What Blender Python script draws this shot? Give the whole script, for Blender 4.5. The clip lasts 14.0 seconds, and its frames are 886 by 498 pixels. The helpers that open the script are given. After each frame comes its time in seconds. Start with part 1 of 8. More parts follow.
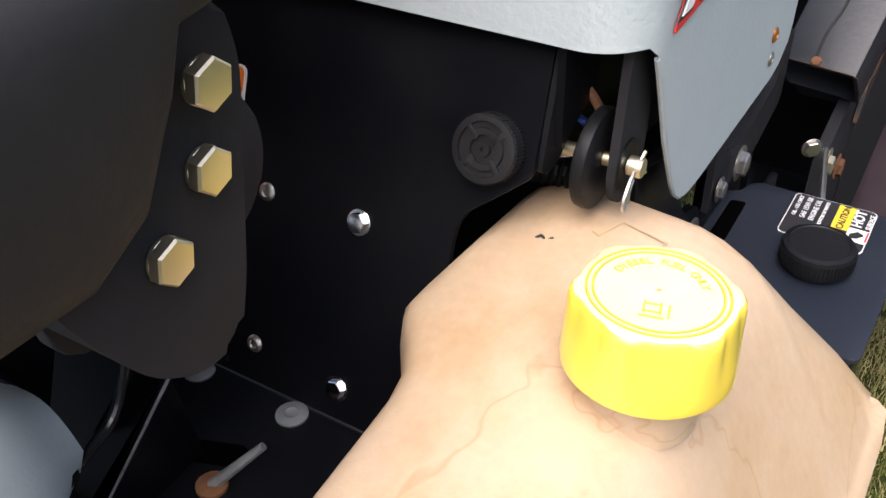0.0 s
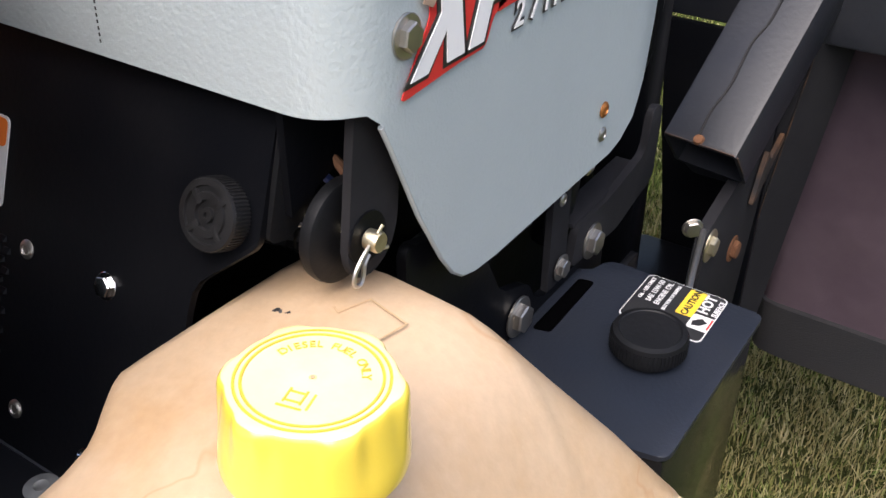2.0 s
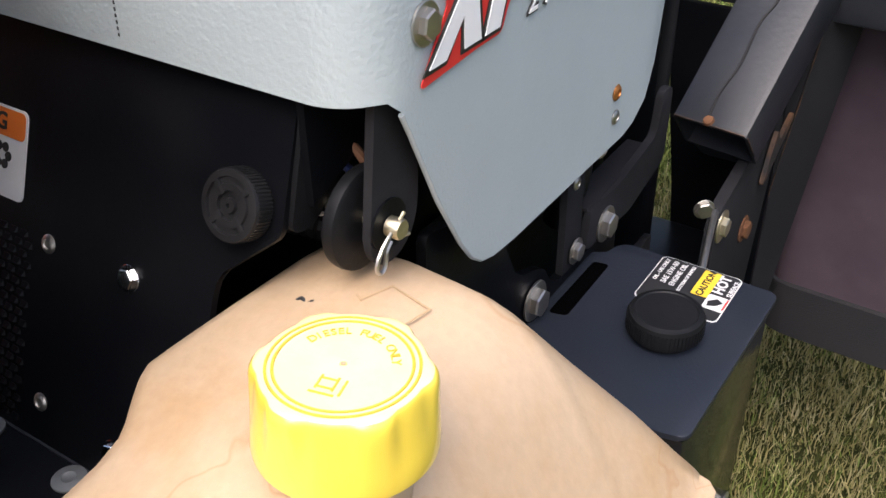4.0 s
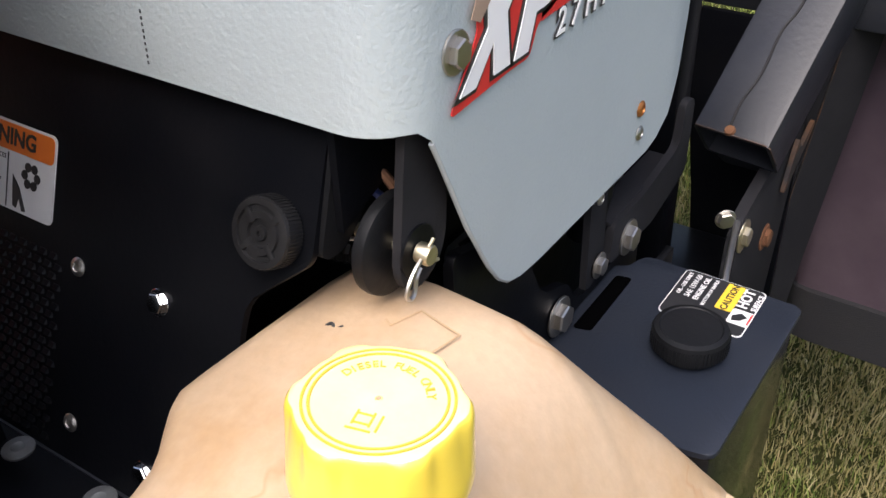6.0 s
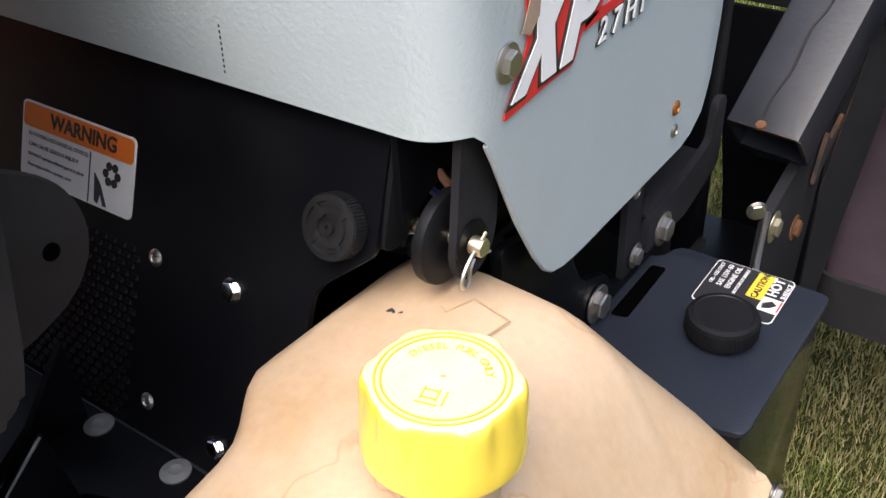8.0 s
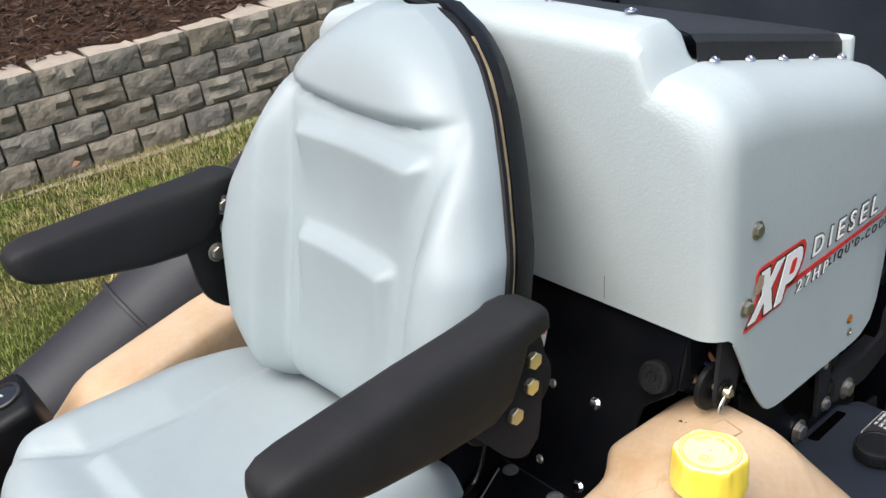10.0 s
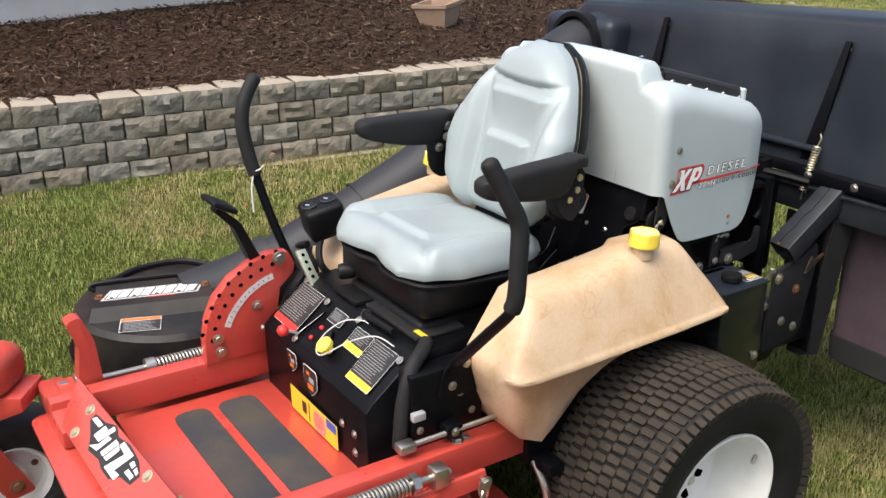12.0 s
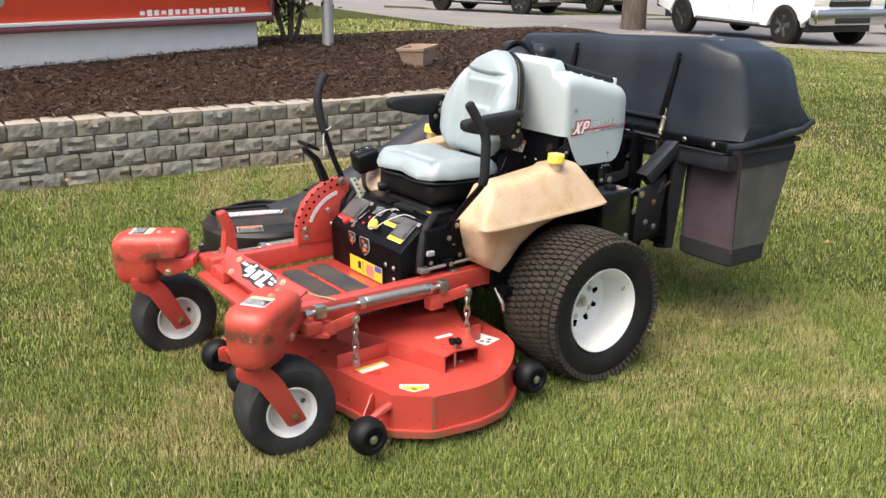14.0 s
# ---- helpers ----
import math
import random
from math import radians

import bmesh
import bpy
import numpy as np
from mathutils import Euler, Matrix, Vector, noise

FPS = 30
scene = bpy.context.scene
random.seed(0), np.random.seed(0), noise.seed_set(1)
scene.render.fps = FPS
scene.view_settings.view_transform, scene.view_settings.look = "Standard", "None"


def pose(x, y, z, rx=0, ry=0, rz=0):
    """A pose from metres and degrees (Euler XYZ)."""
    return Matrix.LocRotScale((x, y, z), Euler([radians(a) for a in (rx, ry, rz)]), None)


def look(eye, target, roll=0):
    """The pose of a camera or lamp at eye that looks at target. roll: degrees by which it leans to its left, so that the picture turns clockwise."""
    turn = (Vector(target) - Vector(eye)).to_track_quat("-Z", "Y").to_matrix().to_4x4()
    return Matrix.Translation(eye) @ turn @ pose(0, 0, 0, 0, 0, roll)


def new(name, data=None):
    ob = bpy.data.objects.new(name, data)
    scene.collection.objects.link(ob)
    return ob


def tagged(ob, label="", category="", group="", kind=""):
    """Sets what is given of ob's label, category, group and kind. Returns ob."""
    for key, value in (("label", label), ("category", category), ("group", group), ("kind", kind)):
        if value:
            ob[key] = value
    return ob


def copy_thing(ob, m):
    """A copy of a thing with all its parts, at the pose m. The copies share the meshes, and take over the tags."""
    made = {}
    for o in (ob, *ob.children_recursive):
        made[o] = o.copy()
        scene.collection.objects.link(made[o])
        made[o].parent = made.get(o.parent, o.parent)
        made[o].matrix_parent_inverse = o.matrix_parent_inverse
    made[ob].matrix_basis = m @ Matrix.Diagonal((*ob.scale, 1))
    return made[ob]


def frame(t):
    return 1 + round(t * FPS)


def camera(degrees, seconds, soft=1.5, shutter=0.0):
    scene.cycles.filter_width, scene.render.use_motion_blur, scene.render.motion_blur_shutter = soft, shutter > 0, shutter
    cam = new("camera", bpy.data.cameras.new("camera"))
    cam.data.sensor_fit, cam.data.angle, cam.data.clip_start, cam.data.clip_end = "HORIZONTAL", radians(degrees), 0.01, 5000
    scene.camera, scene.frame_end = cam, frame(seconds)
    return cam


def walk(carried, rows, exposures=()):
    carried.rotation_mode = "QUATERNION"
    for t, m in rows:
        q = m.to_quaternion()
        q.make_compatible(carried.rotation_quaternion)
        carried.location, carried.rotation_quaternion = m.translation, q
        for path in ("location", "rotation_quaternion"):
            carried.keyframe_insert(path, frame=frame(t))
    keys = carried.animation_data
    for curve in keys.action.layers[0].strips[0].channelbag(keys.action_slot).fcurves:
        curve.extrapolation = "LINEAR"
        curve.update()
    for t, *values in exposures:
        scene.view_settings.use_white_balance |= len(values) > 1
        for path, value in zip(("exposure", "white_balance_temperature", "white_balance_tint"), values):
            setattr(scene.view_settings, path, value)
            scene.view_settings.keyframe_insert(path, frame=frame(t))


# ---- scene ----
cam = camera(49.5, 14.0)
PATH = [
    (0, (0.459, -0.349, 1.131), (-0.394, 0.993, -0.081), -1.7),
    (0.5, (0.515, -0.305, 1.116), (-0.377, 1.058, -0.045), -0.5),
    (1, (0.542, -0.274, 1.111), (-0.361, 1.115, -0.01), 0.5),
    (1.5, (0.547, -0.263, 1.114), (-0.358, 1.132, 0.003), 0.7),
    (2, (0.552, -0.258, 1.117), (-0.371, 1.129, 0.011), 0.2),
    (2.5, (0.555, -0.256, 1.12), (-0.372, 1.117, -0.001), -0.3),
    (3, (0.551, -0.26, 1.118), (-0.363, 1.113, -0.014), -0.3),
    (5.5, (0.543, -0.266, 1.122), (-0.399, 1.095, -0.001), -2.3),
    (6, (0.537, -0.263, 1.13), (-0.401, 1.089, -0.006), -1.9),
    (6.5, (0.54, -0.269, 1.133), (-0.415, 1.081, 0.007), -2.3),
    (7, (0.535, -0.284, 1.138), (-0.406, 1.068, 0.003), -2.0),
    (7.2, (0.536, -0.287, 1.141), (-0.412, 1.055, 0.0), -2.3),
    (9.3, (0.669, -0.358, 1.303), (-0.533, 0.793, 0.194), -7.1),
    (9.5, (0.71, -0.41, 1.379), (-0.568, 0.687, 0.3), -8.5),
    (10, (0.768, -0.642, 1.462), (-0.641, 0.451, 0.556), -7.4),
    (10.5, (0.909, -0.959, 1.585), (-0.542, 0.111, 0.718), -3.4),
    (11, (1.181, -1.123, 1.578), (-0.348, -0.082, 0.818), -2.1),
    (11.5, (1.453, -1.29, 1.596), (-0.1, -0.268, 0.857), -0.7),
    (12, (1.753, -1.521, 1.591), (0.199, -0.479, 0.883), 0.6),
    (12.5, (2.126, -1.751, 1.596), (0.558, -0.714, 0.913), 0.6),
    (13, (2.471, -2.082, 1.622), (0.902, -1.033, 0.96), 0.7),
    (13.5, (2.766, -2.326, 1.624), (1.195, -1.258, 0.998), 0.7),
    (14, (3.029, -2.533, 1.633), (1.485, -1.409, 1.04), 0.7),
]
walk(cam, [(t, look(eye, target, roll)) for t, eye, target, roll in PATH], [(0.0, 0.90, 6250, 15), (0.5, 1.00, 6350, 16), (1.3, 0.82, 6250, 15), (7.2, 0.80, 6250, 15), (9.3, 0.95, 6250, 10), (10.0, 0.65, 6300, 9), (10.5, 0.6, 6400, 9), (11.5, 0.75, 6500, 9), (13.0, 0.75, 6600, 9), (14.0, 0.95, 6600, 9)])

# ---- world, sun, exposure ----
world = bpy.data.worlds.new("sky")
scene.world = world
world.use_nodes = True
wn = world.node_tree
sky = wn.nodes.new("ShaderNodeTexSky")
sky.sky_type, sky.sun_disc = "NISHITA", False
sky.sun_elevation, sky.sun_rotation = radians(61), radians(167)
sky.air_density, sky.dust_density = 1.0, 6.0
wn.links.new(sky.outputs[0], wn.nodes["Background"].inputs[0])
wn.nodes["Background"].inputs[1].default_value = 0.148
sun = new("sun", bpy.data.lights.new("sun", "SUN"))
sun.data.energy, sun.data.angle, sun.data.color = 1.6, radians(55), (1.0, 0.985, 0.96)
sun.matrix_world = look((1.2, -5.2, 9.6), (0, 0, 0))


# ---- materials ----
def material(name, color, rough=0.5, metal=0.0, second=None, scale=8.0, amount=0.5, bump=0.0, bump_scale=80.0, coat=0.0, grain=0.0, spec=0.5, stretch=None):
    """A surface with a stain pattern (second colour), fine grain in the colour, and fine relief."""
    m = bpy.data.materials.new(name)
    m.use_nodes = True
    n, l = m.node_tree.nodes, m.node_tree.links
    b = n["Principled BSDF"]
    b.inputs["Base Color"].default_value = (*color, 1)
    b.inputs["Roughness"].default_value, b.inputs["Metallic"].default_value = rough, metal
    b.inputs["Specular IOR Level"].default_value = spec
    b.inputs["Coat Weight"].default_value = coat
    co = n.new("ShaderNodeTexCoord").outputs["Object"]
    if stretch:
        mp = n.new("ShaderNodeMapping")
        mp.inputs["Scale"].default_value = stretch
        l.new(co, mp.inputs[0])
        co = mp.outputs[0]
    if second or grain:
        t1 = n.new("ShaderNodeTexNoise")
        t1.inputs["Scale"].default_value, t1.inputs["Detail"].default_value, t1.inputs["Roughness"].default_value = scale, 6, 0.62
        l.new(co, t1.inputs["Vector"])
        ramp = n.new("ShaderNodeMapRange")
        ramp.inputs[1].default_value, ramp.inputs[2].default_value = 0.42, 0.72
        ramp.inputs[4].default_value = amount
        l.new(t1.outputs[0], ramp.inputs[0])
        mix = n.new("ShaderNodeMix")
        mix.data_type = "RGBA"
        mix.inputs[6].default_value = (*color, 1)
        mix.inputs[7].default_value = (*(second or color), 1)
        l.new(ramp.outputs[0], mix.inputs[0])
        out = mix.outputs[2]
        if grain:
            t2 = n.new("ShaderNodeTexNoise")
            t2.inputs["Scale"].default_value, t2.inputs["Detail"].default_value = bump_scale, 3
            l.new(co, t2.inputs["Vector"])
            g = n.new("ShaderNodeMapRange")
            g.inputs[3].default_value, g.inputs[4].default_value = 1 - grain, 1 + grain
            l.new(t2.outputs[0], g.inputs[0])
            mul = n.new("ShaderNodeVectorMath")
            mul.operation = "SCALE"
            l.new(out, mul.inputs[0])
            l.new(g.outputs[0], mul.inputs["Scale"])
            out = mul.outputs[0]
        l.new(out, b.inputs["Base Color"])
        rr = n.new("ShaderNodeMapRange")
        rr.inputs[3].default_value, rr.inputs[4].default_value = max(rough - 0.08, 0.02), min(rough + 0.15, 1)
        l.new(t1.outputs[0], rr.inputs[0])
        l.new(rr.outputs[0], b.inputs["Roughness"])
    if bump:
        t3 = n.new("ShaderNodeTexNoise")
        t3.inputs["Scale"].default_value, t3.inputs["Detail"].default_value = bump_scale, 3
        l.new(co, t3.inputs["Vector"])
        bp = n.new("ShaderNodeBump")
        bp.inputs["Strength"].default_value, bp.inputs["Distance"].default_value = min(bump * 500, 1.0), max(bump, 0.002)
        bp.inputs["Distance"].default_value = bump
        bp.inputs["Strength"].default_value = 1.0
        l.new(t3.outputs[0], bp.inputs["Height"])
        l.new(bp.outputs[0], b.inputs["Normal"])
    return m


def veined(m):
    """Thin brown stain lines over a stained surface."""
    n, l = m.node_tree.nodes, m.node_tree.links
    b = n["Principled BSDF"]
    src = b.inputs["Base Color"].links[0].from_socket
    t = n.new("ShaderNodeTexNoise")
    t.inputs["Scale"].default_value, t.inputs["Detail"].default_value, t.inputs["Distortion"].default_value = 5.5, 4, 0.6
    l.new(n.new("ShaderNodeTexCoord").outputs["Object"], t.inputs["Vector"])
    d = n.new("ShaderNodeMath")
    d.operation = "SUBTRACT"
    d.inputs[1].default_value = 0.53
    l.new(t.outputs[0], d.inputs[0])
    a = n.new("ShaderNodeMath")
    a.operation = "ABSOLUTE"
    l.new(d.outputs[0], a.inputs[0])
    r = n.new("ShaderNodeMapRange")
    r.inputs[2].default_value, r.inputs[3].default_value, r.inputs[4].default_value = 0.006, 0.42, 0.0
    l.new(a.outputs[0], r.inputs[0])
    mix = n.new("ShaderNodeMix")
    mix.data_type = "RGBA"
    mix.inputs[7].default_value = (0.42, 0.22, 0.09, 1)
    l.new(r.outputs[0], mix.inputs[0])
    l.new(src, mix.inputs[6])
    l.new(mix.outputs[2], b.inputs["Base Color"])
    return m


def scuffed(m):
    """A broken dark scrape round the front at the height where the cover gets knocked."""
    n, l = m.node_tree.nodes, m.node_tree.links
    b = n["Principled BSDF"]
    src = b.inputs["Base Color"].links[0].from_socket
    co = n.new("ShaderNodeTexCoord").outputs["Object"]
    sep = n.new("ShaderNodeSeparateXYZ")
    l.new(co, sep.inputs[0])
    d = n.new("ShaderNodeMath")
    d.operation = "SUBTRACT"
    d.inputs[1].default_value = 0.508
    l.new(sep.outputs[2], d.inputs[0])
    a = n.new("ShaderNodeMath")
    a.operation = "ABSOLUTE"
    l.new(d.outputs[0], a.inputs[0])
    band = n.new("ShaderNodeMapRange")
    band.inputs[1].default_value, band.inputs[2].default_value, band.inputs[3].default_value, band.inputs[4].default_value = 0.010, 0.034, 1.0, 0.0
    l.new(a.outputs[0], band.inputs[0])
    t = n.new("ShaderNodeTexNoise")
    t.inputs["Scale"].default_value, t.inputs["Detail"].default_value = 14, 5
    l.new(co, t.inputs["Vector"])
    r = n.new("ShaderNodeMapRange")
    r.inputs[1].default_value, r.inputs[2].default_value, r.inputs[4].default_value = 0.40, 0.56, 0.9
    l.new(t.outputs[0], r.inputs[0])
    k = n.new("ShaderNodeMath")
    k.operation = "MULTIPLY"
    l.new(band.outputs[0], k.inputs[0])
    l.new(r.outputs[0], k.inputs[1])
    mix = n.new("ShaderNodeMix")
    mix.data_type = "RGBA"
    mix.inputs[7].default_value = (0.085, 0.042, 0.022, 1)
    l.new(k.outputs[0], mix.inputs[0])
    l.new(src, mix.inputs[6])
    # pale rubbed scratches
    sc = n.new("ShaderNodeTexNoise")
    sc.inputs["Scale"].default_value, sc.inputs["Detail"].default_value, sc.inputs["Distortion"].default_value = 38, 6, 1.5
    l.new(co, sc.inputs["Vector"])
    sr = n.new("ShaderNodeMapRange")
    sr.inputs[1].default_value, sr.inputs[2].default_value, sr.inputs[4].default_value = 0.62, 0.72, 0.5
    l.new(sc.outputs[0], sr.inputs[0])
    pale = n.new("ShaderNodeMix")
    pale.data_type = "RGBA"
    pale.inputs[7].default_value = (0.52, 0.25, 0.20, 1)
    l.new(sr.outputs[0], pale.inputs[0])
    l.new(mix.outputs[2], pale.inputs[6])
    l.new(pale.outputs[2], b.inputs["Base Color"])
    return m


def by_object(m, low, high, warm=(1, 1, 1), cool=(1, 1, 1)):
    """Lets each piece vary in tone and tint by its own random number."""
    n, l = m.node_tree.nodes, m.node_tree.links
    b = n["Principled BSDF"]
    src = b.inputs["Base Color"].links[0].from_socket
    info = n.new("ShaderNodeObjectInfo")
    r = n.new("ShaderNodeMapRange")
    r.inputs[3].default_value, r.inputs[4].default_value = low, high
    l.new(info.outputs["Random"], r.inputs[0])
    s = n.new("ShaderNodeVectorMath")
    s.operation = "SCALE"
    l.new(r.outputs[0], s.inputs["Scale"])
    wave = n.new("ShaderNodeMath")
    wave.operation = "PINGPONG"
    wave.inputs[1].default_value = 0.17
    l.new(info.outputs["Random"], wave.inputs[0])
    unit = n.new("ShaderNodeMapRange")
    unit.inputs[2].default_value = 0.17
    l.new(wave.outputs[0], unit.inputs[0])
    tint = n.new("ShaderNodeMix")
    tint.data_type = "RGBA"
    tint.inputs[6].default_value, tint.inputs[7].default_value = (*warm, 1), (*cool, 1)
    l.new(unit.outputs[0], tint.inputs[0])
    mul = n.new("ShaderNodeVectorMath")
    mul.operation = "MULTIPLY"
    l.new(src, mul.inputs[0])
    l.new(tint.outputs[2], mul.inputs[1])
    l.new(mul.outputs[0], s.inputs[0])
    l.new(s.outputs[0], b.inputs["Base Color"])
    return m


def by_island(m, colors):
    """Blades, chips and leaves take one of several colours each."""
    n, l = m.node_tree.nodes, m.node_tree.links
    b = n["Principled BSDF"]
    g = n.new("ShaderNodeNewGeometry")
    ramp = n.new("ShaderNodeValToRGB")
    ramp.color_ramp.interpolation = "LINEAR"
    while len(ramp.color_ramp.elements) < len(colors):
        ramp.color_ramp.elements.new(0.5)
    for i, c in enumerate(colors):
        ramp.color_ramp.elements[i].position = i / (len(colors) - 1)
        ramp.color_ramp.elements[i].color = (*c, 1)
    l.new(g.outputs["Random Per Island"], ramp.inputs[0])
    l.new(ramp.outputs[0], b.inputs["Base Color"])
    return m


RED = material("red_paint", (0.50, 0.060, 0.045), 0.27, second=(0.38, 0.072, 0.046), scale=9, amount=0.5, bump=0.0003, bump_scale=60, grain=0.08, coat=0.4)
RED_WORN = scuffed(material("worn_red_paint", (0.49, 0.056, 0.036), 0.40, second=(0.34, 0.085, 0.055), scale=11, amount=0.8, bump=0.0004, bump_scale=70, grain=0.16, stretch=(1, 1, 2.2)))
BLACK = material("black_paint", (0.0028, 0.0032, 0.0044), 0.34, second=(0.008, 0.008, 0.009), scale=12, amount=0.5, bump=0.0001, bump_scale=300, spec=0.14)
TRAY = material("black_powder_coat", (0.013, 0.017, 0.026), 0.42, second=(0.020, 0.023, 0.030), scale=14, amount=0.6, bump=0.0002, bump_scale=400, spec=0.35)
PLASTIC = material("black_plastic", (0.0055, 0.006, 0.007), 0.45, second=(0.012, 0.012, 0.013), scale=30, amount=0.4, bump=0.0002, bump_scale=250, spec=0.22)
FOAM = material("black_foam", (0.0135, 0.0138, 0.0145), 0.62, second=(0.024, 0.024, 0.025), scale=25, amount=0.5, bump=0.0003, bump_scale=260, spec=0.25)
HOPPER = material("black_moulded_plastic", (0.0135, 0.0175, 0.0245), 0.36, second=(0.030, 0.036, 0.045), scale=5, amount=0.75, bump=0.0004, bump_scale=160, spec=0.32)
DUCT = material("dark_grey_plastic_tube", (0.020, 0.022, 0.027), 0.5, second=(0.030, 0.032, 0.036), scale=6, amount=0.6, bump=0.0005, bump_scale=160, spec=0.35)
HOOD = material("grey_textured_hood", (0.415, 0.475, 0.485), 0.45, second=(0.365, 0.41, 0.42), scale=6, amount=0.45, bump=0.0005, bump_scale=330)
HOOD_FLAT = material("grey_smooth_side", (0.37, 0.415, 0.43), 0.45, second=(0.37, 0.38, 0.375), scale=7, amount=0.5, bump=0.0002, bump_scale=300)
VINYL = material("light_grey_vinyl", (0.292, 0.343, 0.356), 0.36, second=(0.262, 0.300, 0.312), scale=9, amount=0.5, bump=0.0001, bump_scale=420)
TANK = veined(material("cream_polyethylene", (0.545, 0.405, 0.265), 0.44, second=(0.45, 0.285, 0.140), scale=11, amount=0.8, bump=0.0003, bump_scale=140, grain=0.10, stretch=(1.5, 1.2, 0.8)))
SCREEN = material("black_perforated_sheet", (0.013, 0.013, 0.014), 0.5, second=(0.03, 0.03, 0.03), scale=500, amount=0.9, bump=0.001, bump_scale=500)
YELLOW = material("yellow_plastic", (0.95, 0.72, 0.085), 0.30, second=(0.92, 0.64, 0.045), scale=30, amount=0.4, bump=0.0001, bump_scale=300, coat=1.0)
# the cap's yellow with the sky's reflection painted in as a paler colour
YELLOW_SKYLIT = material("sky_lit_yellow_plastic", (0.95, 0.82, 0.36), 0.36, second=(0.95, 0.86, 0.50), scale=40, amount=0.6, bump=0.0001, bump_scale=300, coat=0.5)
WHITE = material("white_paint", (0.78, 0.78, 0.75), 0.35, second=(0.60, 0.58, 0.52), scale=14, amount=0.35, bump=0.0002)
RUBBER = material("tyre_rubber", (0.009, 0.0088, 0.0085), 0.7, second=(0.026, 0.022, 0.018), scale=18, amount=0.5, bump=0.0006, bump_scale=180, spec=0.25)
TREAD = material("dusty_tread_rubber", (0.034, 0.028, 0.022), 0.85, second=(0.065, 0.053, 0.039), scale=14, amount=0.7, bump=0.0008, bump_scale=160, spec=0.25)
CASTER = material("grey_caster_rubber", (0.018, 0.018, 0.019), 0.6, second=(0.055, 0.053, 0.049), scale=14, amount=0.6, bump=0.0005, bump_scale=160, spec=0.3)
STEEL = material("zinc_steel", (0.52, 0.50, 0.46), 0.35, metal=1.0, second=(0.40, 0.36, 0.29), scale=60, amount=0.6)
BRASS = material("yellow_zinc_steel", (0.68, 0.63, 0.47), 0.38, metal=1.0, second=(0.52, 0.42, 0.24), scale=80, amount=0.7)
RUST = material("rusty_steel", (0.20, 0.09, 0.04), 0.8, metal=0.3, second=(0.10, 0.04, 0.02), scale=60, amount=0.9, bump=0.0005)
COPPER = material("copper_rivet", (0.50, 0.20, 0.06), 0.4, metal=0.8)
GREYTUBE = material("dark_grey_steel_arm", (0.016, 0.018, 0.023), 0.36, second=(0.032, 0.033, 0.036), scale=15, amount=0.6, bump=0.0003, bump_scale=200, grain=0.12, spec=0.4)
MAT = material("worn_black_grip", (0.028, 0.030, 0.036), 0.9, second=(0.075, 0.060, 0.040), scale=8, amount=0.8, bump=0.001, bump_scale=420)
LABEL_W = material("white_label", (0.72, 0.72, 0.70), 0.4, second=(0.6, 0.6, 0.57), scale=40, amount=0.4)
LABEL_K = material("black_label", (0.018, 0.018, 0.019), 0.35, second=(0.03, 0.03, 0.03), scale=40, amount=0.4)
LABEL_O = material("orange_label", (0.72, 0.17, 0.02), 0.4, second=(0.62, 0.14, 0.02), scale=50, amount=0.3)
LABEL_Y = material("yellow_label", (0.80, 0.55, 0.04), 0.4, second=(0.7, 0.45, 0.03), scale=50, amount=0.3)
LABEL_T = material("faded_yellow_label", (0.72, 0.52, 0.25), 0.45, second=(0.62, 0.48, 0.30), scale=40, amount=0.5)
LABEL_R = material("red_label", (0.66, 0.035, 0.03), 0.4, second=(0.55, 0.04, 0.03), scale=50, amount=0.3)
LABEL_B = material("blue_label", (0.05, 0.10, 0.45), 0.4)
LABEL_P = material("pale_red_label", (0.70, 0.28, 0.22), 0.4)
LABEL_STRIP = material("pale_zinc_strip", (0.42, 0.46, 0.36), 0.45, metal=0.6)
BRACKET = material("dull_dark_steel", (0.016, 0.016, 0.018), 0.75, second=(0.03, 0.03, 0.032), scale=20, amount=0.5, bump=0.0002, bump_scale=200, spec=0.15)
STAIN = material("fuel_stain", (0.50, 0.355, 0.205), 0.5)
BLACK_GLOSS = material("glossy_black_paint", (0.008, 0.009, 0.010), 0.12, second=(0.014, 0.014, 0.014), scale=9, amount=0.5, bump=0.0012, bump_scale=22)
FOAMTAN = material("tan_seat_foam", (0.30, 0.23, 0.13), 0.9, second=(0.16, 0.12, 0.07), scale=40, amount=0.7, bump=0.001, bump_scale=200)
ROCK = material("pale_boulder", (0.55, 0.53, 0.50), 0.9, second=(0.40, 0.38, 0.35), scale=5, amount=0.7, bump=0.01, bump_scale=20)
EMBLEM_W = material("white_emblem_vinyl", (0.88, 0.88, 0.87), 0.35, second=(0.80, 0.80, 0.78), scale=40, amount=0.3)
PLUG = material("worn_black_rubber", (0.0065, 0.0065, 0.007), 0.5, second=(0.016, 0.016, 0.017), scale=40, amount=0.6, bump=0.0002, bump_scale=300, spec=0.35)
WORNRUST = material("rusty_black_steel", (0.020, 0.018, 0.017), 0.6, second=(0.16, 0.075, 0.03), scale=30, amount=0.9, bump=0.0004, bump_scale=200)
WASHER = material("dull_zinc_washer", (0.24, 0.25, 0.25), 0.55, metal=0.6, second=(0.14, 0.14, 0.14), scale=60, amount=0.7)
COPPER_WIRE = material("tan_cable", (0.22, 0.11, 0.06), 0.55, second=(0.14, 0.07, 0.04), scale=40, amount=0.6)
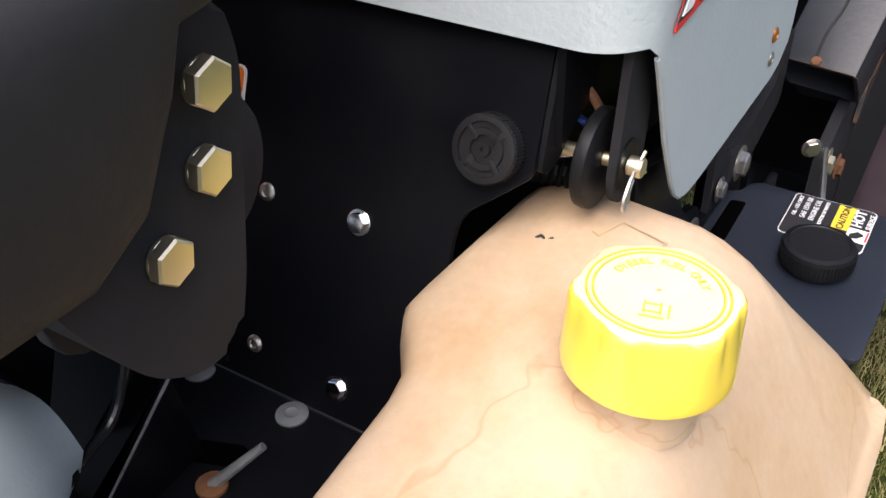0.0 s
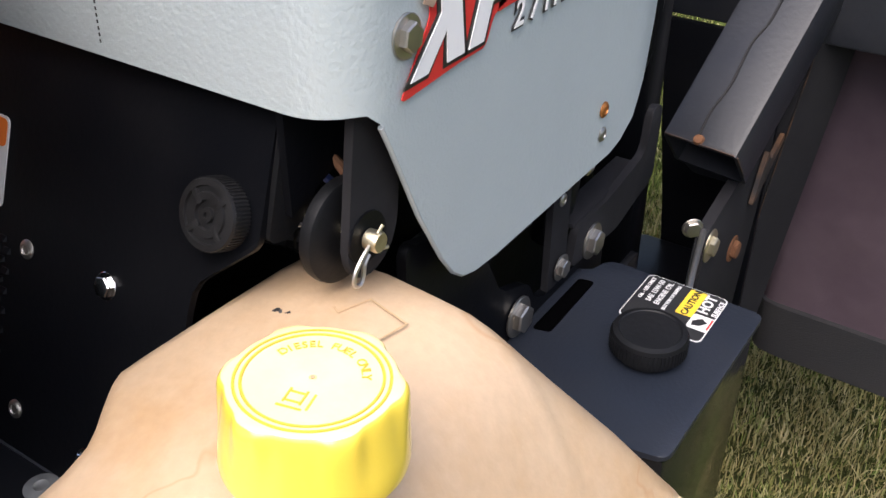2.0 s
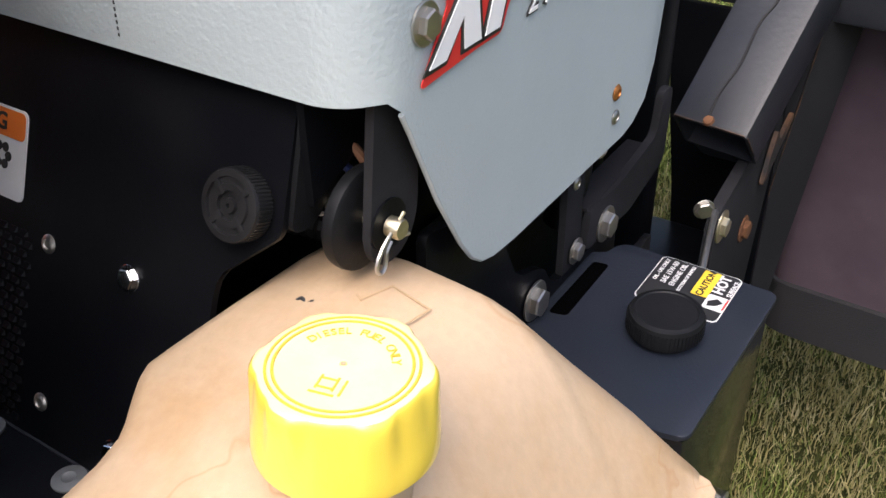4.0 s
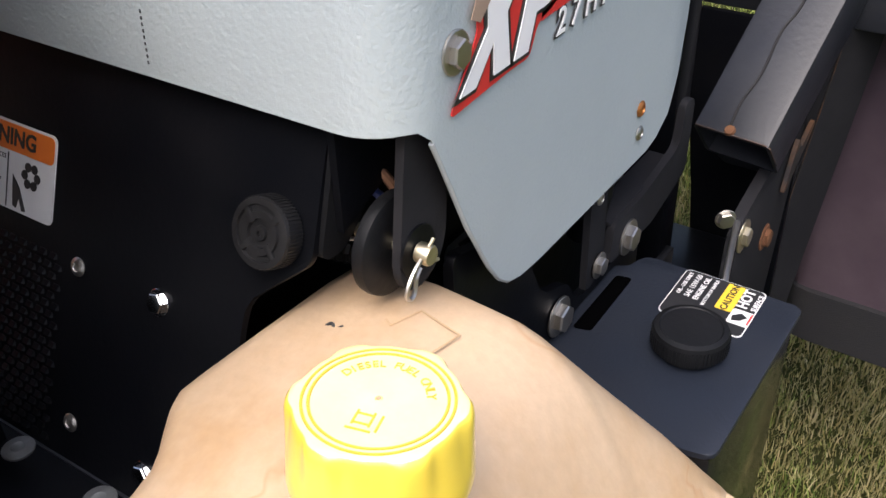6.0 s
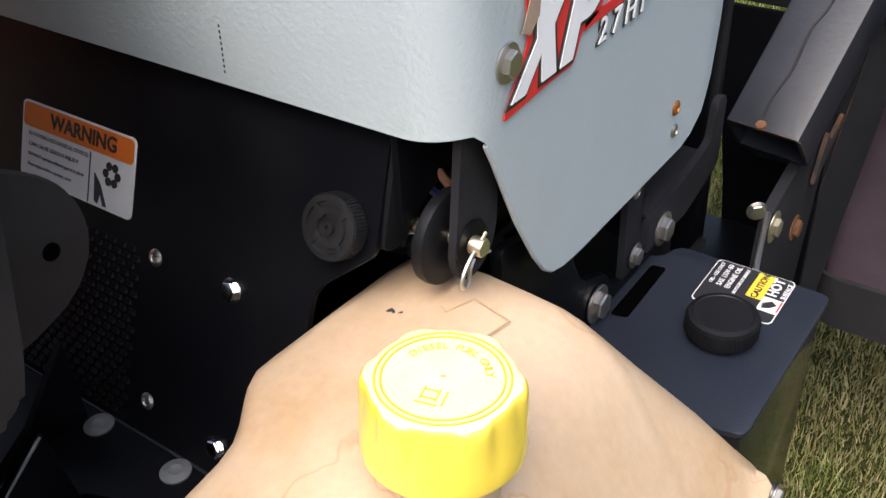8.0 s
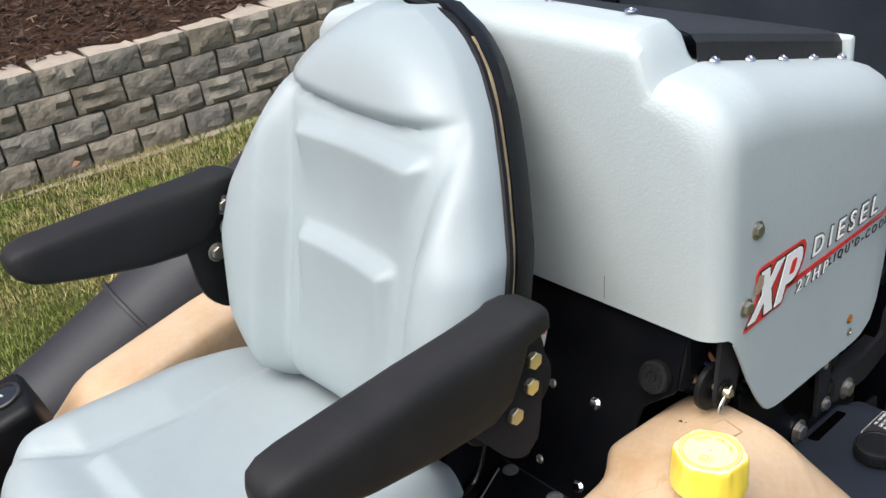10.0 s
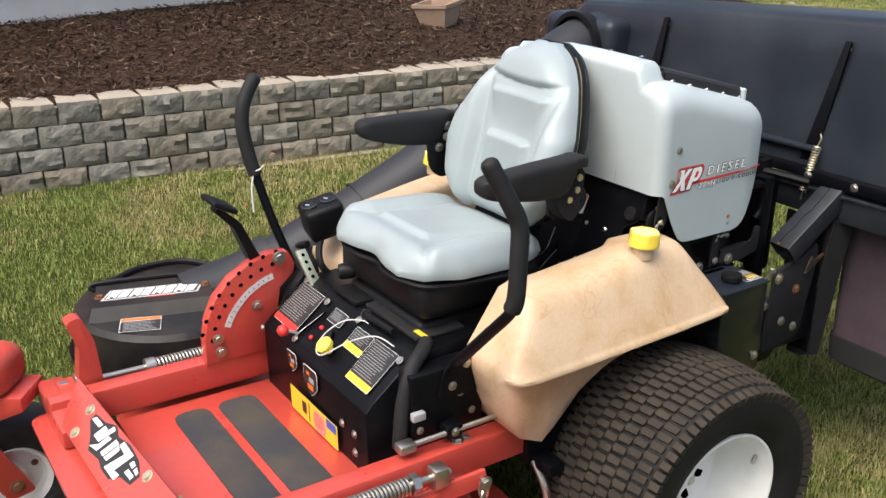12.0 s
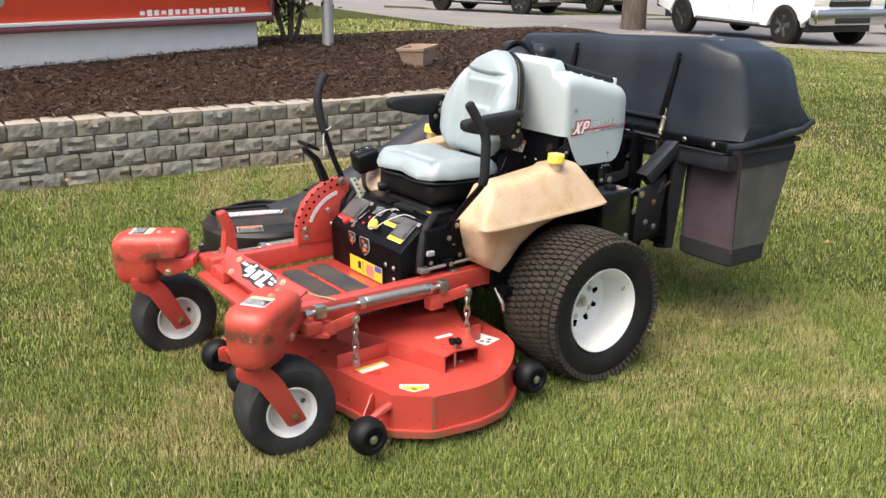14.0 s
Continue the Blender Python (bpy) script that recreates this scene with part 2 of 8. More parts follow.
DECKWEAR = material("rubbed_red_paint", (0.20, 0.095, 0.050), 0.5, second=(0.46, 0.055, 0.036), scale=12, amount=1.0, bump=0.0005, bump_scale=90)
INK_G = material("grey_ink", (0.33, 0.33, 0.33), 0.5)
HOLE = material("dark_opening", (0.0012, 0.0012, 0.0014), 1.0, spec=0.0)
HOUSING = material("worn_black_housing", (0.013, 0.013, 0.0135), 0.42, second=(0.055, 0.043, 0.032), scale=10, amount=0.55, bump=0.0004, bump_scale=120, spec=0.3)
EMBOSS = material("dark_yellow_print", (0.70, 0.46, 0.04), 0.5)
MESHBAG = material("purple_grey_mesh_fabric", (0.066, 0.047, 0.058), 0.95, second=(0.095, 0.071, 0.080), scale=6, amount=0.7, bump=0.012, bump_scale=9, grain=0.15, spec=0.15)
MESHSIDE = material("grey_green_mesh_fabric", (0.098, 0.095, 0.082), 0.95, second=(0.064, 0.063, 0.054), scale=6, amount=0.7, bump=0.010, bump_scale=10, grain=0.2, spec=0.15)
CANVAS = material("black_canvas", (0.016, 0.016, 0.018), 0.85, second=(0.03, 0.028, 0.027), scale=12, amount=0.6, bump=0.0008, bump_scale=500)
STONE = by_object(material("split_concrete_block", (0.275, 0.253, 0.212), 0.95, second=(0.115, 0.108, 0.096), scale=17, amount=1.0, bump=0.012, bump_scale=34, grain=0.4, spec=0.2), 0.82, 1.14, (1.06, 1.0, 0.89), (0.95, 0.99, 1.01))
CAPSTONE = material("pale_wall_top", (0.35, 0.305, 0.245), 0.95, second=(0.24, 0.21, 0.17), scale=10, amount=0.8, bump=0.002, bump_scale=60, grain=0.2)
MULCH_SOIL = material("dark_mulch_bed", (0.026, 0.015, 0.009), 1.0, second=(0.06, 0.033, 0.02), scale=16, amount=0.9, bump=0.02, bump_scale=35, grain=0.5, spec=0.1)
MULCH = by_island(material("bark_chips", (0.05, 0.03, 0.02), 0.95), [(0.018, 0.010, 0.006), (0.055, 0.030, 0.017), (0.03, 0.016, 0.010), (0.075, 0.043, 0.026), (0.02, 0.012, 0.008), (0.17, 0.115, 0.075)])
GRASS = by_island(material("grass_blades", (0.1, 0.12, 0.03), 0.75, spec=0.25), [(0.028, 0.060, 0.010), (0.135, 0.195, 0.036), (0.290, 0.345, 0.082), (0.070, 0.125, 0.020), (0.390, 0.405, 0.130), (0.185, 0.255, 0.050), (0.530, 0.510, 0.220)])
STRAW = by_island(material("dry_grass_blades", (0.3, 0.25, 0.1), 0.8, spec=0.25), [(0.327, 0.275, 0.106), (0.486, 0.412, 0.19), (0.232, 0.222, 0.069), (0.591, 0.507, 0.275), (0.18, 0.195, 0.048)])
DRYLEAF = by_island(material("dry_leaves", (0.2, 0.1, 0.03), 0.7), [(0.12, 0.05, 0.02), (0.30, 0.15, 0.05), (0.2, 0.09, 0.03)])
TREELEAF = by_island(material("tree_leaves", (0.05, 0.08, 0.02), 0.6), [(0.04, 0.07, 0.015), (0.08, 0.12, 0.03), (0.055, 0.09, 0.02)])
LAWN = material("lawn", (0.038, 0.046, 0.011), 1.0, second=(0.095, 0.092, 0.030), scale=1.3, amount=0.75, bump=0.02, bump_scale=60, grain=0.7, spec=0.1)
ASPHALT = material("worn_asphalt", (0.21, 0.19, 0.17), 0.95, second=(0.15, 0.14, 0.13), scale=0.6, amount=0.8, bump=0.004, bump_scale=60, grain=0.15)
PLINTH = material("white_rendered_plinth", (0.80, 0.78, 0.74), 0.85, second=(0.66, 0.63, 0.57), scale=3, amount=0.6, bump=0.001, bump_scale=90)
SIGN_RED = material("red_sign_board", (0.72, 0.075, 0.03), 0.4, second=(0.62, 0.06, 0.03), scale=4, amount=0.4)
MAROON = material("maroon_sign_frame", (0.16, 0.05, 0.06), 0.45)
POT = material("clay_planter", (0.36, 0.255, 0.18), 0.9, second=(0.29, 0.20, 0.145), scale=14, amount=0.7, bump=0.0015)
BARK = material("bark", (0.085, 0.062, 0.048), 0.95, second=(0.16, 0.13, 0.10), scale=12, amount=0.8, bump=0.01, bump_scale=30, grain=0.3, stretch=(1, 1, 0.25))
POLE = material("galvanised_pole", (0.36, 0.36, 0.35), 0.45, metal=0.6, second=(0.28, 0.27, 0.25), scale=10, amount=0.5)
LEAF = by_island(material("dark_leaves", (0.05, 0.03, 0.02), 0.6), [(0.018, 0.022, 0.010), (0.035, 0.03, 0.014), (0.02, 0.012, 0.010), (0.06, 0.055, 0.02)])
CARWHITE = material("white_car_paint", (0.78, 0.78, 0.78), 0.25, coat=0.4)
CARDARK = material("dark_car_paint", (0.012, 0.013, 0.015), 0.22, coat=0.4)
CHROME = material("chrome", (0.65, 0.65, 0.66), 0.15, metal=1.0)
GLASSDARK = material("tinted_window", (0.008, 0.009, 0.010), 0.06, spec=0.6)
LAMP = material("headlamp_lens", (0.75, 0.72, 0.65), 0.12, spec=0.7)


# ---- mesh tools ----
def finish(bm, name, mat, parent=None, label="", sharp=35, smooth=True, m=None):
    me = bpy.data.meshes.new(name)
    bmesh.ops.recalc_face_normals(bm, faces=bm.faces)
    bm.to_mesh(me)
    bm.free()
    for p in me.polygons:
        p.use_smooth = smooth
    if smooth:
        me.set_sharp_from_angle(angle=radians(sharp))
    for one in mat if isinstance(mat, (list, tuple)) else [mat]:
        me.materials.append(one)
    ob = new(name, me)
    if m is not None:
        ob.matrix_basis = m
    if parent is not None:
        ob.parent = parent
    return tagged(ob, label)


def part(name, bm, mat, parent, label="", sharp=35, m=None):
    return finish(bm, name, mat, parent, label, sharp, True, m)


def shared(name, source, parent, m):
    """Another object on the same mesh."""
    ob = new(name, source.data)
    ob.parent = parent
    ob.matrix_basis = m
    return ob


def empty(name, label, category, m=None, group=""):
    ob = new(name)
    if m is not None:
        ob.matrix_basis = m
    return tagged(ob, label, category, group)


def join(*bms):
    out = bmesh.new()
    for b in bms:
        me = bpy.data.meshes.new("tmp")
        b.to_mesh(me)
        b.free()
        out.from_mesh(me)
        bpy.data.meshes.remove(me)
    return out


def box(x0, x1, y0, y1, z0, z1, bevel=0.004, seg=2, m=None):
    bm = bmesh.new()
    bmesh.ops.create_cube(bm, size=1, matrix=Matrix.Translation(((x0 + x1) / 2, (y0 + y1) / 2, (z0 + z1) / 2)) @ Matrix.Diagonal((x1 - x0, y1 - y0, z1 - z0, 1)))
    if bevel:
        bmesh.ops.bevel(bm, geom=list(bm.edges), offset=bevel, segments=seg, profile=0.5, affect="EDGES")
    if m is not None:
        bm.transform(m)
    return bm


def prism(points, depth, m=None, bevel=0.0, seg=2):
    """A flat outline (in x, y) of that depth along z."""
    bm = bmesh.new()
    lo = [bm.verts.new((x, y, 0)) for x, y in points]
    hi = [bm.verts.new((x, y, depth)) for x, y in points]
    bm.faces.new(lo[::-1])
    bm.faces.new(hi)
    k = len(points)
    for i in range(k):
        bm.faces.new((lo[i], lo[(i + 1) % k], hi[(i + 1) % k], hi[i]))
    if bevel:
        bmesh.ops.bevel(bm, geom=list(bm.edges), offset=bevel, segments=seg, profile=0.5, affect="EDGES")
    if m is not None:
        bm.transform(m)
    return bm


def frame_of(origin, xdir, ydir):
    """A matrix with the given x and (roughly) y directions; z is their normal."""
    x = Vector(xdir).normalized()
    z = x.cross(Vector(ydir)).normalized()
    y = z.cross(x)
    r = Matrix((x, y, z)).transposed().to_4x4()
    r.translation = Vector(origin)
    return r


YZ = Matrix(((0, 0, 1, 0), (1, 0, 0, 0), (0, 1, 0, 0), (0, 0, 0, 1)))  # outline in (y, z), depth along x


def loft(rings, caps=True, closed=True):
    bm = bmesh.new()
    vs = [[bm.verts.new(p) for p in r] for r in rings]
    k = len(rings[0])
    for a, b in zip(vs, vs[1:]):
        for i in range(k if closed else k - 1):
            j = (i + 1) % k
            bm.faces.new((a[i], a[j], b[j], b[i]))
    if caps:
        bm.faces.new(vs[0][::-1])
        bm.faces.new(vs[-1])
    return bm


def lathe(profile, seg=48, m=None, closed=False, open0=False):
    """A profile of (radius, along) turned round the x axis."""
    bm = bmesh.new()
    rings = []
    for r, x in profile:
        rings.append([bm.verts.new((x, r * math.cos(2 * math.pi * i / seg), r * math.sin(2 * math.pi * i / seg))) for i in range(seg)])
    pairs = list(zip(rings, rings[1:])) + ([(rings[-1], rings[0])] if closed else [])
    for a, b in pairs:
        for i in range(seg):
            j = (i + 1) % seg
            bm.faces.new((a[i], a[j], b[j], b[i]))
    if not closed:
        if not open0:
            bm.faces.new(rings[0][::-1])
        bm.faces.new(rings[-1])
    bmesh.ops.remove_doubles(bm, verts=bm.verts, dist=1e-6)
    if m is not None:
        bm.transform(m)
    return bm


def smooth_path(points, steps=8):
    pts = [Vector(p) for p in points]
    out = []
    for i in range(len(pts) - 1):
        p0, p1, p2, p3 = pts[max(i - 1, 0)], pts[i], pts[i + 1], pts[min(i + 2, len(pts) - 1)]
        for s in range(steps):
            t = s / steps
            out.append(0.5 * ((2 * p1) + (p2 - p0) * t + (2 * p0 - 5 * p1 + 4 * p2 - p3) * t * t + (3 * p1 - p0 - 3 * p2 + p3) * t**3))
    return out + [pts[-1]]


def tube(points, radius, seg=10, steps=6, soft=True, radii=None, flat=None):
    """A round (or flattened) bar along a path."""
    pts = smooth_path(points, steps) if soft and len(points) > 2 else [Vector(p) for p in points]
    rings = []
    up = Vector((0.13, 0.21, 1)).normalized()
    for i, p in enumerate(pts):
        d = (pts[min(i + 1, len(pts) - 1)] - pts[max(i - 1, 0)]).normalized()
        a = d.cross(up)
        if a.length < 1e-3:
            a = d.cross(Vector((1, 0, 0)))
        a.normalize()
        b = a.cross(d).normalized()
        up = b
        r = radius if radii is None else radii[0] + (radii[1] - radii[0]) * i / (len(pts) - 1)
        rings.append([p + r * (math.cos(2 * math.pi * k / seg) * a + math.sin(2 * math.pi * k / seg) * b) for k in range(seg)])
    return loft(rings)


def coil(a, b, radius, wire, turns, seg=6, per=12):
    a, b = Vector(a), Vector(b)
    m = frame_of(a, b - a, (0.01, 0.02, 1) if abs((b - a).normalized().z) < 0.9 else (1, 0, 0))
    length = (b - a).length
    n = int(turns * per)
    pts = [m @ Vector((length * i / n, radius * math.cos(2 * math.pi * i / per), radius * math.sin(2 * math.pi * i / per))) for i in range(n + 1)]
    return tube(pts, wire, seg=seg, soft=False)


def rounded(w, h, r, seg=4):
    pts = []
    for cx, cy, a0 in ((w / 2 - r, h / 2 - r, 0), (-w / 2 + r, h / 2 - r, 90), (-w / 2 + r, -h / 2 + r, 180), (w / 2 - r, -h / 2 + r, 270)):
        for i in range(seg + 1):
            a = radians(a0 + 90 * i / seg)
            pts.append((cx + r * math.cos(a), cy + r * math.sin(a)))
    return pts


def round_outline(points, radius, seg=4):
    """Rounds the corners of an outline in the plane; radius may be one for each corner."""
    out = []
    k = len(points)
    for i in range(k):
        p, a, b = Vector(points[i]), Vector(points[i - 1]), Vector(points[(i + 1) % k])
        r = radius[i] if isinstance(radius, (list, tuple)) else radius
        u, v = (a - p), (b - p)
        d = min(r, u.length * 0.45, v.length * 0.45)
        s, e = p + u.normalized() * d, p + v.normalized() * d
        for j in range(seg + 1):
            t = j / seg
            q = (1 - t) ** 2 * s + 2 * t * (1 - t) * p + t * t * e
            out.append((q.x, q.y))
    return out


def words(text, size, mat, parent, m, name="lettering", depth=0.0006, shear=0.0, bold=0.0, align="CENTER", apart=False):
    cu = bpy.data.curves.new("text", "FONT")
    cu.body, cu.size, cu.align_x, cu.align_y = text, size, align, "CENTER"
    cu.extrude, cu.shear, cu.offset, cu.resolution_u = depth / 2, shear, bold, 3
    tmp = new("tmp_text", cu)
    bpy.context.view_layer.update()
    me = bpy.data.meshes.new_from_object(tmp)
    bpy.data.objects.remove(tmp)
    me.name = name
    me.materials.clear()
    me.materials.append(mat)
    if apart:
        whole = bmesh.new()
        whole.from_mesh(me)
        left = set(whole.verts)
        while left:
            seed = min(left, key=lambda v: v.index)
            found, queue = {seed}, [seed]
            while queue:
                for e in queue.pop().link_edges:
                    for v in e.verts:
                        if v not in found:
                            found.add(v)
                            queue.append(v)
            left -= found
            one = whole.copy()
            keep = {v.index for v in found}
            bmesh.ops.delete(one, geom=[v for v in one.verts if v.index not in keep], context="VERTS")
            part("letter", one, mat, parent, m=m @ Matrix.Translation((0, 0, depth / 2)))
        whole.free()
        bpy.data.meshes.remove(me)
        return None
    ob = new(name, me)
    ob.parent = parent
    ob.matrix_basis = m @ Matrix.Translation((0, 0, depth / 2))
    if len(text) > 14:
        tagged(ob, kind="stuff")
    return ob


def bars(rects, mat, parent, m, name="printing", depth=0.0004):
    """Small printed bars, (x, y, width, height) in the plane of m, as one mesh."""
    bms = []
    for x, y, w, h in rects:
        bms.append(prism([(x - w / 2, y - h / 2), (x + w / 2, y - h / 2), (x + w / 2, y + h / 2), (x - w / 2, y + h / 2)], depth))
    if name == "printing":
        return tagged(part(name, join(*bms), mat, parent, m=m), kind="stuff")
    for one in bms:
        part(name, one, mat, parent, m=m)


def text_lines(x0, x1, y1, rows, pitch, h, rng):
    out = []
    for i in range(rows):
        x, y = x0, y1 - i * pitch
        end = x1 - rng.random() * (x1 - x0) * 0.25
        while x < end:
            w = min((x1 - x0) * rng.uniform(0.08, 0.22), end - x)
            out.append((x + w / 2, y, w * 0.86, h))
            x += w
    return out


def plate(w, h, mat, parent, m, name, label="", r=0.004, depth=0.0008):
    return part(name, prism(rounded(w, h, r), depth), mat, parent, label, m=m)


BOLT_BM = {}


def bolt(loc, normal, parent, size=0.011, mat=None, washer=1.45, name="bolt"):
    """A hexagon head on a washer, standing on a surface with that normal."""
    mat = mat or STEEL
    key = (mat.name, washer)
    d = Vector(normal).normalized()
    m = frame_of(loc, d, (0.3, 0.2, 1) if abs(d.z) < 0.8 else (1, 0.2, 0)) @ Matrix.Diagonal((size, size, size, 1))
    if key not in BOLT_BM:
        head = [(0.0, 0.75), (0.86, 0.75), (1.0, 0.62), (1.0, 0.15)]
        bm = lathe([(0.55, 0.72), (0.9, 0.70), (1.0, 0.60), (1.0, 0.14), (0.9, 0.12)], 6)
        wa = lathe([(washer, 0.0), (washer, 0.13), (washer * 0.96, 0.17), (0.6, 0.17)], 20)
        ob = part(name, join(bm, wa), mat, parent, m=m, sharp=25)
        BOLT_BM[key] = ob
        return ob
    return shared(name, BOLT_BM[key], parent, m)


def rivet(loc, normal, parent, size=0.007, mat=None, name="rivet"):
    mat = mat or STEEL
    key = ("rivet", mat.name)
    d = Vector(normal).normalized()
    m = frame_of(loc, d, (0.3, 0.2, 1) if abs(d.z) < 0.8 else (1, 0.2, 0)) @ Matrix.Diagonal((size, size, size, 1))
    if key not in BOLT_BM:
        bm = lathe([(1.0, 0.0), (1.0, 0.1), (0.8, 0.28), (0.5, 0.36), (0.42, 0.2), (0.1, 0.2)], 16)
        BOLT_BM[key] = part(name, bm, mat, parent, m=m)
        return BOLT_BM[key]
    return shared(name, BOLT_BM[key], parent, m)


# ---- ground, wall, bed ----
def ground_height(x, y):
    wallward = max(0.0, -0.7 - x)
    far = max(0.0, y - 3.0) + max(0.0, -5.0 - x) * 0.5
    return 0.044 + 0.045 * min(1.0, max(0.0, 0.3 - x)) + 0.080 * min(wallward, 2.3) - 0.030 * min(far, 30.0)


def grid_sheet(xs, ys, height):
    bm = bmesh.new()
    vs = [[bm.verts.new((x, y, height(x, y))) for x in xs] for y in ys]
    for a, b in zip(vs, vs[1:]):
        for i in range(len(xs) - 1):
            bm.faces.new((a[i], a[i + 1], b[i + 1], b[i]))
    return bm


gx = [-400, -200, -100, -60, -40, -30, -24, -20, -16, -12, -9, -7, -5, -4, -3.5, -3, -2.6, -2, -1.5, -1, -0.7, 0, 0.3, 1, 2, 4, 7, 12, 30, 100, 400]
gy = [-300, -60, -15, -6, -3, -1, 0, 1, 2, 3, 4, 5, 7, 9, 12, 15, 18, 22, 28, 40, 80, 200, 500]
ground = finish(grid_sheet(gx, gy, ground_height), "ground", LAWN)
tagged(ground, "dry green and straw coloured mown lawn", "lawn", kind="structure")

WALL_A, WALL_B = Vector((-2.93, -2.6)), Vector((-2.48, 3.4))
WALL_DIR = (WALL_B - WALL_A).normalized()
WALL_LEN = (WALL_B - WALL_A).length
WALL_N = Vector((WALL_DIR.y, -WALL_DIR.x))
WALL_Z0, COURSE, WALL_TOP = 0.245, 0.1010, 0.652


def wall_point(s, out=0.0, z=0.0):
    p = WALL_A + WALL_DIR * s + WALL_N * out
    return Vector((p.x, p.y, z))


WALL_ROT = math.degrees(math.atan2(WALL_DIR.y, WALL_DIR.x))
core = finish(box(0, WALL_LEN, 0.06, 0.26, WALL_Z0 - 0.2, WALL_TOP - 0.03, 0.0, m=Matrix.Translation(wall_point(0)) @ pose(0, 0, 0, 0, 0, WALL_ROT)), "retaining_wall", STONE)
tagged(core, "low retaining wall of grey split concrete blocks beside the lawn", "wall", kind="structure")


# mulch bed behind the wall
def bed_height(x, y):
    d = (Vector((x, y)) - WALL_A).dot(-WALL_N)
    return 0.627 + 0.088 * max(0.0, min(d, 2.2)) + 0.02 * noise.noise((x * 1.7, y * 1.7, 0))


bm = bmesh.new()
rows = []
for d in [0.1, 0.2, 0.35, 0.6, 0.9, 1.2, 1.5, 1.8, 2.1, 2.4, 2.7, 3.0, 3.2]:
    rows.append([])
    for s in np.linspace(-0.3, WALL_LEN + 1.5, 40):
        p = WALL_A + WALL_DIR * float(s) - WALL_N * d
        rows[-1].append(bm.verts.new((p.x, p.y, bed_height(p.x, p.y) if d < 3.1 else -0.2)))
for a, b in zip(rows, rows[1:]):
    for i in range(39):
        bm.faces.new((a[i], b[i], b[i + 1], a[i + 1]))
bed = finish(bm, "mulch_bed", MULCH_SOIL)
tagged(bed, "raised bed of dark brown shredded bark mulch", "flower bed", kind="structure")

# ---- the mower ----
mower = empty("riding_mower", "red ride-on mower with grey seat, cream tanks and black hopper", "riding mower")


# rear wheels
def rear_wheel():
    prof = [(0.156, 0.100), (0.165, 0.116), (0.178, 0.131), (0.214, 0.142), (0.250, 0.142), (0.268, 0.135), (0.278, 0.121), (0.2835, 0.08), (0.2865, 0.0)]
    prof = prof + [(r, -x) for r, x in prof[-2::-1]]
    wheel = part("rear_wheel", lathe(prof, 72, closed=True), RUBBER, mower, "wide dusty turf tyre on a white dished steel rim")
    # lugs
    bms = []
    n, cols = 74, 7
    for k in range(cols):
        x = (k - 3) * 0.0345
        for i in range(n):
            a = 2 * math.pi * (i + (0.5 if k % 2 else 0.0) + 0.06 * k) / n
            b = prism([(-0.0160, -0.0080), (-0.0120, -0.0092), (0.0155, -0.0070), (0.0162, 0.0066), (0.0125, 0.0078), (-0.0158, 0.0066)], 0.009)
            b.transform(Matrix.Rotation(a, 4, "X") @ Matrix.Translation((x, 0, 0.2850 - 0.009 * (abs(x) / 0.105) ** 3)) @ pose(0, 0, 0, 0, 5.5 * x / 0.105, 0))
            bms.append(b)
    for side in (1, -1):
        for i in range(n):
            a = 2 * math.pi * (i + 0.4) / n
            b = prism([(-0.010, -0.0078), (0.012, -0.0078), (0.012, 0.0078), (-0.010, 0.0078)], 0.026)
            b.transform(Matrix.Rotation(a, 4, "X") @ Matrix.Translation((side * 0.130, 0, 0.253)) @ pose(0, 0, 0, 0, side * 18, 0))
            bms.append(b)
    part("tread", join(*bms), TREAD, wheel, "rows of worn dusty tread blocks")
    # rim, dished deep
    rp = [(0.150, 0.105), (0.144, 0.088), (0.141, 0.02), (0.132, -0.012), (0.113, -0.022), (0.072, -0.022), (0.068, -0.012), (0.052, -0.006), (0.045, -0.008), (0.02, -0.008)]
    rim = part("rim", lathe([(0.163, 0.116), (0.166, 0.121), (0.165, 0.127), (0.160, 0.126)] + rp, 64, open0=True), WHITE, wheel, "white painted dished steel rim")
    part("hub", lathe([(0.026, -0.01), (0.026, 0.002), (0.018, 0.004), (0.016, 0.018), (0.009, 0.020)], 24), STEEL, wheel)
    for i in range(5):
        a = 2 * math.pi * i / 5 + 0.4
        bolt((-0.012, 0.062 * math.cos(a), 0.062 * math.sin(a)), (1, 0, 0), wheel, 0.011, STEEL, name="wheel_nut")
    slot = prism(round_outline([(-0.014, -0.012), (0.014, -0.008), (0.014, 0.008), (-0.014, 0.012)], 0.004), 0.003)
    for i in range(10):
        a = 2 * math.pi * (i + 0.5) / 10
        m = Matrix.Rotation(a, 4, "X") @ frame_of((-0.0215, 0, 0.097), (0, 0, 1), (0, 1, 0))
        if i == 0:
            first = part("rim_slot", slot, HOLE, wheel, m=m)
        else:
            shared("rim_slot", first, wheel, m)
    part("valve", tube([(0.100, 0.140, 0.03), (0.108, 0.118, 0.028)], 0.005, 8, soft=False), STEEL, wheel)
    return wheel


wheel = rear_wheel()
wheel.matrix_basis = pose(0.500, -0.022, 0.332, 14, 0, 0)
copy_thing(wheel, pose(-0.500, -0.022, 0.332, 40, 0, 180))


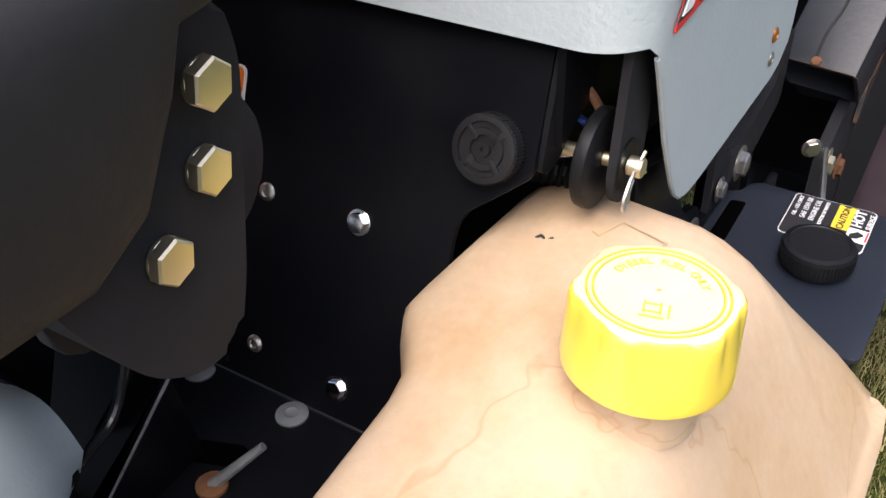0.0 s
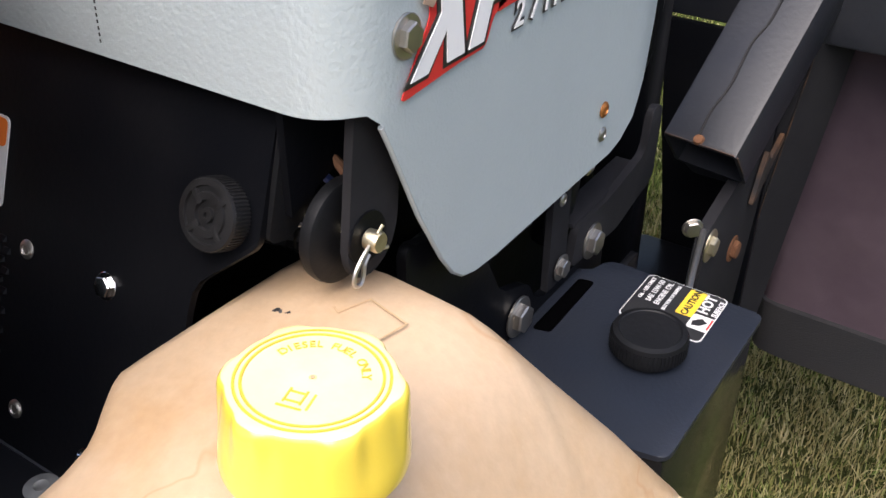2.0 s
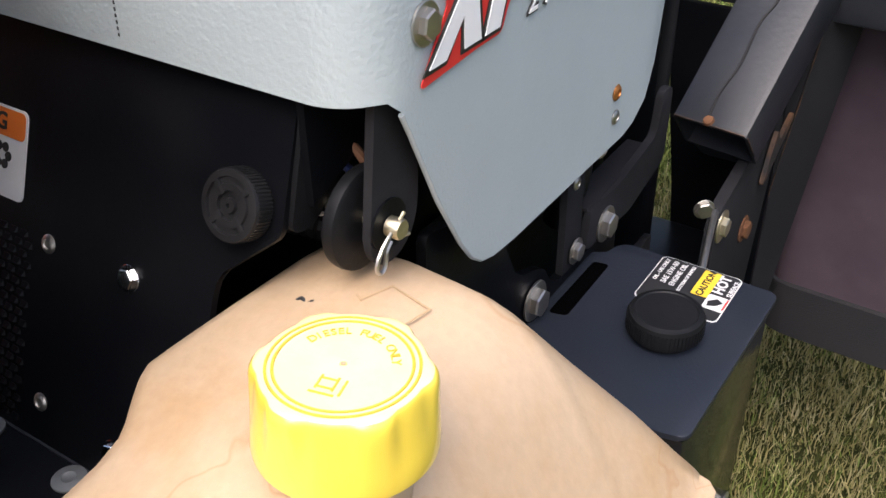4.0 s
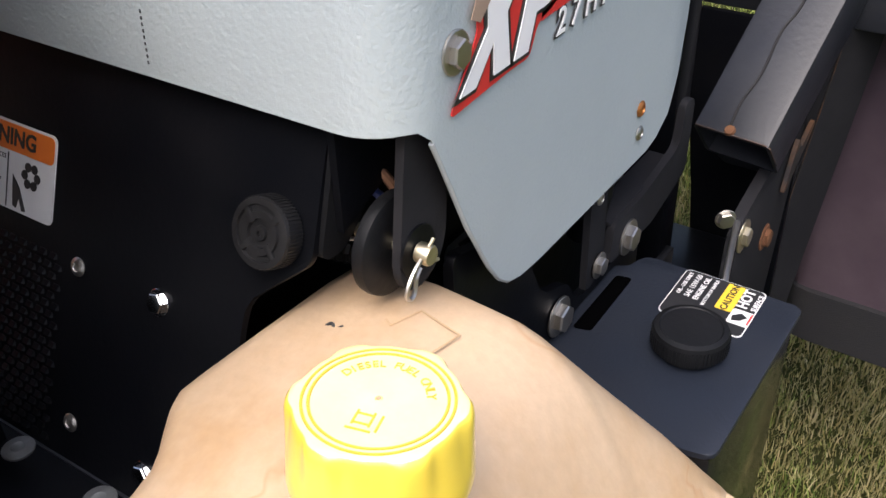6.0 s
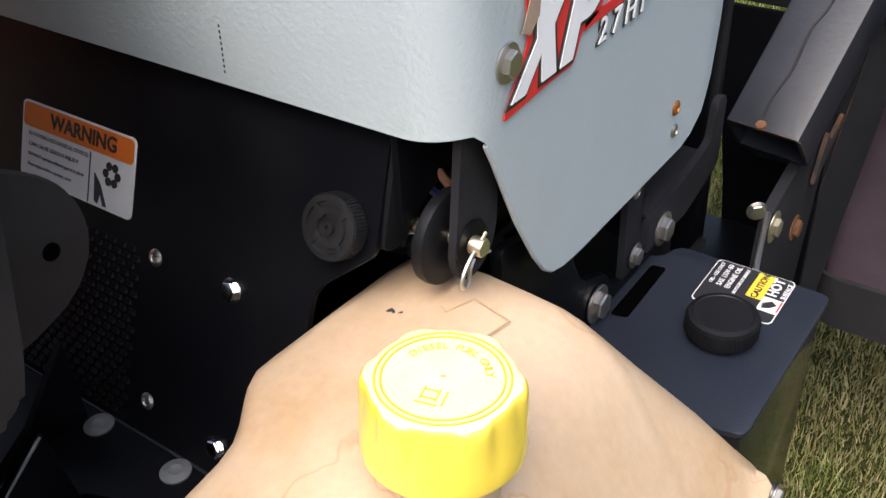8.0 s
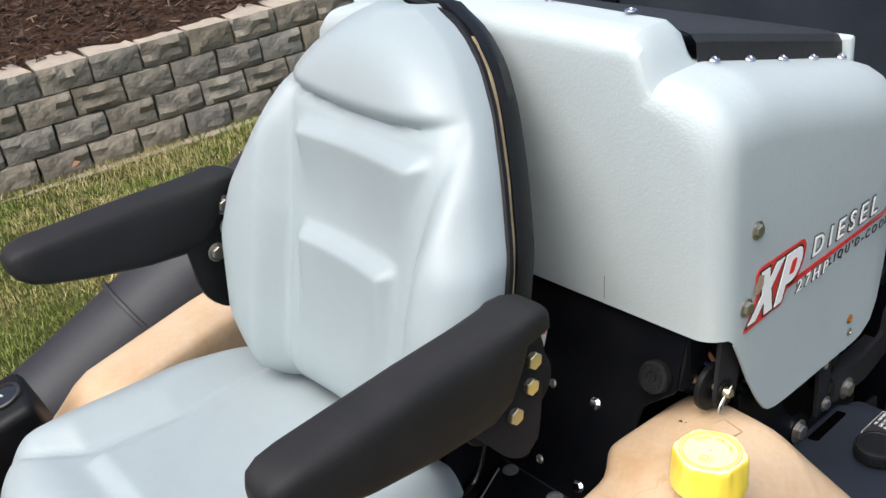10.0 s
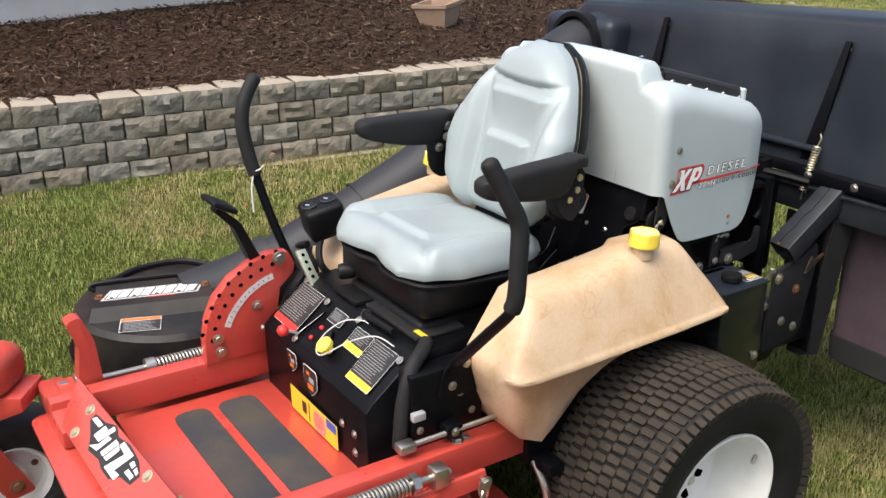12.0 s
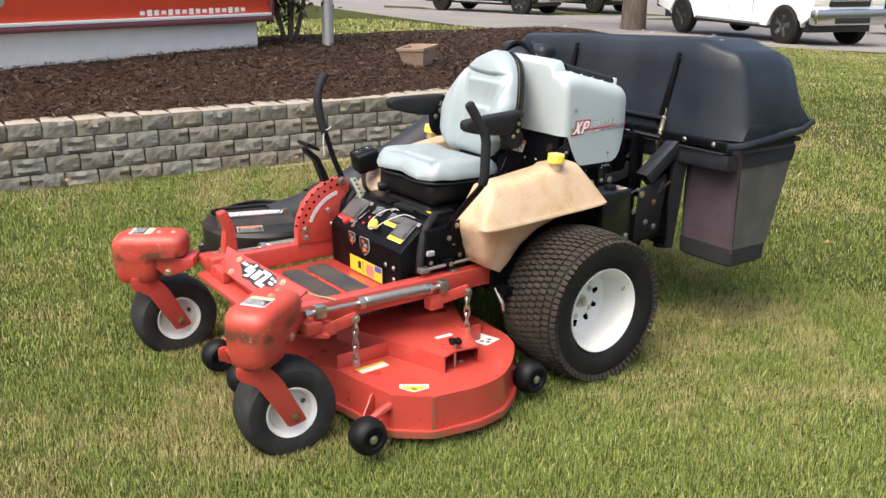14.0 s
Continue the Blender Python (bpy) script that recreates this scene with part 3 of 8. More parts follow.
# front casters
def caster(m):
    prof = [(0.082, 0.058), (0.095, 0.070), (0.125, 0.077), (0.148, 0.072), (0.160, 0.055), (0.1645, 0.02), (0.165, 0.0)]
    prof = prof + [(r, -x) for r, x in prof[-2::-1]]
    c = part("caster_wheel", lathe(prof, 56, closed=True), CASTER, mower, "smooth grey-black caster tyre on a white rim in a red fork", m=m)
    part("rim", join(lathe([(0.080, 0.066), (0.086, 0.070), (0.088, 0.064), (0.074, 0.056), (0.066, 0.036), (0.05, 0.030), (0.032, 0.032), (0.028, 0.06), (0.012, 0.062)], 40, open0=True),
                     lathe([(0.088, -0.064), (0.086, -0.070), (0.074, -0.056), (0.066, -0.036), (0.02, -0.032)], 40, open0=True)), WHITE, c)
    for side in (1, -1):
        pts = round_outline([(-0.022, -0.036), (0.042, -0.022), (-0.045, 0.150), (-0.098, 0.204), (-0.185, 0.208), (-0.185, 0.165), (-0.122, 0.132)], [0.012, 0.012, 0.06, 0.05, 0.012, 0.02, 0.05], 6)
        part("fork_arm", prism(pts, 0.010, Matrix.Translation((side * 0.089 - 0.005, 0, 0)) @ YZ, 0.002), RED, c)
        bolt((side * 0.095, 0, 0), (side, 0, 0), c, 0.012, RUST)
    part("fork_top", box(-0.094, 0.094, -0.165, -0.080, 0.188, 0.204, 0.004), RED, c)
    part("spindle", lathe([(0.026, 0), (0.026, 0.14)], 20, m=Matrix.Translation((0, -0.122, 0.20)) @ pose(0, 0, 0, 0, -90, 0)), BLACK, c)
    bolt((0.0365, 0.05, 0.02), (1, 0, 0), c, 0.006, RUST)
    return c


CASTER_L, CASTER_R = (0.395, -1.255, 0.192), (-0.556, -1.268, 0.214)
caster(pose(*CASTER_L, 0, 0, -6))
caster(pose(*CASTER_R, 0, 0, -3))


# covers over the caster pivots
def caster_cover(rear, front, lift, name, label):
    rear, front = Vector(rear), Vector(front)
    d = front - rear
    L = d.length
    m = frame_of((rear.x, rear.y, lift), (d.x, d.y, 0), (-d.y, d.x, 0))
    w = 0.081

    def plan(s0, z, inset, grow=0.0):
        pts = round_outline([(s0 + inset, -w - grow + inset), (L + grow - inset, -w - grow + inset), (L + grow - inset, w + grow - inset), (s0 + inset, w + grow - inset)], [0.045, 0.066, 0.066, 0.045], 7)
        return [(s, y, z - (0.012 * max(0.0, (s - 0.6 * L) / (0.4 * L)) ** 2 if z > 0.54 else 0.0)) for s, y in pts]

    s0 = L * 0.36
    rings = [plan(s0, 0.404, 0.026), plan(s0, 0.397, 0.018), plan(s0, 0.402, 0.012), plan(s0, 0.43, 0.007), plan(s0, 0.47, 0.002), plan(s0, 0.494, 0.0), plan(0.02, 0.5005, 0.0), plan(0.0, 0.507, 0.0), plan(0.0, 0.53, 0.0)]
    rings += [plan(0.0, 0.588 - 0.036 * (1 - math.sin(radians(a))), 0.036 * (1 - math.cos(radians(a)))) for a in (0, 15, 30, 45, 60, 75, 90)]
    c = part(name, loft(rings), RED_WORN, mower, label, m=m, sharp=50)
    for s, y in ((0.045, 0.01), (0.100, 0.012)):
        bolt((s, y, 0.5875), (0, 0, 1), c, 0.008, BRASS)
    hanger = part("pivot_bracket", prism([(-0.035, 0.497), (0.115, 0.497), (0.115, 0.460), (0.075, 0.425), (0.050, 0.425), (-0.035, 0.462)], 0.118, frame_of((0, 0.059, 0), (1, 0, 0), (0, 0, 1)), 0.003), RED, c)
    for side in (1, -1):
        bolt((0.062, side * 0.0595, 0.440), (0, side, 0), hanger, 0.010, BRASS)
    lab = plate(0.084, 0.082, LABEL_W, c, frame_of((L * 0.60, 0.0, 0.5878), (1, 0, -0.004), (0, 1, 0)), "warning_sticker", "worn white and yellow warning sticker")
    plate(0.016, 0.080, LABEL_T, lab, Matrix.Translation((-0.031, 0, 0.0008)), "heading_band", r=0.002)
    rng = random.Random(3)
    plate(0.050, 0.076, LABEL_K, lab, Matrix.Translation((0.008, 0, 0.0008)), "label_field", r=0.002)
    bars([(0.030 - (0.034 - y), x, h, w_) for x, y, w_, h in text_lines(-0.036, 0.036, 0.034, 5, 0.009, 0.003, rng)], LABEL_W, lab, Matrix.Translation((0, 0, 0.0017)))
    return c


caster_cover((0.329, -1.214), (0.491, -1.436), -0.004, "caster_cover", "scuffed red rounded caster cover with a warning sticker")
caster_cover((-0.427, -1.243), (-0.590, -1.471), 0.000, "caster_cover", "scuffed red rounded caster cover with a warning sticker")

# frame
frame_rail = part("frame_rail", box(0.295, 0.345, -1.20, -0.33, 0.425, 0.500, 0.006), RED, mower)
part("frame_rail", box(-0.345, -0.295, -1.20, -0.33, 0.425, 0.500, 0.006), RED, mower)
part("crossbar_end", box(-0.47, -0.22, -1.200, -1.140, 0.420, 0.464, 0.006, m=pose(0, 0, 0, 0, 3, 0)), RED, mower)
part("front_crossbar", box(-0.44, 0.37, -1.165, -1.105, 0.430, 0.474, 0.006, m=pose(0, 0, 0, 0, 3, 0)), RED, mower)
part("rear_frame_block", box(-0.36, 0.36, -0.36, 0.30, 0.40, 0.52, 0.006), BLACK, mower)
# floor pan
pan = part("floor_pan", box(-0.285, 0.290, -1.09, -0.67, 0.405, 0.420, 0.005), RED, mower, "red foot platform with two black grip mats")
for y0, y1 in ((-0.952, -0.868), (-0.845, -0.75)):
    part("grip_mat", prism(round_outline([(-0.228, y0), (0.228, y0), (0.228, y1), (-0.228, y1)], 0.03), 0.003, Matrix.Translation((0, 0, 0.4205)), 0.001), MAT, pan)
front_plate = part("front_plate", prism(round_outline([(-0.206, -0.066), (0.258, -0.064), (0.275, 0.044), (-0.283, 0.022)], 0.004), 0.006, frame_of((-0.02, -1.13, 0.504), (1, 0.05, -0.07), (0, 0.72, 0.62)), 0.0015), RED, mower, "red sloping front plate with a white and black emblem")

# console
con = [(-0.685, 0.36), (-0.692, 0.575), (-0.675, 0.592), (-0.575, 0.676), (-0.555, 0.683), (-0.40, 0.683), (-0.40, 0.36)]
console = part("console", prism(con, 0.51, Matrix.Translation((-0.272, 0, 0)) @ YZ, 0.004), BLACK, mower, "black control console box with white printed instructions")

# deck
deck_out = [(0.33, -1.027), (0.615, -0.978), (0.704, -0.869), (0.728, -0.70), (0.706, -0.58), (0.632, -0.475), (0.482, -0.335), (0.2, -0.315), (-0.3, -0.33), (-0.70, -0.50), (-0.75, -0.75), (-0.65, -0.98), (-0.42, -1.09), (0.20, -1.10)]
deck = part("mower_deck", join(prism(round_outline(deck_out, [0.02, 0.006, 0.004, 0.12, 0.1, 0.1, 0.1, 0.05, 0.05, 0.1, 0.1, 0.1, 0.05, 0.05], 5), 0.14, Matrix.Translation((0, 0, 0.098)), 0.006),
                               prism(round_outline([(x * 1.016, (y + 0.7) * 1.035 - 0.7) for x, y in deck_out], 0.02, 4), 0.026, Matrix.Translation((0, 0, 0.090)), 0.003)), RED, mower, "red steel cutting deck scuffed along its lower edge")

# hood
def hood_side(y):
    return 0.338 - 0.9 * max(0.0, y - 0.285) ** 1.5


HOOD_EDGE = [-0.004, 0.951, 0.012, 0.951, 0.017, 0.948, 0.020, 0.943, 0.026, 0.931, 0.045, 0.889, 0.064, 0.855, 0.074, 0.841, 0.083, 0.834, 0.095, 0.8305, 0.115, 0.829, 0.255, 0.829, 0.270, 0.832, 0.287, 0.842, 0.303, 0.862, 0.318, 0.897, 0.330, 0.945, 0.350, 1.0]


def hood_ring(y, inset):
    xs = hood_side(y) - inset
    zb = np.interp(y, HOOD_EDGE[0::2], HOOD_EDGE[1::2])
    zsh = np.interp(y, [-0.03, 0.07, 0.345], [1.190, 1.190, 1.118]) - inset * 0.8
    hump = np.interp(y, [-0.03, 0.052, 0.060, 0.068, 0.325, 0.330, 0.35], [0.042, 0.042, 0.036, 0.0, 0.0, 0.018, 0.018])
    r = 0.058
    half = [(xs, zb), (xs, zb + 0.015), (xs, 0.5 * (zb + zsh)), (xs, zsh - r)]
    half += [(xs - r * (1 - math.cos(radians(a))), zsh - r * (1 - math.sin(radians(a)))) for a in (18, 36, 54, 72)]
    half += [(xs - r - 0.002, zsh), (min(0.262, xs - r - 0.004), zsh + 0.002), (min(0.256, xs - r - 0.008), zsh + 0.25 * hump + 0.002), (min(0.248, xs - r - 0.014), zsh + 0.75 * hump + 0.002), (min(0.238, xs - r - 0.02), zsh + hump), (0.15, zsh + hump + 0.003), (0.04, zsh + hump + 0.005)]
    return [(x, y, z) for x, z in half] + [(-x, y, z) for x, z in half[::-1]]


HOOD_Y0, HOOD_R = -0.005, 0.030
rings = []
for a in (0, 8, 16, 25, 34, 44, 55, 66, 78):
    rings.append(hood_ring(HOOD_Y0 + HOOD_R * (1 - math.cos(radians(a))), HOOD_R * (1 - math.sin(radians(a)))))
rings += [hood_ring(y, 0.0) for y in (0.0255, 0.030, 0.036, 0.042, 0.048, 0.052, 0.056, 0.060, 0.064, 0.068, 0.074, 0.079, 0.083, 0.089, 0.095, 0.105, 0.115, 0.135, 0.155, 0.175, 0.195, 0.215, 0.235, 0.255, 0.262, 0.270, 0.278, 0.287, 0.295, 0.303, 0.311, 0.318, 0.324, 0.330)]
rings += [hood_ring(0.330 + 0.018 * math.sin(radians(a)), 0.014 * (1 - math.cos(radians(a)))) for a in (25, 50, 70, 90)]
bm = loft(rings, caps=False, closed=False)
bm.verts.ensure_lookup_table()
k = len(rings[0])
bm.faces.new([bm.verts[i] for i in range(k)])
bm.faces.new([bm.verts[(len(rings) - 1) * k + i] for i in range(k)][::-1])
for v in bm.verts:
    if v.co.x < -0.04 and v.co.z > 1.10:
        v.co.z -= 0.15 * (-0.04 - v.co.x) * min(1.0, max(0.0, (0.066 - v.co.y) / 0.016))
hood = part("engine_hood", bm, HOOD, mower, "light grey moulded engine hood with a red and white emblem", sharp=30)
# raw edge of the sheet along the lower side
for sgn in (1, -1):
    edge_pts = [(sgn * (hood_side(y) - 0.0014), y, z) for y, z in zip(HOOD_EDGE[6:34:2], HOOD_EDGE[7:34:2])]
    part("hood_edge", tube(edge_pts, 0.0014, 6, soft=False), HOOD_FLAT, hood)
# black mesh screen over the top of the hood
rings = []
for y in np.linspace(0.066, 0.328, 12):
    zsh = np.interp(y, [0.07, 0.345], [1.190, 1.118])
    xe = min(0.262, hood_side(y) - 0.06)
    half = [(xe, zsh - 0.004), (xe - 0.002, zsh + 0.020), (xe - 0.008, zsh + 0.027), (xe - 0.022, zsh + 0.030), (0.08, zsh + 0.031)]
    rings.append([(x, y, z) for x, z in half] + [(-x, y, z) for x, z in half[::-1]])
screen = part("hood_screen", loft(rings, closed=False, caps=False), SCREEN, hood, "black perforated screen over the hood top")
for sgn in (1, -1):
    part("hood_rear_post", box(-0.014, 0.014, -0.006, 0.006, -0.022, 0.026, 0.005, 3, m=Matrix.Translation((sgn * (xe - 0.006), 0.3325, zsh))), HOOD, hood)
for y in np.linspace(0.085, 0.315, 5):
    zsh = np.interp(y, [0.07, 0.345], [1.190, 1.118])
    for sgn in (1, -1):
        rivet((sgn * min(0.266, hood_side(y) - 0.056), y, zsh + 0.004), (sgn * 0.35, 0, 1), screen, 0.006, CHROME)
for x in np.linspace(-0.20, 0.20, 5):
    rivet((x, 0.050, 1.2365 if x > -0.04 else 1.2365 + 0.15 * (x + 0.04)), (0, 0, 1), hood, 0.006, CHROME)

# seat
def soft_interp(v, xs, ys, window=0.035):
    return float(np.mean(np.interp(v + np.linspace(-window, window, 9), xs, ys)))


def ease(t):
    t = min(1.0, max(0.0, t))
    return t * t * (3 - 2 * t)


SEAT_V = [0, 0.06, 0.19, 0.40, 0.535, 0.69, 0.81, 0.89, 0.95, 0.985, 1.0]
SEAT_W = [0.125, 0.158, 0.199, 0.219, 0.211, 0.178, 0.146, 0.116, 0.080, 0.045, 0.020]


def seat_back():
    bm = bmesh.new()
    nu, nv = 76, 96
    cols = []
    for j in range(nv + 1):
        v = j / nv
        z = 0.865 + 0.394 * v
        hw = soft_interp(v, SEAT_V, SEAT_W, 0.02)
        yb = -0.205 + 0.105 * v + 0.02 * v * v
        row = []
        for i in range(nu + 1):
            u = -1 + 2 * i / nu
            x = u * hw * (1.02 if u > 0 else 0.90)
            edge = max(0.0, 1 - abs(u)) * hw
            vedge = min(v, 1 - v) * 0.392
            dome = 0.045 * (1 - math.exp(-edge / 0.022)) * (1 - math.exp(-(vedge + 0.004) / 0.018))
            f = x + 0.006 - 0.036
            bound = np.interp(v, [0.0, 0.5, 0.72, 0.85], [0.100, 0.106, 0.120, 0.132])
            head_line = 0.770 + 0.034 * (f / 0.13) ** 2
            below = ease((head_line - v) / 0.03 + 0.5)
            bolster = 0.022 * ease((abs(f) - bound) / 0.035) * below
            half = np.interp(v, [0.15, 0.46, 0.52, 0.72], [0.070, 0.077, 0.080, 0.100])
            inside = ease((half - abs(f)) / 0.018 + 0.5)
            pads = 0.0
            for lo, hi, a in ((0.525, 0.732, 0.015), (0.08, 0.480, 0.017)):
                if lo < v < hi + 0.03:
                    pads = max(pads, a * (max(0.0, (min(v, hi - 0.02) - lo) / (hi - 0.02 - lo)) ** 1.5) * ease((hi - v) / 0.03 + 0.5))
            head = 0.011 * ease((v - head_line) / 0.05) * ease((0.165 - abs(f)) / 0.03)
            crease = -0.0045 * math.exp(-((abs(f) - bound) / 0.006) ** 2) * below - 0.006 * math.exp(-((v - head_line) / 0.014) ** 2) * ease((0.150 - abs(f)) / 0.02)
            side, step = bolster + pads * inside, 0.0
            row.append(bm.verts.new((x + 0.006, yb - dome - (side + head + crease) * (1 - math.exp(-(edge + 0.002) / 0.018)) - step - 0.042 * (x / 0.22) ** 2, z)))
        cols.append(row)
    for a, b in zip(cols, cols[1:]):
        for i in range(nu):
            bm.faces.new((a[i], a[i + 1], b[i + 1], b[i]))
    # rear skin
    rim = cols[0] + [r[-1] for r in cols[1:]] + cols[-1][-2::-1] + [r[0] for r in cols[-2:0:-1]]
    back = [bm.verts.new((0.006 + (v.co.x - 0.006) * 0.97, v.co.y + 0.03, v.co.z * 0.97 + 0.03 * 1.06)) for v in rim]
    n = len(rim)
    for i in range(n):
        bm.faces.new((rim[i], back[i], back[(i + 1) % n], rim[(i + 1) % n]))
    bm.faces.new(back)
    return bm


seat = part("seat_backrest", seat_back(), VINYL, mower, "light grey quilted vinyl seat back", sharp=60, m=Matrix.Translation((0.015, 0, 0)))


def seat_cushion():
    bm = bmesh.new()
    nu, nv = 76, 76
    rows = []
    for j in range(nv + 1):
        v = j / nv
        y = -0.556 + 0.356 * v
        hw = soft_interp(v, [0, 0.04, 0.12, 0.3, 0.7, 0.93, 1.0], [0.125, 0.168, 0.204, 0.226, 0.222, 0.195, 0.175])
        row = []
        for i in range(nu + 1):
            u = -1 + 2 * i / nu
            x = u * hw
            edge, vedge = (1 - abs(u)) * hw, min(v * 0.40, (1 - v) * 0.40 + 0.02)
            notch = 0.020 * math.exp(-(x / 0.055) ** 2) * max(0, 1 - v * 5)
            dome = 0.042 * (1 - math.exp(-edge / 0.020)) * (1 - math.exp(-(vedge + 0.002) / 0.020))
            bound = np.interp(y, [-0.545, -0.522, -0.492, -0.45, -0.35, -0.20], [0.235, 0.190, 0.148, 0.122, 0.112, 0.132])
            bol = 0.020 * ease((abs(x) - bound) / 0.05) + 0.009 * math.exp(-((v - 0.14) / 0.10) ** 2)
            crease = -0.005 * math.exp(-((abs(x) - bound) / 0.007) ** 2)
            inner = ease((0.096 - abs(x)) / 0.012 + 0.5)
            rib = 0.012 * inner * (ease((y + 0.466) / 0.020) * max(0.0, 1 - max(0.0, y + 0.446) / 0.17) ** 1.5)
            row.append(bm.verts.new((x + 0.003, y + notch, 0.828 + dome + (bol + crease + rib) * (1 - math.exp(-(min(edge, vedge) + 0.003) / 0.015)) - 0.012 * v)))
        rows.append(row)
    for a, b in zip(rows, rows[1:]):
        for i in range(nu):
            bm.faces.new((a[i], a[i + 1], b[i + 1], b[i]))
    rim = rows[0] + [r[-1] for r in rows[1:]] + rows[-1][-2::-1] + [r[0] for r in rows[-2:0:-1]]
    low = [bm.verts.new((0.003 + (v.co.x - 0.003) * 0.985, v.co.y * 0.985 - 0.006, v.co.z - 0.012)) for v in rim]
    n = len(rim)
    for i in range(n):
        bm.faces.new((rim[i], low[i], low[(i + 1) % n], rim[(i + 1) % n]))
    bm.faces.new(low)
    return bm


cushion = part("seat_cushion", seat_cushion(), VINYL, mower, "light grey moulded vinyl seat cushion", sharp=60)
part("seat_pan", box(-0.18, 0.195, -0.528, -0.20, 0.715, 0.805, 0.03, 4), PLASTIC, mower)
part("seat_suspension", box(-0.15, 0.17, -0.52, -0.20, 0.60, 0.71, 0.02, 3), PLASTIC, mower)


# tanks
def tank(side):
    # rings along y: outline in (x, z) from the inner bottom round the top to the seam and the fender edge
    def bend(t, xt, zt, xs, zs, k):
        """The wide round between the top and the outer slope."""
        d = math.hypot(xs - xt, zs - zt) or 1.0
        reach = min(0.052 * k, 0.45 * d)
        ax, bx, bz = xt - 0.040, xt + (xs - xt) / d * reach, zt + (zs - zt) / d * reach
        return ((1 - t) ** 2 * ax + 2 * t * (1 - t) * xt + t * t * bx, (1 - t) ** 2 * zt + 2 * t * (1 - t) * zt + t * t * bz)

    def ring(y, xi, zi, xt, zt, xs, zs, xb, zb):
        k = max(0.12, min(1.0, (zt - zs) / 0.09))
        pts = [(xi, zb), (xi + 0.001, zi - 0.026), (xi + 0.0035, zi - 0.010), (xi + 0.0075, zi - 0.0035), (xi + 0.015, zi), (0.5 * (xi + xt) - 0.010, 0.5 * (zi + zt) + 0.002)] + [bend(t, xt, zt, xs, zs, k) for t in (0.0, 0.17, 0.33, 0.5, 0.67, 0.83, 1.0)] + [
               (xs - 0.007, zs + 0.014 * k), (xs - 0.003, zs + 0.003 + 0.003 * k), (xs + 0.003, zs + 0.002), (xs + 0.003, zs - 0.006), (xs - 0.005, zs - 0.010), (0.45 * xb + 0.55 * xs - 0.006, 0.55 * zb + 0.45 * zs), (xb - 0.012, zb)]
        return [(side * x, y, z) for x, z in pts]

    def along(y, stations):
        return float(np.interp(y, stations[0::2], stations[1::2]))

    top = (-0.478, 0.684, -0.462, 0.700, -0.385, 0.808, -0.365, 0.818, -0.20, 0.842, -0.125, 0.852, -0.095, 0.856, -0.03, 0.857, 0.015, 0.857, 0.030, 0.8555, 0.039, 0.852, 0.046, 0.845, 0.053, 0.834, 0.09, 0.773, 0.122, 0.712)
    dip = (-0.36, 0.003, -0.135, 0.004, -0.03, 0.002, 0.03, 0.0)
    inner = (-0.478, 0.280, -0.462, 0.265, -0.385, 0.262, -0.30, 0.278, -0.20, 0.283, -0.125, 0.284, -0.112, 0.282, -0.102, 0.277, -0.092, 0.270, -0.084, 0.2645, -0.077, 0.2615, -0.065, 0.262, -0.03, 0.265, 0.030, 0.271, 0.046, 0.281, 0.09, 0.298, 0.122, 0.300)
    ridge = (-0.478, 0.400, -0.462, 0.424, -0.425, 0.402, -0.385, 0.376, -0.20, 0.394, -0.112, 0.398, -0.03, 0.391, 0.015, 0.388, 0.030, 0.388, 0.046, 0.392, 0.053, 0.398, 0.09, 0.432, 0.116, 0.452, 0.122, 0.452)
    seam_x = (-0.478, 0.425, -0.462, 0.452, -0.425, 0.460, -0.03, 0.470, 0.09, 0.469, 0.116, 0.466, 0.122, 0.460)
    seam_z = (-0.478, 0.676, -0.33, 0.681, -0.20, 0.688, -0.03, 0.697, 0.116, 0.705)
    foot_x = (-0.478, 0.410, -0.462, 0.425, -0.33, 0.422, -0.20, 0.428, -0.03, 0.444, 0.09, 0.455)
    foot_z = (-0.478, 0.655, -0.462, 0.600, -0.425, 0.520, -0.365, 0.492, -0.33, 0.520, -0.27, 0.585, -0.20, 0.632, -0.112, 0.664, 0.122, 0.697)
    rings = []
    for y in (-0.478, -0.470, -0.462, -0.445, -0.425, -0.405, -0.385, -0.375, -0.365, -0.345, -0.33, -0.30, -0.27, -0.235, -0.20, -0.165, -0.135, -0.125, -0.112, -0.107, -0.102, -0.097, -0.092, -0.088, -0.084, -0.080, -0.077, -0.071, -0.065, -0.05, -0.03, 0.0, 0.015, 0.030, 0.035, 0.039, 0.043, 0.046, 0.049, 0.053, 0.068, 0.09, 0.116, 0.122):
        rings.append(ring(y, along(y, inner), along(y, top) - along(y, dip), along(y, ridge), along(y, top), along(y, seam_x), along(y, seam_z), along(y, foot_x), along(y, foot_z)))
    return loft(rings)


tank_l = part("fuel_tank", tank(1), TANK, mower, "stained cream plastic fuel tank with a yellow cap", sharp=62)
tank_r = part("fuel_tank", tank(-1), TANK, mower, "cream plastic fuel tank with a yellow cap", sharp=62)

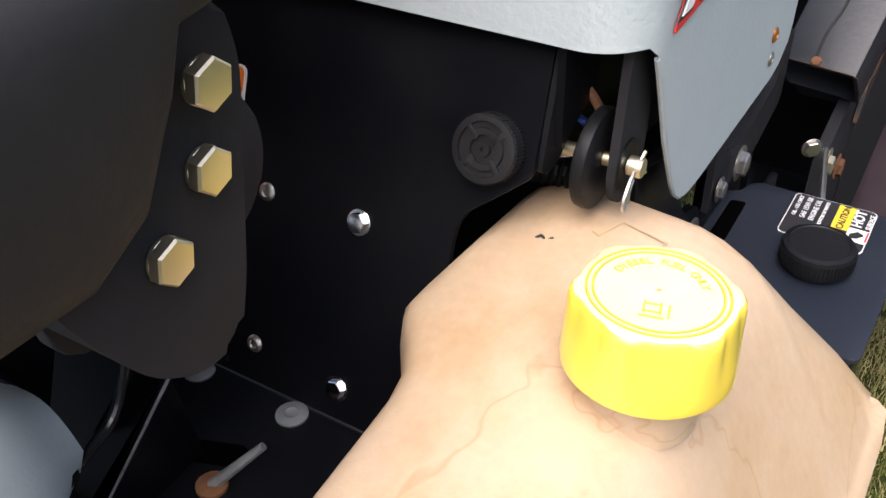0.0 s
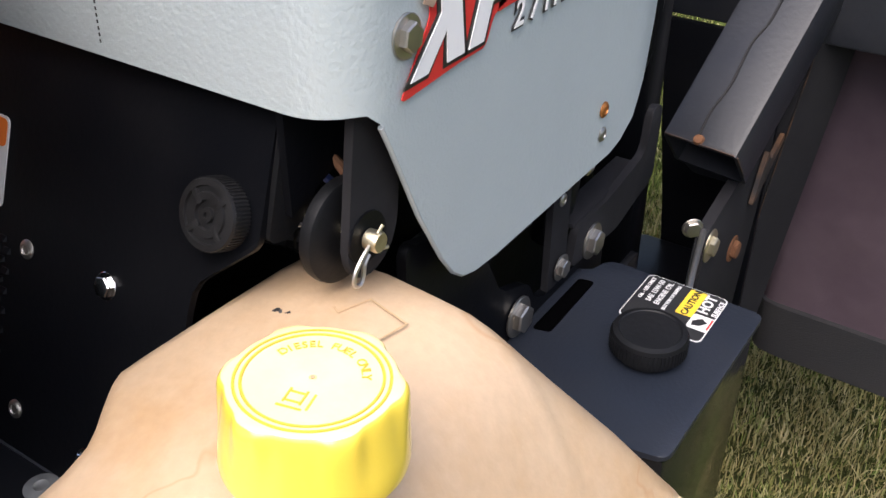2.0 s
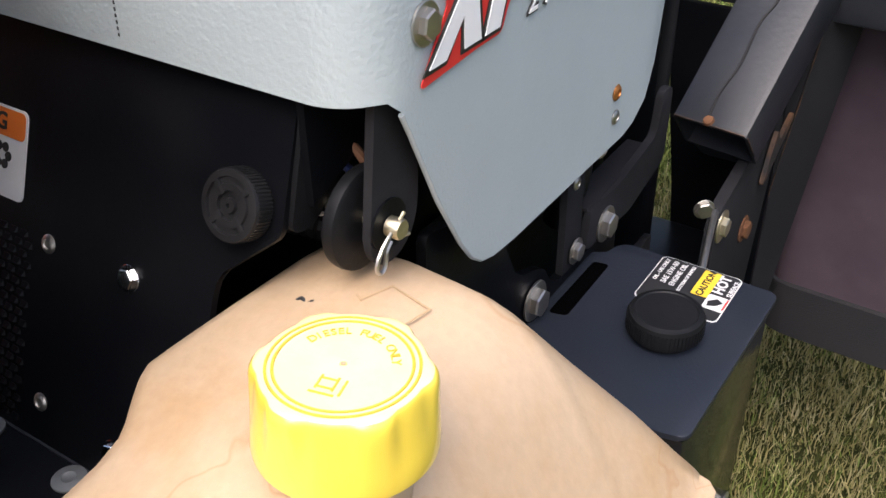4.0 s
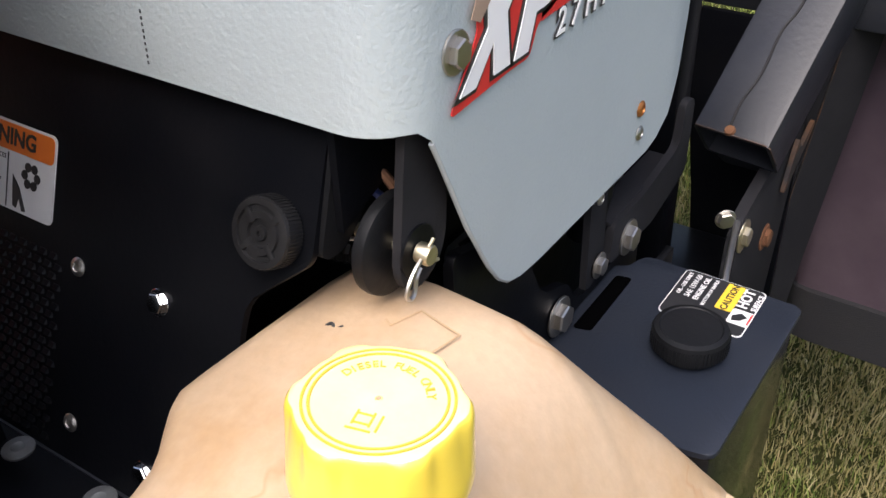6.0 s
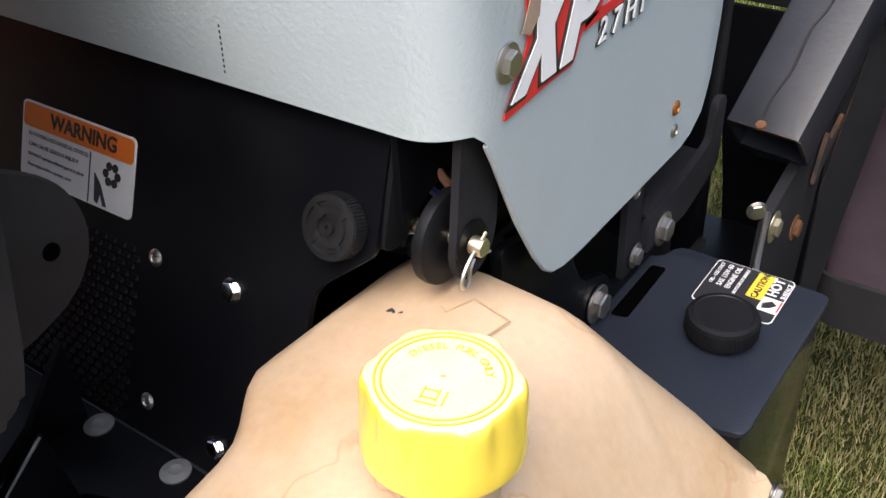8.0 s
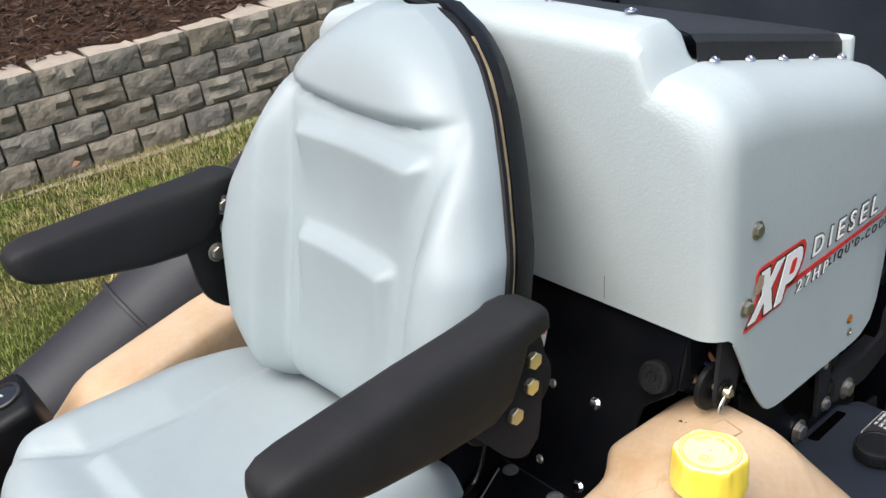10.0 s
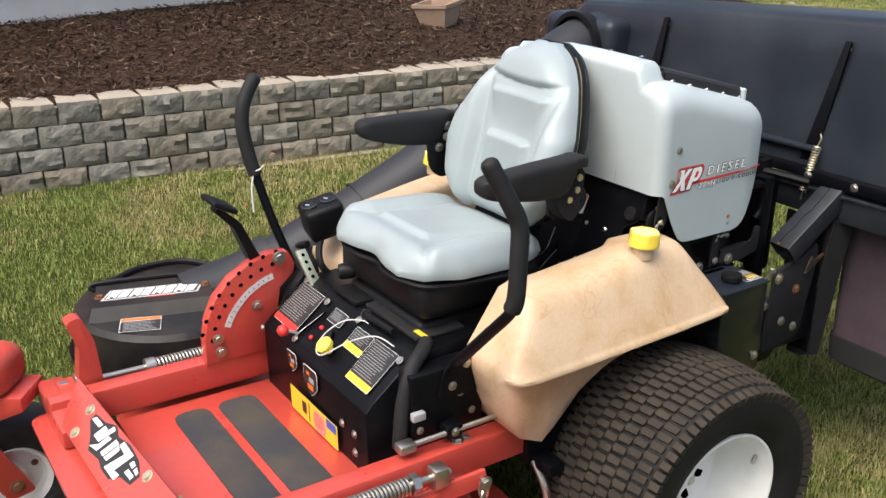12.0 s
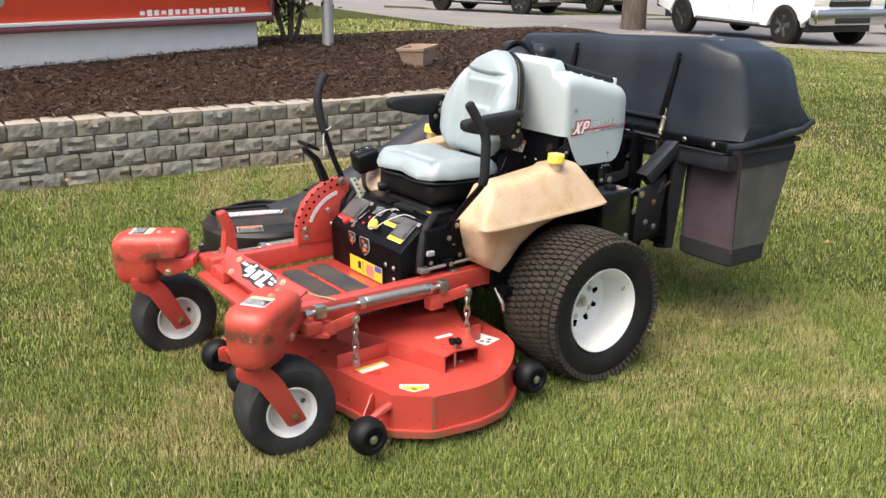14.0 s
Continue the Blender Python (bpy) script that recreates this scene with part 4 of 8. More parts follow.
# hopper and bags
def hopper_ring(x):
    zt = np.interp(x, [-0.75, -0.70, 0.40, 0.47, 0.56, 0.61, 0.655], [1.21, 1.245, 1.30, 1.275, 1.255, 1.20, 1.0])
    yf = np.interp(x, [-0.75, 0.45, 0.56, 0.655], [0.66, 0.655, 0.675, 0.70])
    yb = np.interp(x, [-0.75, 0.5, 0.655], [1.12, 1.12, 1.06])
    zb = np.interp(x, [0.3, 0.655], [0.90, 0.915])
    pts = [(yf - 0.03, zb), (yf - 0.012, zb + 0.3 * (zt - zb)), (yf + 0.01, zb + 0.75 * (zt - zb)), (yf + 0.018, zt - 0.020), (yf + 0.034, zt - 0.004), (yf + 0.07, zt), (yb - 0.12, zt - 0.01), (yb - 0.04, zt - 0.04), (yb, zb + 0.6 * (zt - zb)), (yb + 0.04, zb + 0.06), (yb + 0.045, zb + 0.03)]
    return [(x, y, z) for y, z in pts]


hx = [-0.75, -0.74, -0.70, -0.4, 0.0, 0.38, 0.42, 0.47, 0.52, 0.56, 0.60, 0.63, 0.655]
hopper = part("grass_hopper", loft([hopper_ring(x) for x in hx]), HOPPER, mower, "black moulded plastic rear grass hopper lid", sharp=40)


def bag(x0, x1, name="mesh_bag"):
    rings = []
    for z, k, b in ((0.40, 0.0, 0.90), (0.48, 0.0, 0.925), (0.62, 0.004, 0.965), (0.76, 0.004, 1.01), (0.885, 0.0, 1.06)):
        r = round_outline([(x0 + 0.015 - k, 0.695), (x1 - k * 2, 0.690), (x1 - k, b), (x0, b)], 0.02, 3)
        rings.append([(x, y, z) for x, y in r])
    b = part(name, loft(rings), MESHBAG, mower, "faded purple-grey mesh grass bag with a black canvas bottom", sharp=40)
    return b


bag_l = bag(0.345, 0.640)
bag_r = bag(-0.66, -0.31)

# blower duct
part("blower_duct", tube([(-0.76, -0.72, 0.45), (-0.73, -0.45, 0.52), (-0.66, 0.0, 0.75), (-0.62, 0.36, 0.97), (-0.62, 0.56, 1.085), (-0.62, 0.70, 1.12)], 0.097, 32), DUCT, mower, "wide dark grey plastic blower duct")


# ---- mower details ----
# deck fittings
def wedge_channel():
    """Hollow folded channel: open at its outer end, widening towards the machine."""
    def section(x, inset):
        k = (0.572 - x) / 0.47
        y0, y1, top = -0.733 - 0.155 * k + inset, -0.580 + 0.215 * k - inset, 0.306 - inset
        return [(x, y0, 0.238), (x, y0, top - 0.007), (x, y0 + 0.042, top + 0.004), (x, y1 - 0.010, top - 0.002), (x, y1, top - 0.012), (x, y1, 0.238)]

    bm = bmesh.new()
    stations = (0.572, 0.42, 0.25, 0.10)
    outer = [[bm.verts.new(p) for p in section(x, 0.0)] for x in stations]
    inner = [[bm.verts.new(p) for p in section(x, 0.005)] for x in stations]
    for rings, turn in ((outer, False), (inner, True)):
        for a, b in zip(rings, rings[1:]):
            for k in range(5):
                q = (a[k], a[k + 1], b[k + 1], b[k])
                bm.faces.new(q[::-1] if turn else q)
    for k in range(5):
        bm.faces.new((outer[0][k], inner[0][k], inner[0][k + 1], outer[0][k + 1]))
        bm.faces.new((outer[-1][k + 1], inner[-1][k + 1], inner[-1][k], outer[-1][k]))
    return bm


beam = part("deck_channel", wedge_channel(), RED, mower, "red folded channel across the deck with an open end", sharp=20)
part("knob_stem", tube([(0.552, -0.672, 0.238), (0.552, -0.672, 0.335)], 0.0042, 8, soft=False), STEEL, beam)
part("knob", join(*[prism(round_outline([(-0.006, -0.006), (0.024, -0.009), (0.024, 0.009), (-0.006, 0.006)], 0.004), 0.012, Matrix.Translation((0.552, -0.672, 0.330)) @ pose(0, 0, 0, 0, 0, a), 0.002) for a in (15, 105, 195, 285)]), PLASTIC, beam, "black plastic four-lobed knob")
for y in (-0.700, -0.625):
    bolt((0.520, y, 0.2382), (0, 0, 1), beam, 0.010)
part("rubbed_hole", lathe([(0.007, 0), (0.007, 0.0006), (0.001, 0.0006)], 14, m=Matrix.Translation((0.389, -0.655, 0.3068)) @ pose(0, 0, 0, 0, -90, 0)), HOLE, beam)
part("hanger_flange", box(0.330, 0.337, -1.02, -0.81, 0.238, 0.290, 0.002), RED, deck)
part("hanger_flange", box(0.395, 0.402, -0.56, -0.44, 0.238, 0.300, 0.002), RED, deck)
plate(0.046, 0.118, LABEL_Y, deck, frame_of((0.392, -0.913, 0.2382), (1.0, 0.06, 0), (-0.06, 1.0, 0)), "sticker", "yellow and white sticker")
plate(0.028, 0.114, LABEL_W, deck, frame_of((0.400, -0.913, 0.2388), (1.0, 0.06, 0), (-0.06, 1.0, 0)), "sticker")
TRI = frame_of((0.612, -0.886, 0.2382), (0.562, 0.827, 0), (-0.827, 0.562, 0))
tri = part("sticker", prism([(-0.049, 0.028), (-0.049, 0.000), (0.0, -0.032), (0.049, 0.000), (0.049, 0.028)], 0.0008, TRI), LABEL_W, deck, "white and yellow pointed warning sticker")
part("label_field", prism([(-0.043, 0.012), (-0.043, 0.001), (0.0, -0.027), (0.043, 0.001), (0.043, 0.012)], 0.0004, TRI @ Matrix.Translation((0, 0, 0.0009))), LABEL_Y, tri)
bars([(x, 0.020, 0.007, 0.004) for x in (-0.034, -0.024, -0.014, -0.004, 0.007, 0.018, 0.029)], LABEL_K, tri, TRI @ Matrix.Translation((0, 0, 0.0009)), "printing")
bars([(0.002, -0.010, 0.016, 0.010), (-0.006, -0.002, 0.008, 0.006)], LABEL_K, tri, TRI @ Matrix.Translation((0, 0, 0.0014)), "pictogram")
WLM = frame_of((0.398, -0.437, 0.2382), (0.964, 0.266, 0), (-0.266, 0.964, 0))
wl = plate(0.116, 0.082, LABEL_W, deck, WLM, "sticker", "white sticker with black pictograms", r=0.003)
for x, y, a in ((-0.030, -0.022, 20), (-0.006, -0.016, -30), (0.020, -0.020, 35), (0.042, -0.010, -15), (0.030, 0.012, 10)):
    part("pictogram", prism([(-0.010, -0.004), (0.004, -0.010), (0.010, 0.002), (0.001, 0.010), (-0.004, 0.004)], 0.0004, Matrix.Translation((x, y, 0.0009)) @ pose(0, 0, 0, 0, 0, a)), LABEL_K, wl)
plate(0.070, 0.020, LABEL_W, beam, frame_of((0.440, -0.640, 0.3085), (0.07, 0.997, 0.02), (-0.997, 0.07, 0)), "sticker")
bolt((0.580, -0.9855, 0.178), (0.17, -0.985, 0), deck, 0.013)
part("roller_gusset", prism([(0, 0), (0.11, 0), (0.02, 0.10), (0, 0.10)], 0.006, frame_of((0.530, -0.990, 0.115), (0.45, -0.89, 0), (0, 0, 1)), 0.001), RED, deck)
# worn lower edge of the deck
part("edge_wear", prism(round_outline([(x * 1.0168, (y + 0.7) * 1.0368 - 0.7) for x, y in deck_out], 0.02, 4), 0.020, Matrix.Translation((0, 0, 0.0915)), 0.0), DECKWEAR, deck, "bare rubbed steel edge")
part("fold_wear", box(-0.007, 0.007, -0.0012, 0.0012, 0.118, 0.2365, 0.0, m=Matrix.Translation((0.7036, -0.8695, 0)) @ pose(0, 0, 0, 0, 0, 68)), DECKWEAR, deck)


def roller(x, y, z, arm):
    prof = [(0.016, 0.030), (0.030, 0.030), (0.034, 0.039), (0.044, 0.040), (0.054, 0.033), (0.0605, 0.018), (0.0625, 0.0), (0.0605, -0.018), (0.054, -0.033), (0.044, -0.040), (0.016, -0.040)]
    r = part("deck_roller", lathe(prof, 32, m=Matrix.Translation((x, y, z))), PLASTIC, mower, "small black deck roller on a red bracket")
    part("roller_bracket", tube([(x - 0.045, y, z), (x - 0.05, y + arm * 0.06, z + 0.03), (x - 0.06, y + arm * 0.13, z + 0.05)], 0.014, 8), RED, r)
    bolt((x + 0.037, y, z), (1, 0, 0), r, 0.010)
    return r


roller(0.664, -1.100, 0.150, 1)
roller(0.616, -0.376, 0.150, -1)
roller(-0.19, -1.24, 0.156, 1)
roller(0.04, -1.24, 0.150, 1)


# chains
def chain(x, y, z0, z1, n):
    step = (z1 - z0) / n
    for i in range(n):
        zc = z0 + (i + 0.5) * step
        h, w = step * 0.80, 0.010
        pts = []
        for k in range(16):
            a = 2 * math.pi * k / 16
            pts.append((w * math.cos(a), 0, h * math.sin(a) * (0.75 if abs(math.sin(a)) < 0.5 else 1)))
        bm = tube(pts + pts[:2], 0.0034, 6, soft=False)
        bm.transform(pose(x, y, zc, 0, 0, 35 + 90 * (i % 2)))
        if i == 0:
            c = part("hanger_chain", bm, STEEL, mower, "short steel deck hanger chain")
        else:
            part("chain_link", bm, STEEL, c)
    bolt((x + 0.006, y, z1), (1, 0, 0), c, 0.011)
    bolt((x + 0.006, y, z0), (1, 0, 0), c, 0.010)


chain(0.398, -0.983, 0.275, 0.438, 6)
chain(0.405, -0.510, 0.290, 0.442, 5)


def lift_arm(a, b, h=0.042):
    a, b = Vector(a), Vector(b)
    L = (b - a).length
    return box(0, L, -0.006, 0.006, -h / 2, h / 2, 0.004, m=frame_of(a, b - a, (b - a).cross(Vector((0, 0, 1))) * -1))


for a, b in (((0.362, -1.095, 0.405), (0.392, -0.970, 0.440)), ((0.360, -0.650, 0.415), (0.398, -0.498, 0.448))):
    arm = part("lift_arm", lift_arm(a, b), RED, mower)
    part("arm_boss", box(0.340, 0.385, a[1] - 0.01, a[1] + 0.05, 0.39, 0.435, 0.006), RED, arm)


# lift rods with springs along both rails
def lift_spring(x, side):
    rod = part("lift_rod", tube([(x, -1.15, 0.484), (x, -0.575, 0.474)], 0.0085, 12, soft=False), STEEL, mower, "steel lift rod with a coil spring")
    part("spring", coil((x, -0.935, 0.480), (x, -0.672, 0.476), 0.0165, 0.0035, 30), STEEL, rod)
    part("rod_block", box(x - 0.018, x + 0.018, -1.125, -1.085, 0.462, 0.506, 0.004), STEEL, rod)
    part("rod_block", box(x - 0.018, x + 0.018, -0.62, -0.585, 0.452, 0.496, 0.004), STEEL, rod)
    part("collar", lathe([(0.008, -0.012), (0.022, -0.012), (0.022, 0.012), (0.008, 0.012)], 16, m=Matrix.Translation((x, -0.945, 0.480)) @ pose(0, 0, 0, 0, 0, 90)), STEEL, rod)
    part("collar", lathe([(0.008, -0.008), (0.021, -0.008), (0.021, 0.008), (0.008, 0.008)], 6, m=Matrix.Translation((x, -0.66, 0.476)) @ pose(0, 0, 0, 0, 0, 90)), STEEL, rod)
    part("rod_nut", lathe([(0.008, -0.02), (0.014, -0.02), (0.014, 0.0), (0.008, 0.0)], 6, m=Matrix.Translation((x, -1.14, 0.484)) @ pose(0, 0, 0, 0, 0, 90)), STEEL, rod)


lift_spring(0.374, 1)
lift_spring(-0.390, -1)
bolt((0.320, -0.52, 0.500), (0, 0, 1), frame_rail, 0.011)
bolt((0.320, -0.50, 0.500), (0.2, 0, 1), frame_rail, 0.009)
part("post", prism(round_outline([(-1.13, 0.44), (-1.06, 0.44), (-1.075, 0.60), (-1.100, 0.665), (-1.135, 0.655), (-1.110, 0.585)], 0.01), 0.04, Matrix.Translation((-0.395, 0, 0)) @ YZ, 0.004), RED, mower, "red bent upright on the frame rail")
# emblem on the front plate: plain shapes
PLATE_M = frame_of((-0.02, -1.13, 0.504), (1, 0.05, -0.07), (0, 0.72, 0.62)) @ Matrix.Translation((0, 0, 0.0062))
EMB_M = PLATE_M @ Matrix.Translation((-0.010, -0.008, 0)) @ pose(0, 0, 0, 0, 0, 5) @ Matrix.Diagonal((0.84, 0.84, 1, 1))
emb = part("emblem", prism(round_outline([(-0.150, 0.014), (-0.145, 0.034), (-0.085, 0.036), (-0.040, 0.050), (-0.005, 0.034), (0.050, 0.042), (0.120, 0.030), (0.158, 0.008), (0.150, -0.022), (0.100, -0.026), (0.070, -0.050), (0.020, -0.046), (-0.010, -0.036), (-0.070, -0.040), (-0.100, -0.014)], 0.005), 0.0008, EMB_M), LABEL_K, front_plate, "black and white emblem of plain shapes")
for shape in ([(-0.142, 0.018), (-0.132, 0.030), (-0.088, 0.028), (-0.096, 0.016)], [(-0.092, -0.006), (-0.078, 0.030), (-0.060, 0.028), (-0.066, 0.010), (-0.046, 0.044), (-0.030, 0.040), (-0.058, -0.008)],
              [(-0.080, -0.030), (-0.040, -0.026), (-0.022, 0.020), (-0.040, 0.018), (-0.052, -0.012)], [(-0.024, -0.022), (-0.006, -0.024), (0.016, 0.024), (-0.004, 0.026)], [(0.000, -0.024), (0.018, -0.024), (0.034, 0.014), (0.020, 0.022)],
              [(0.022, 0.022), (0.026, 0.036), (0.092, 0.030), (0.084, 0.012), (0.066, -0.026), (0.094, -0.024), (0.088, -0.042), (0.026, -0.038), (0.036, -0.022), (0.060, 0.016)],
              [(0.098, 0.010), (0.104, 0.022), (0.122, 0.018), (0.118, 0.006)], [(0.102, -0.012), (0.108, 0.000), (0.142, -0.002), (0.138, -0.014)], [(0.126, 0.006), (0.130, 0.016), (0.148, 0.010), (0.146, 0.002)]):
    part("emblem_print", prism(shape, 0.0004, EMB_M @ Matrix.Translation((0, 0, 0.0009))), LABEL_W, emb)
for x, v in ((-0.160, 0.004), (-0.146, -0.050), (0.140, 0.022), (0.215, -0.035)):
    bolt((PLATE_M @ Vector((x, v, 0))), PLATE_M.to_3x3() @ Vector((0, 0, 1)), front_plate, 0.009, BRASS)
part("hose_end", tube([(0.20, -1.075, 0.500), (0.27, -1.080, 0.506), (0.330, -1.050, 0.506), (0.352, -1.030, 0.500)], 0.0042, 8), FOAMTAN, mower, "tan cable end below the front plate")
# front deck lip below the plate
part("front_skirt", prism(round_outline([(-0.37, -1.235), (0.30, -1.235), (0.42, -1.085), (-0.40, -1.085)], 0.02), 0.012, Matrix.Translation((0, 0, 0.410)) @ pose(0, 0, 0, 0, 2, 0), 0.003), RED, mower)

# console print
CON = frame_of((-0.272, -0.6785, 0.5905), (1, 0, 0), (0, 0.1, 0.084)) @ Matrix.Translation((0, 0.0, 0.0045))
rng = random.Random(5)


def print_label(x0, y0, w, h, rows, band=None, seed=0, heading=None):
    """A white-outlined printed panel on the console."""
    r = random.Random(seed)
    m = CON @ Matrix.Translation((x0 + w / 2, y0 + h / 2, 0))
    lab = plate(w, h, LABEL_W, console, m, "instruction_label", "black instruction label with white print", r=0.003, depth=0.0004)
    plate(w - 0.002, h - 0.002, LABEL_K, lab, Matrix.Translation((0, 0, 0.0004)), "label_field", r=0.003, depth=0.0003)
    y1 = h / 2 - 0.008
    bars(text_lines(-w / 2 + 0.006, w / 2 - 0.006, y1, rows, (h - (0.026 if band else 0.014)) / rows, 0.0015, r), INK_G, lab, Matrix.Translation((0, 0, 0.0008)))
    if band:
        plate(w - 0.002, 0.016, band, lab, Matrix.Translation((0, -h / 2 + 0.009, 0.0008)), "heading_band", r=0.002, depth=0.0003)
    return lab


print_label(0.018, 0.012, 0.115, 0.112, 14, LABEL_R, 1)
print_label(0.195, 0.085, 0.060, 0.035, 5, None, 2)
print_label(0.305, 0.060, 0.075, 0.055, 5, LABEL_Y, 3)
print_label(0.385, 0.012, 0.095, 0.105, 13, LABEL_Y, 4)
part("throttle_slot", prism(rounded(0.007, 0.085, 0.003), 0.0008, CON @ Matrix.Translation((0.163, 0.055, 0)) @ pose(0, 0, 0, 0, 0, -18)), HOLE, console)
part("throttle_scale", prism([(0, 0), (0.008, 0.0), (0.002, 0.085)], 0.0006, CON @ Matrix.Translation((0.142, 0.012, 0)) @ pose(0, 0, 0, 0, 0, -18)), LABEL_W, console)
stem = part("throttle_lever", tube([CON @ Vector((0.150, 0.02, 0)), CON @ Vector((0.140, 0.006, 0.022))], 0.0035, 8, soft=False), STEEL, console)
part("red_knob", lathe([(0.002, -0.0145), (0.008, -0.0125), (0.0135, -0.006), (0.0145, 0.0), (0.0135, 0.006), (0.008, 0.0125), (0.002, 0.0145)], 18, m=CON @ Matrix.Translation((0.136, 0.0, 0.030))), LABEL_R, stem, "round red knob")
for u, v, mat in ((0.205, 0.062, LABEL_R), (0.198, 0.030, LABEL_R)):
    part("warning_lamp", lathe([(0.0055, 0), (0.005, 0.004), (0.003, 0.006)], 12, m=CON @ Matrix.Translation((u, v, 0)) @ pose(0, 0, 0, 0, -90, 0)), mat, console)
for u, v in ((0.022, 0.132), (0.150, 0.118), (0.290, 0.128), (0.490, 0.110), (0.150, 0.004)):
    bolt(CON @ Vector((u, v, 0)), CON.to_3x3() @ Vector((0, 0, 1)), console, 0.0062)
part("ignition_socket", lathe([(0.018, 0), (0.017, 0.006), (0.010, 0.008)], 20, m=CON @ Matrix.Translation((0.240, 0.055, 0)) @ pose(0, 0, 0, 0, -90, 0)), PLASTIC, console)
part("yellow_switch_knob", join(lathe([(0.010, 0.0), (0.010, 0.014), (0.0195, 0.016), (0.0205, 0.026), (0.017, 0.030)], 20, m=CON @ Matrix.Translation((0.285, 0.035, 0)) @ pose(0, 0, 0, 0, -90, 0))), YELLOW, console, "yellow pull switch knob")
loop = [CON @ Vector(p) for p in ((0.46, 0.125, 0.012), (0.40, 0.118, 0.020), (0.34, 0.075, 0.018), (0.30, 0.015, 0.020), (0.262, 0.020, 0.018), (0.250, 0.060, 0.016), (0.270, 0.105, 0.014), (0.315, 0.130, 0.010), (0.335, 0.132, 0.006))]
part("white_cord", tube(loop, 0.0014, 6), LABEL_W, console, "thin white cord looped round the switch")
part("cord_pin", tube([CON @ Vector((0.315, 0.146, 0.010)), CON @ Vector((0.425, 0.150, 0.010))], 0.008, 10, soft=False), PLASTIC, console)
bolt(CON @ Vector((0.310, 0.146, 0.010)), (-1, 0, 0), console, 0.009)
# front face of the console
FACE = frame_of((-0.272, -0.6925, 0.36), (1, 0, 0), (0, -0.03, 1))
st = plate(0.235, 0.062, LABEL_Y, console, FACE @ Matrix.Translation((0.272, 0.095, 0.0006)), "sticker", "yellow warning sticker with red and blue panels", r=0.001)
plate(0.060, 0.052, LABEL_P, st, Matrix.Translation((0.032, -0.003, 0.0008)), "sticker_panel", r=0.02)
plate(0.045, 0.022, LABEL_B, st, Matrix.Translation((0.090, 0.018, 0.0008)), "sticker_panel", r=0.001)
bars([(-0.045, 0.002, 0.022, 0.030), (-0.020, 0.0, 0.004, 0.05)], LABEL_K, st, Matrix.Translation((0, 0, 0.0009)), "pictogram")
bars(text_lines(0.008, 0.056, 0.014, 5, 0.007, 0.002, rng), LABEL_R, st, Matrix.Translation((0, 0, 0.0017)))
for u, v, s_, mat in ((0.175, 0.195, 0.024, LABEL_O), (0.270, 0.185, 0.034, LABEL_O)):
    b = part("badge", prism(round_outline([(-s_, s_), (s_, s_), (s_, -s_ * 0.3), (0, -s_ * 1.2), (-s_, -s_ * 0.3)], s_ * 0.3), 0.0008, FACE @ Matrix.Translation((u, v, 0.0006))), LABEL_W, console, "small shield-shaped badge")
    part("badge_field", prism(round_outline([(-s_ * 0.95, s_ * 0.95), (s_ * 0.95, s_ * 0.95), (s_ * 0.95, -s_ * 0.3), (0, -s_ * 1.14), (-s_ * 0.95, -s_ * 0.3)], s_ * 0.3), 0.0004, FACE @ Matrix.Translation((u, v, 0.0015))), LABEL_K, b)
    bars([(0.0, -s_ * 0.45, s_ * 0.8, s_ * 0.4), (-s_ * 0.3, s_ * 0.5, s_ * 0.4, s_ * 0.25)], mat, b, FACE @ Matrix.Translation((u, v, 0.002)), "badge_print")
    bars([(s_ * 0.2, s_ * 0.1, s_ * 0.7, s_ * 0.4)], INK_G, b, FACE @ Matrix.Translation((u, v, 0.002)), "badge_print")
for u, v in ((0.415, 0.150), (0.470, 0.150), (0.470, 0.105), (0.010, 0.215)):
    bolt(FACE @ Vector((u, v, 0)), (0, -1, 0), console, 0.0068)
part("console_flap", box(-0.14, -0.03, -0.565, -0.44, 0.684, 0.696, 0.004), PLASTIC, console)
part("console_tray", box(-0.02, 0.20, -0.545, -0.42, 0.684, 0.694, 0.003), LABEL_K, console)
bars([(0.03, -0.52, 0.05, 0.012)], LABEL_O, console, Matrix.Translation((0.02, 0.02, 0.6945)), "orange_label")
bars([(0.17, -0.525, 0.05, 0.014)], LABEL_Y, console, Matrix.Translation((0.02, 0.0, 0.6945)), "yellow_label")
bars(text_lines(-0.01, 0.09, -0.462, 6, 0.007, 0.0022, rng), INK_G, console, Matrix.Translation((0, 0, 0.6945)))

# lever linkage beside the console
link = part("lever_mount", box(0.245, 0.30, -0.62, -0.44, 0.48, 0.665, 0.006), BLACK, mower)
part("brake_handle", tube([(0.285, -0.640, 0.505), (0.280, -0.628, 0.60), (0.270, -0.600, 0.668), (0.245, -0.560, 0.686), (0.215, -0.530, 0.688)], 0.0155, 12), FOAM, mower, "black foam-covered brake handle")
part("linkage_rod", tube([(0.318, -0.640, 0.525), (0.345, -0.40, 0.545)], 0.006, 8, soft=False), STEEL, link)
part("rod_eye", box(0.303, 0.333, -0.665, -0.625, 0.515, 0.536, 0.005), STEEL, link)
part("linkage_switch", box(0.302, 0.318, -0.625, -0.595, 0.572, 0.590, 0.003), INK_G, link)
for p in ((0.302, -0.60, 0.54), (0.302, -0.50, 0.60), (0.302, -0.47, 0.55), (0.302, -0.53, 0.64)):
    bolt(p, (1, 0, 0), link, 0.006)
part("rear_arm", box(0.30, 0.42, -0.345, -0.30, 0.395, 0.425, 0.006), BLACK, mower)
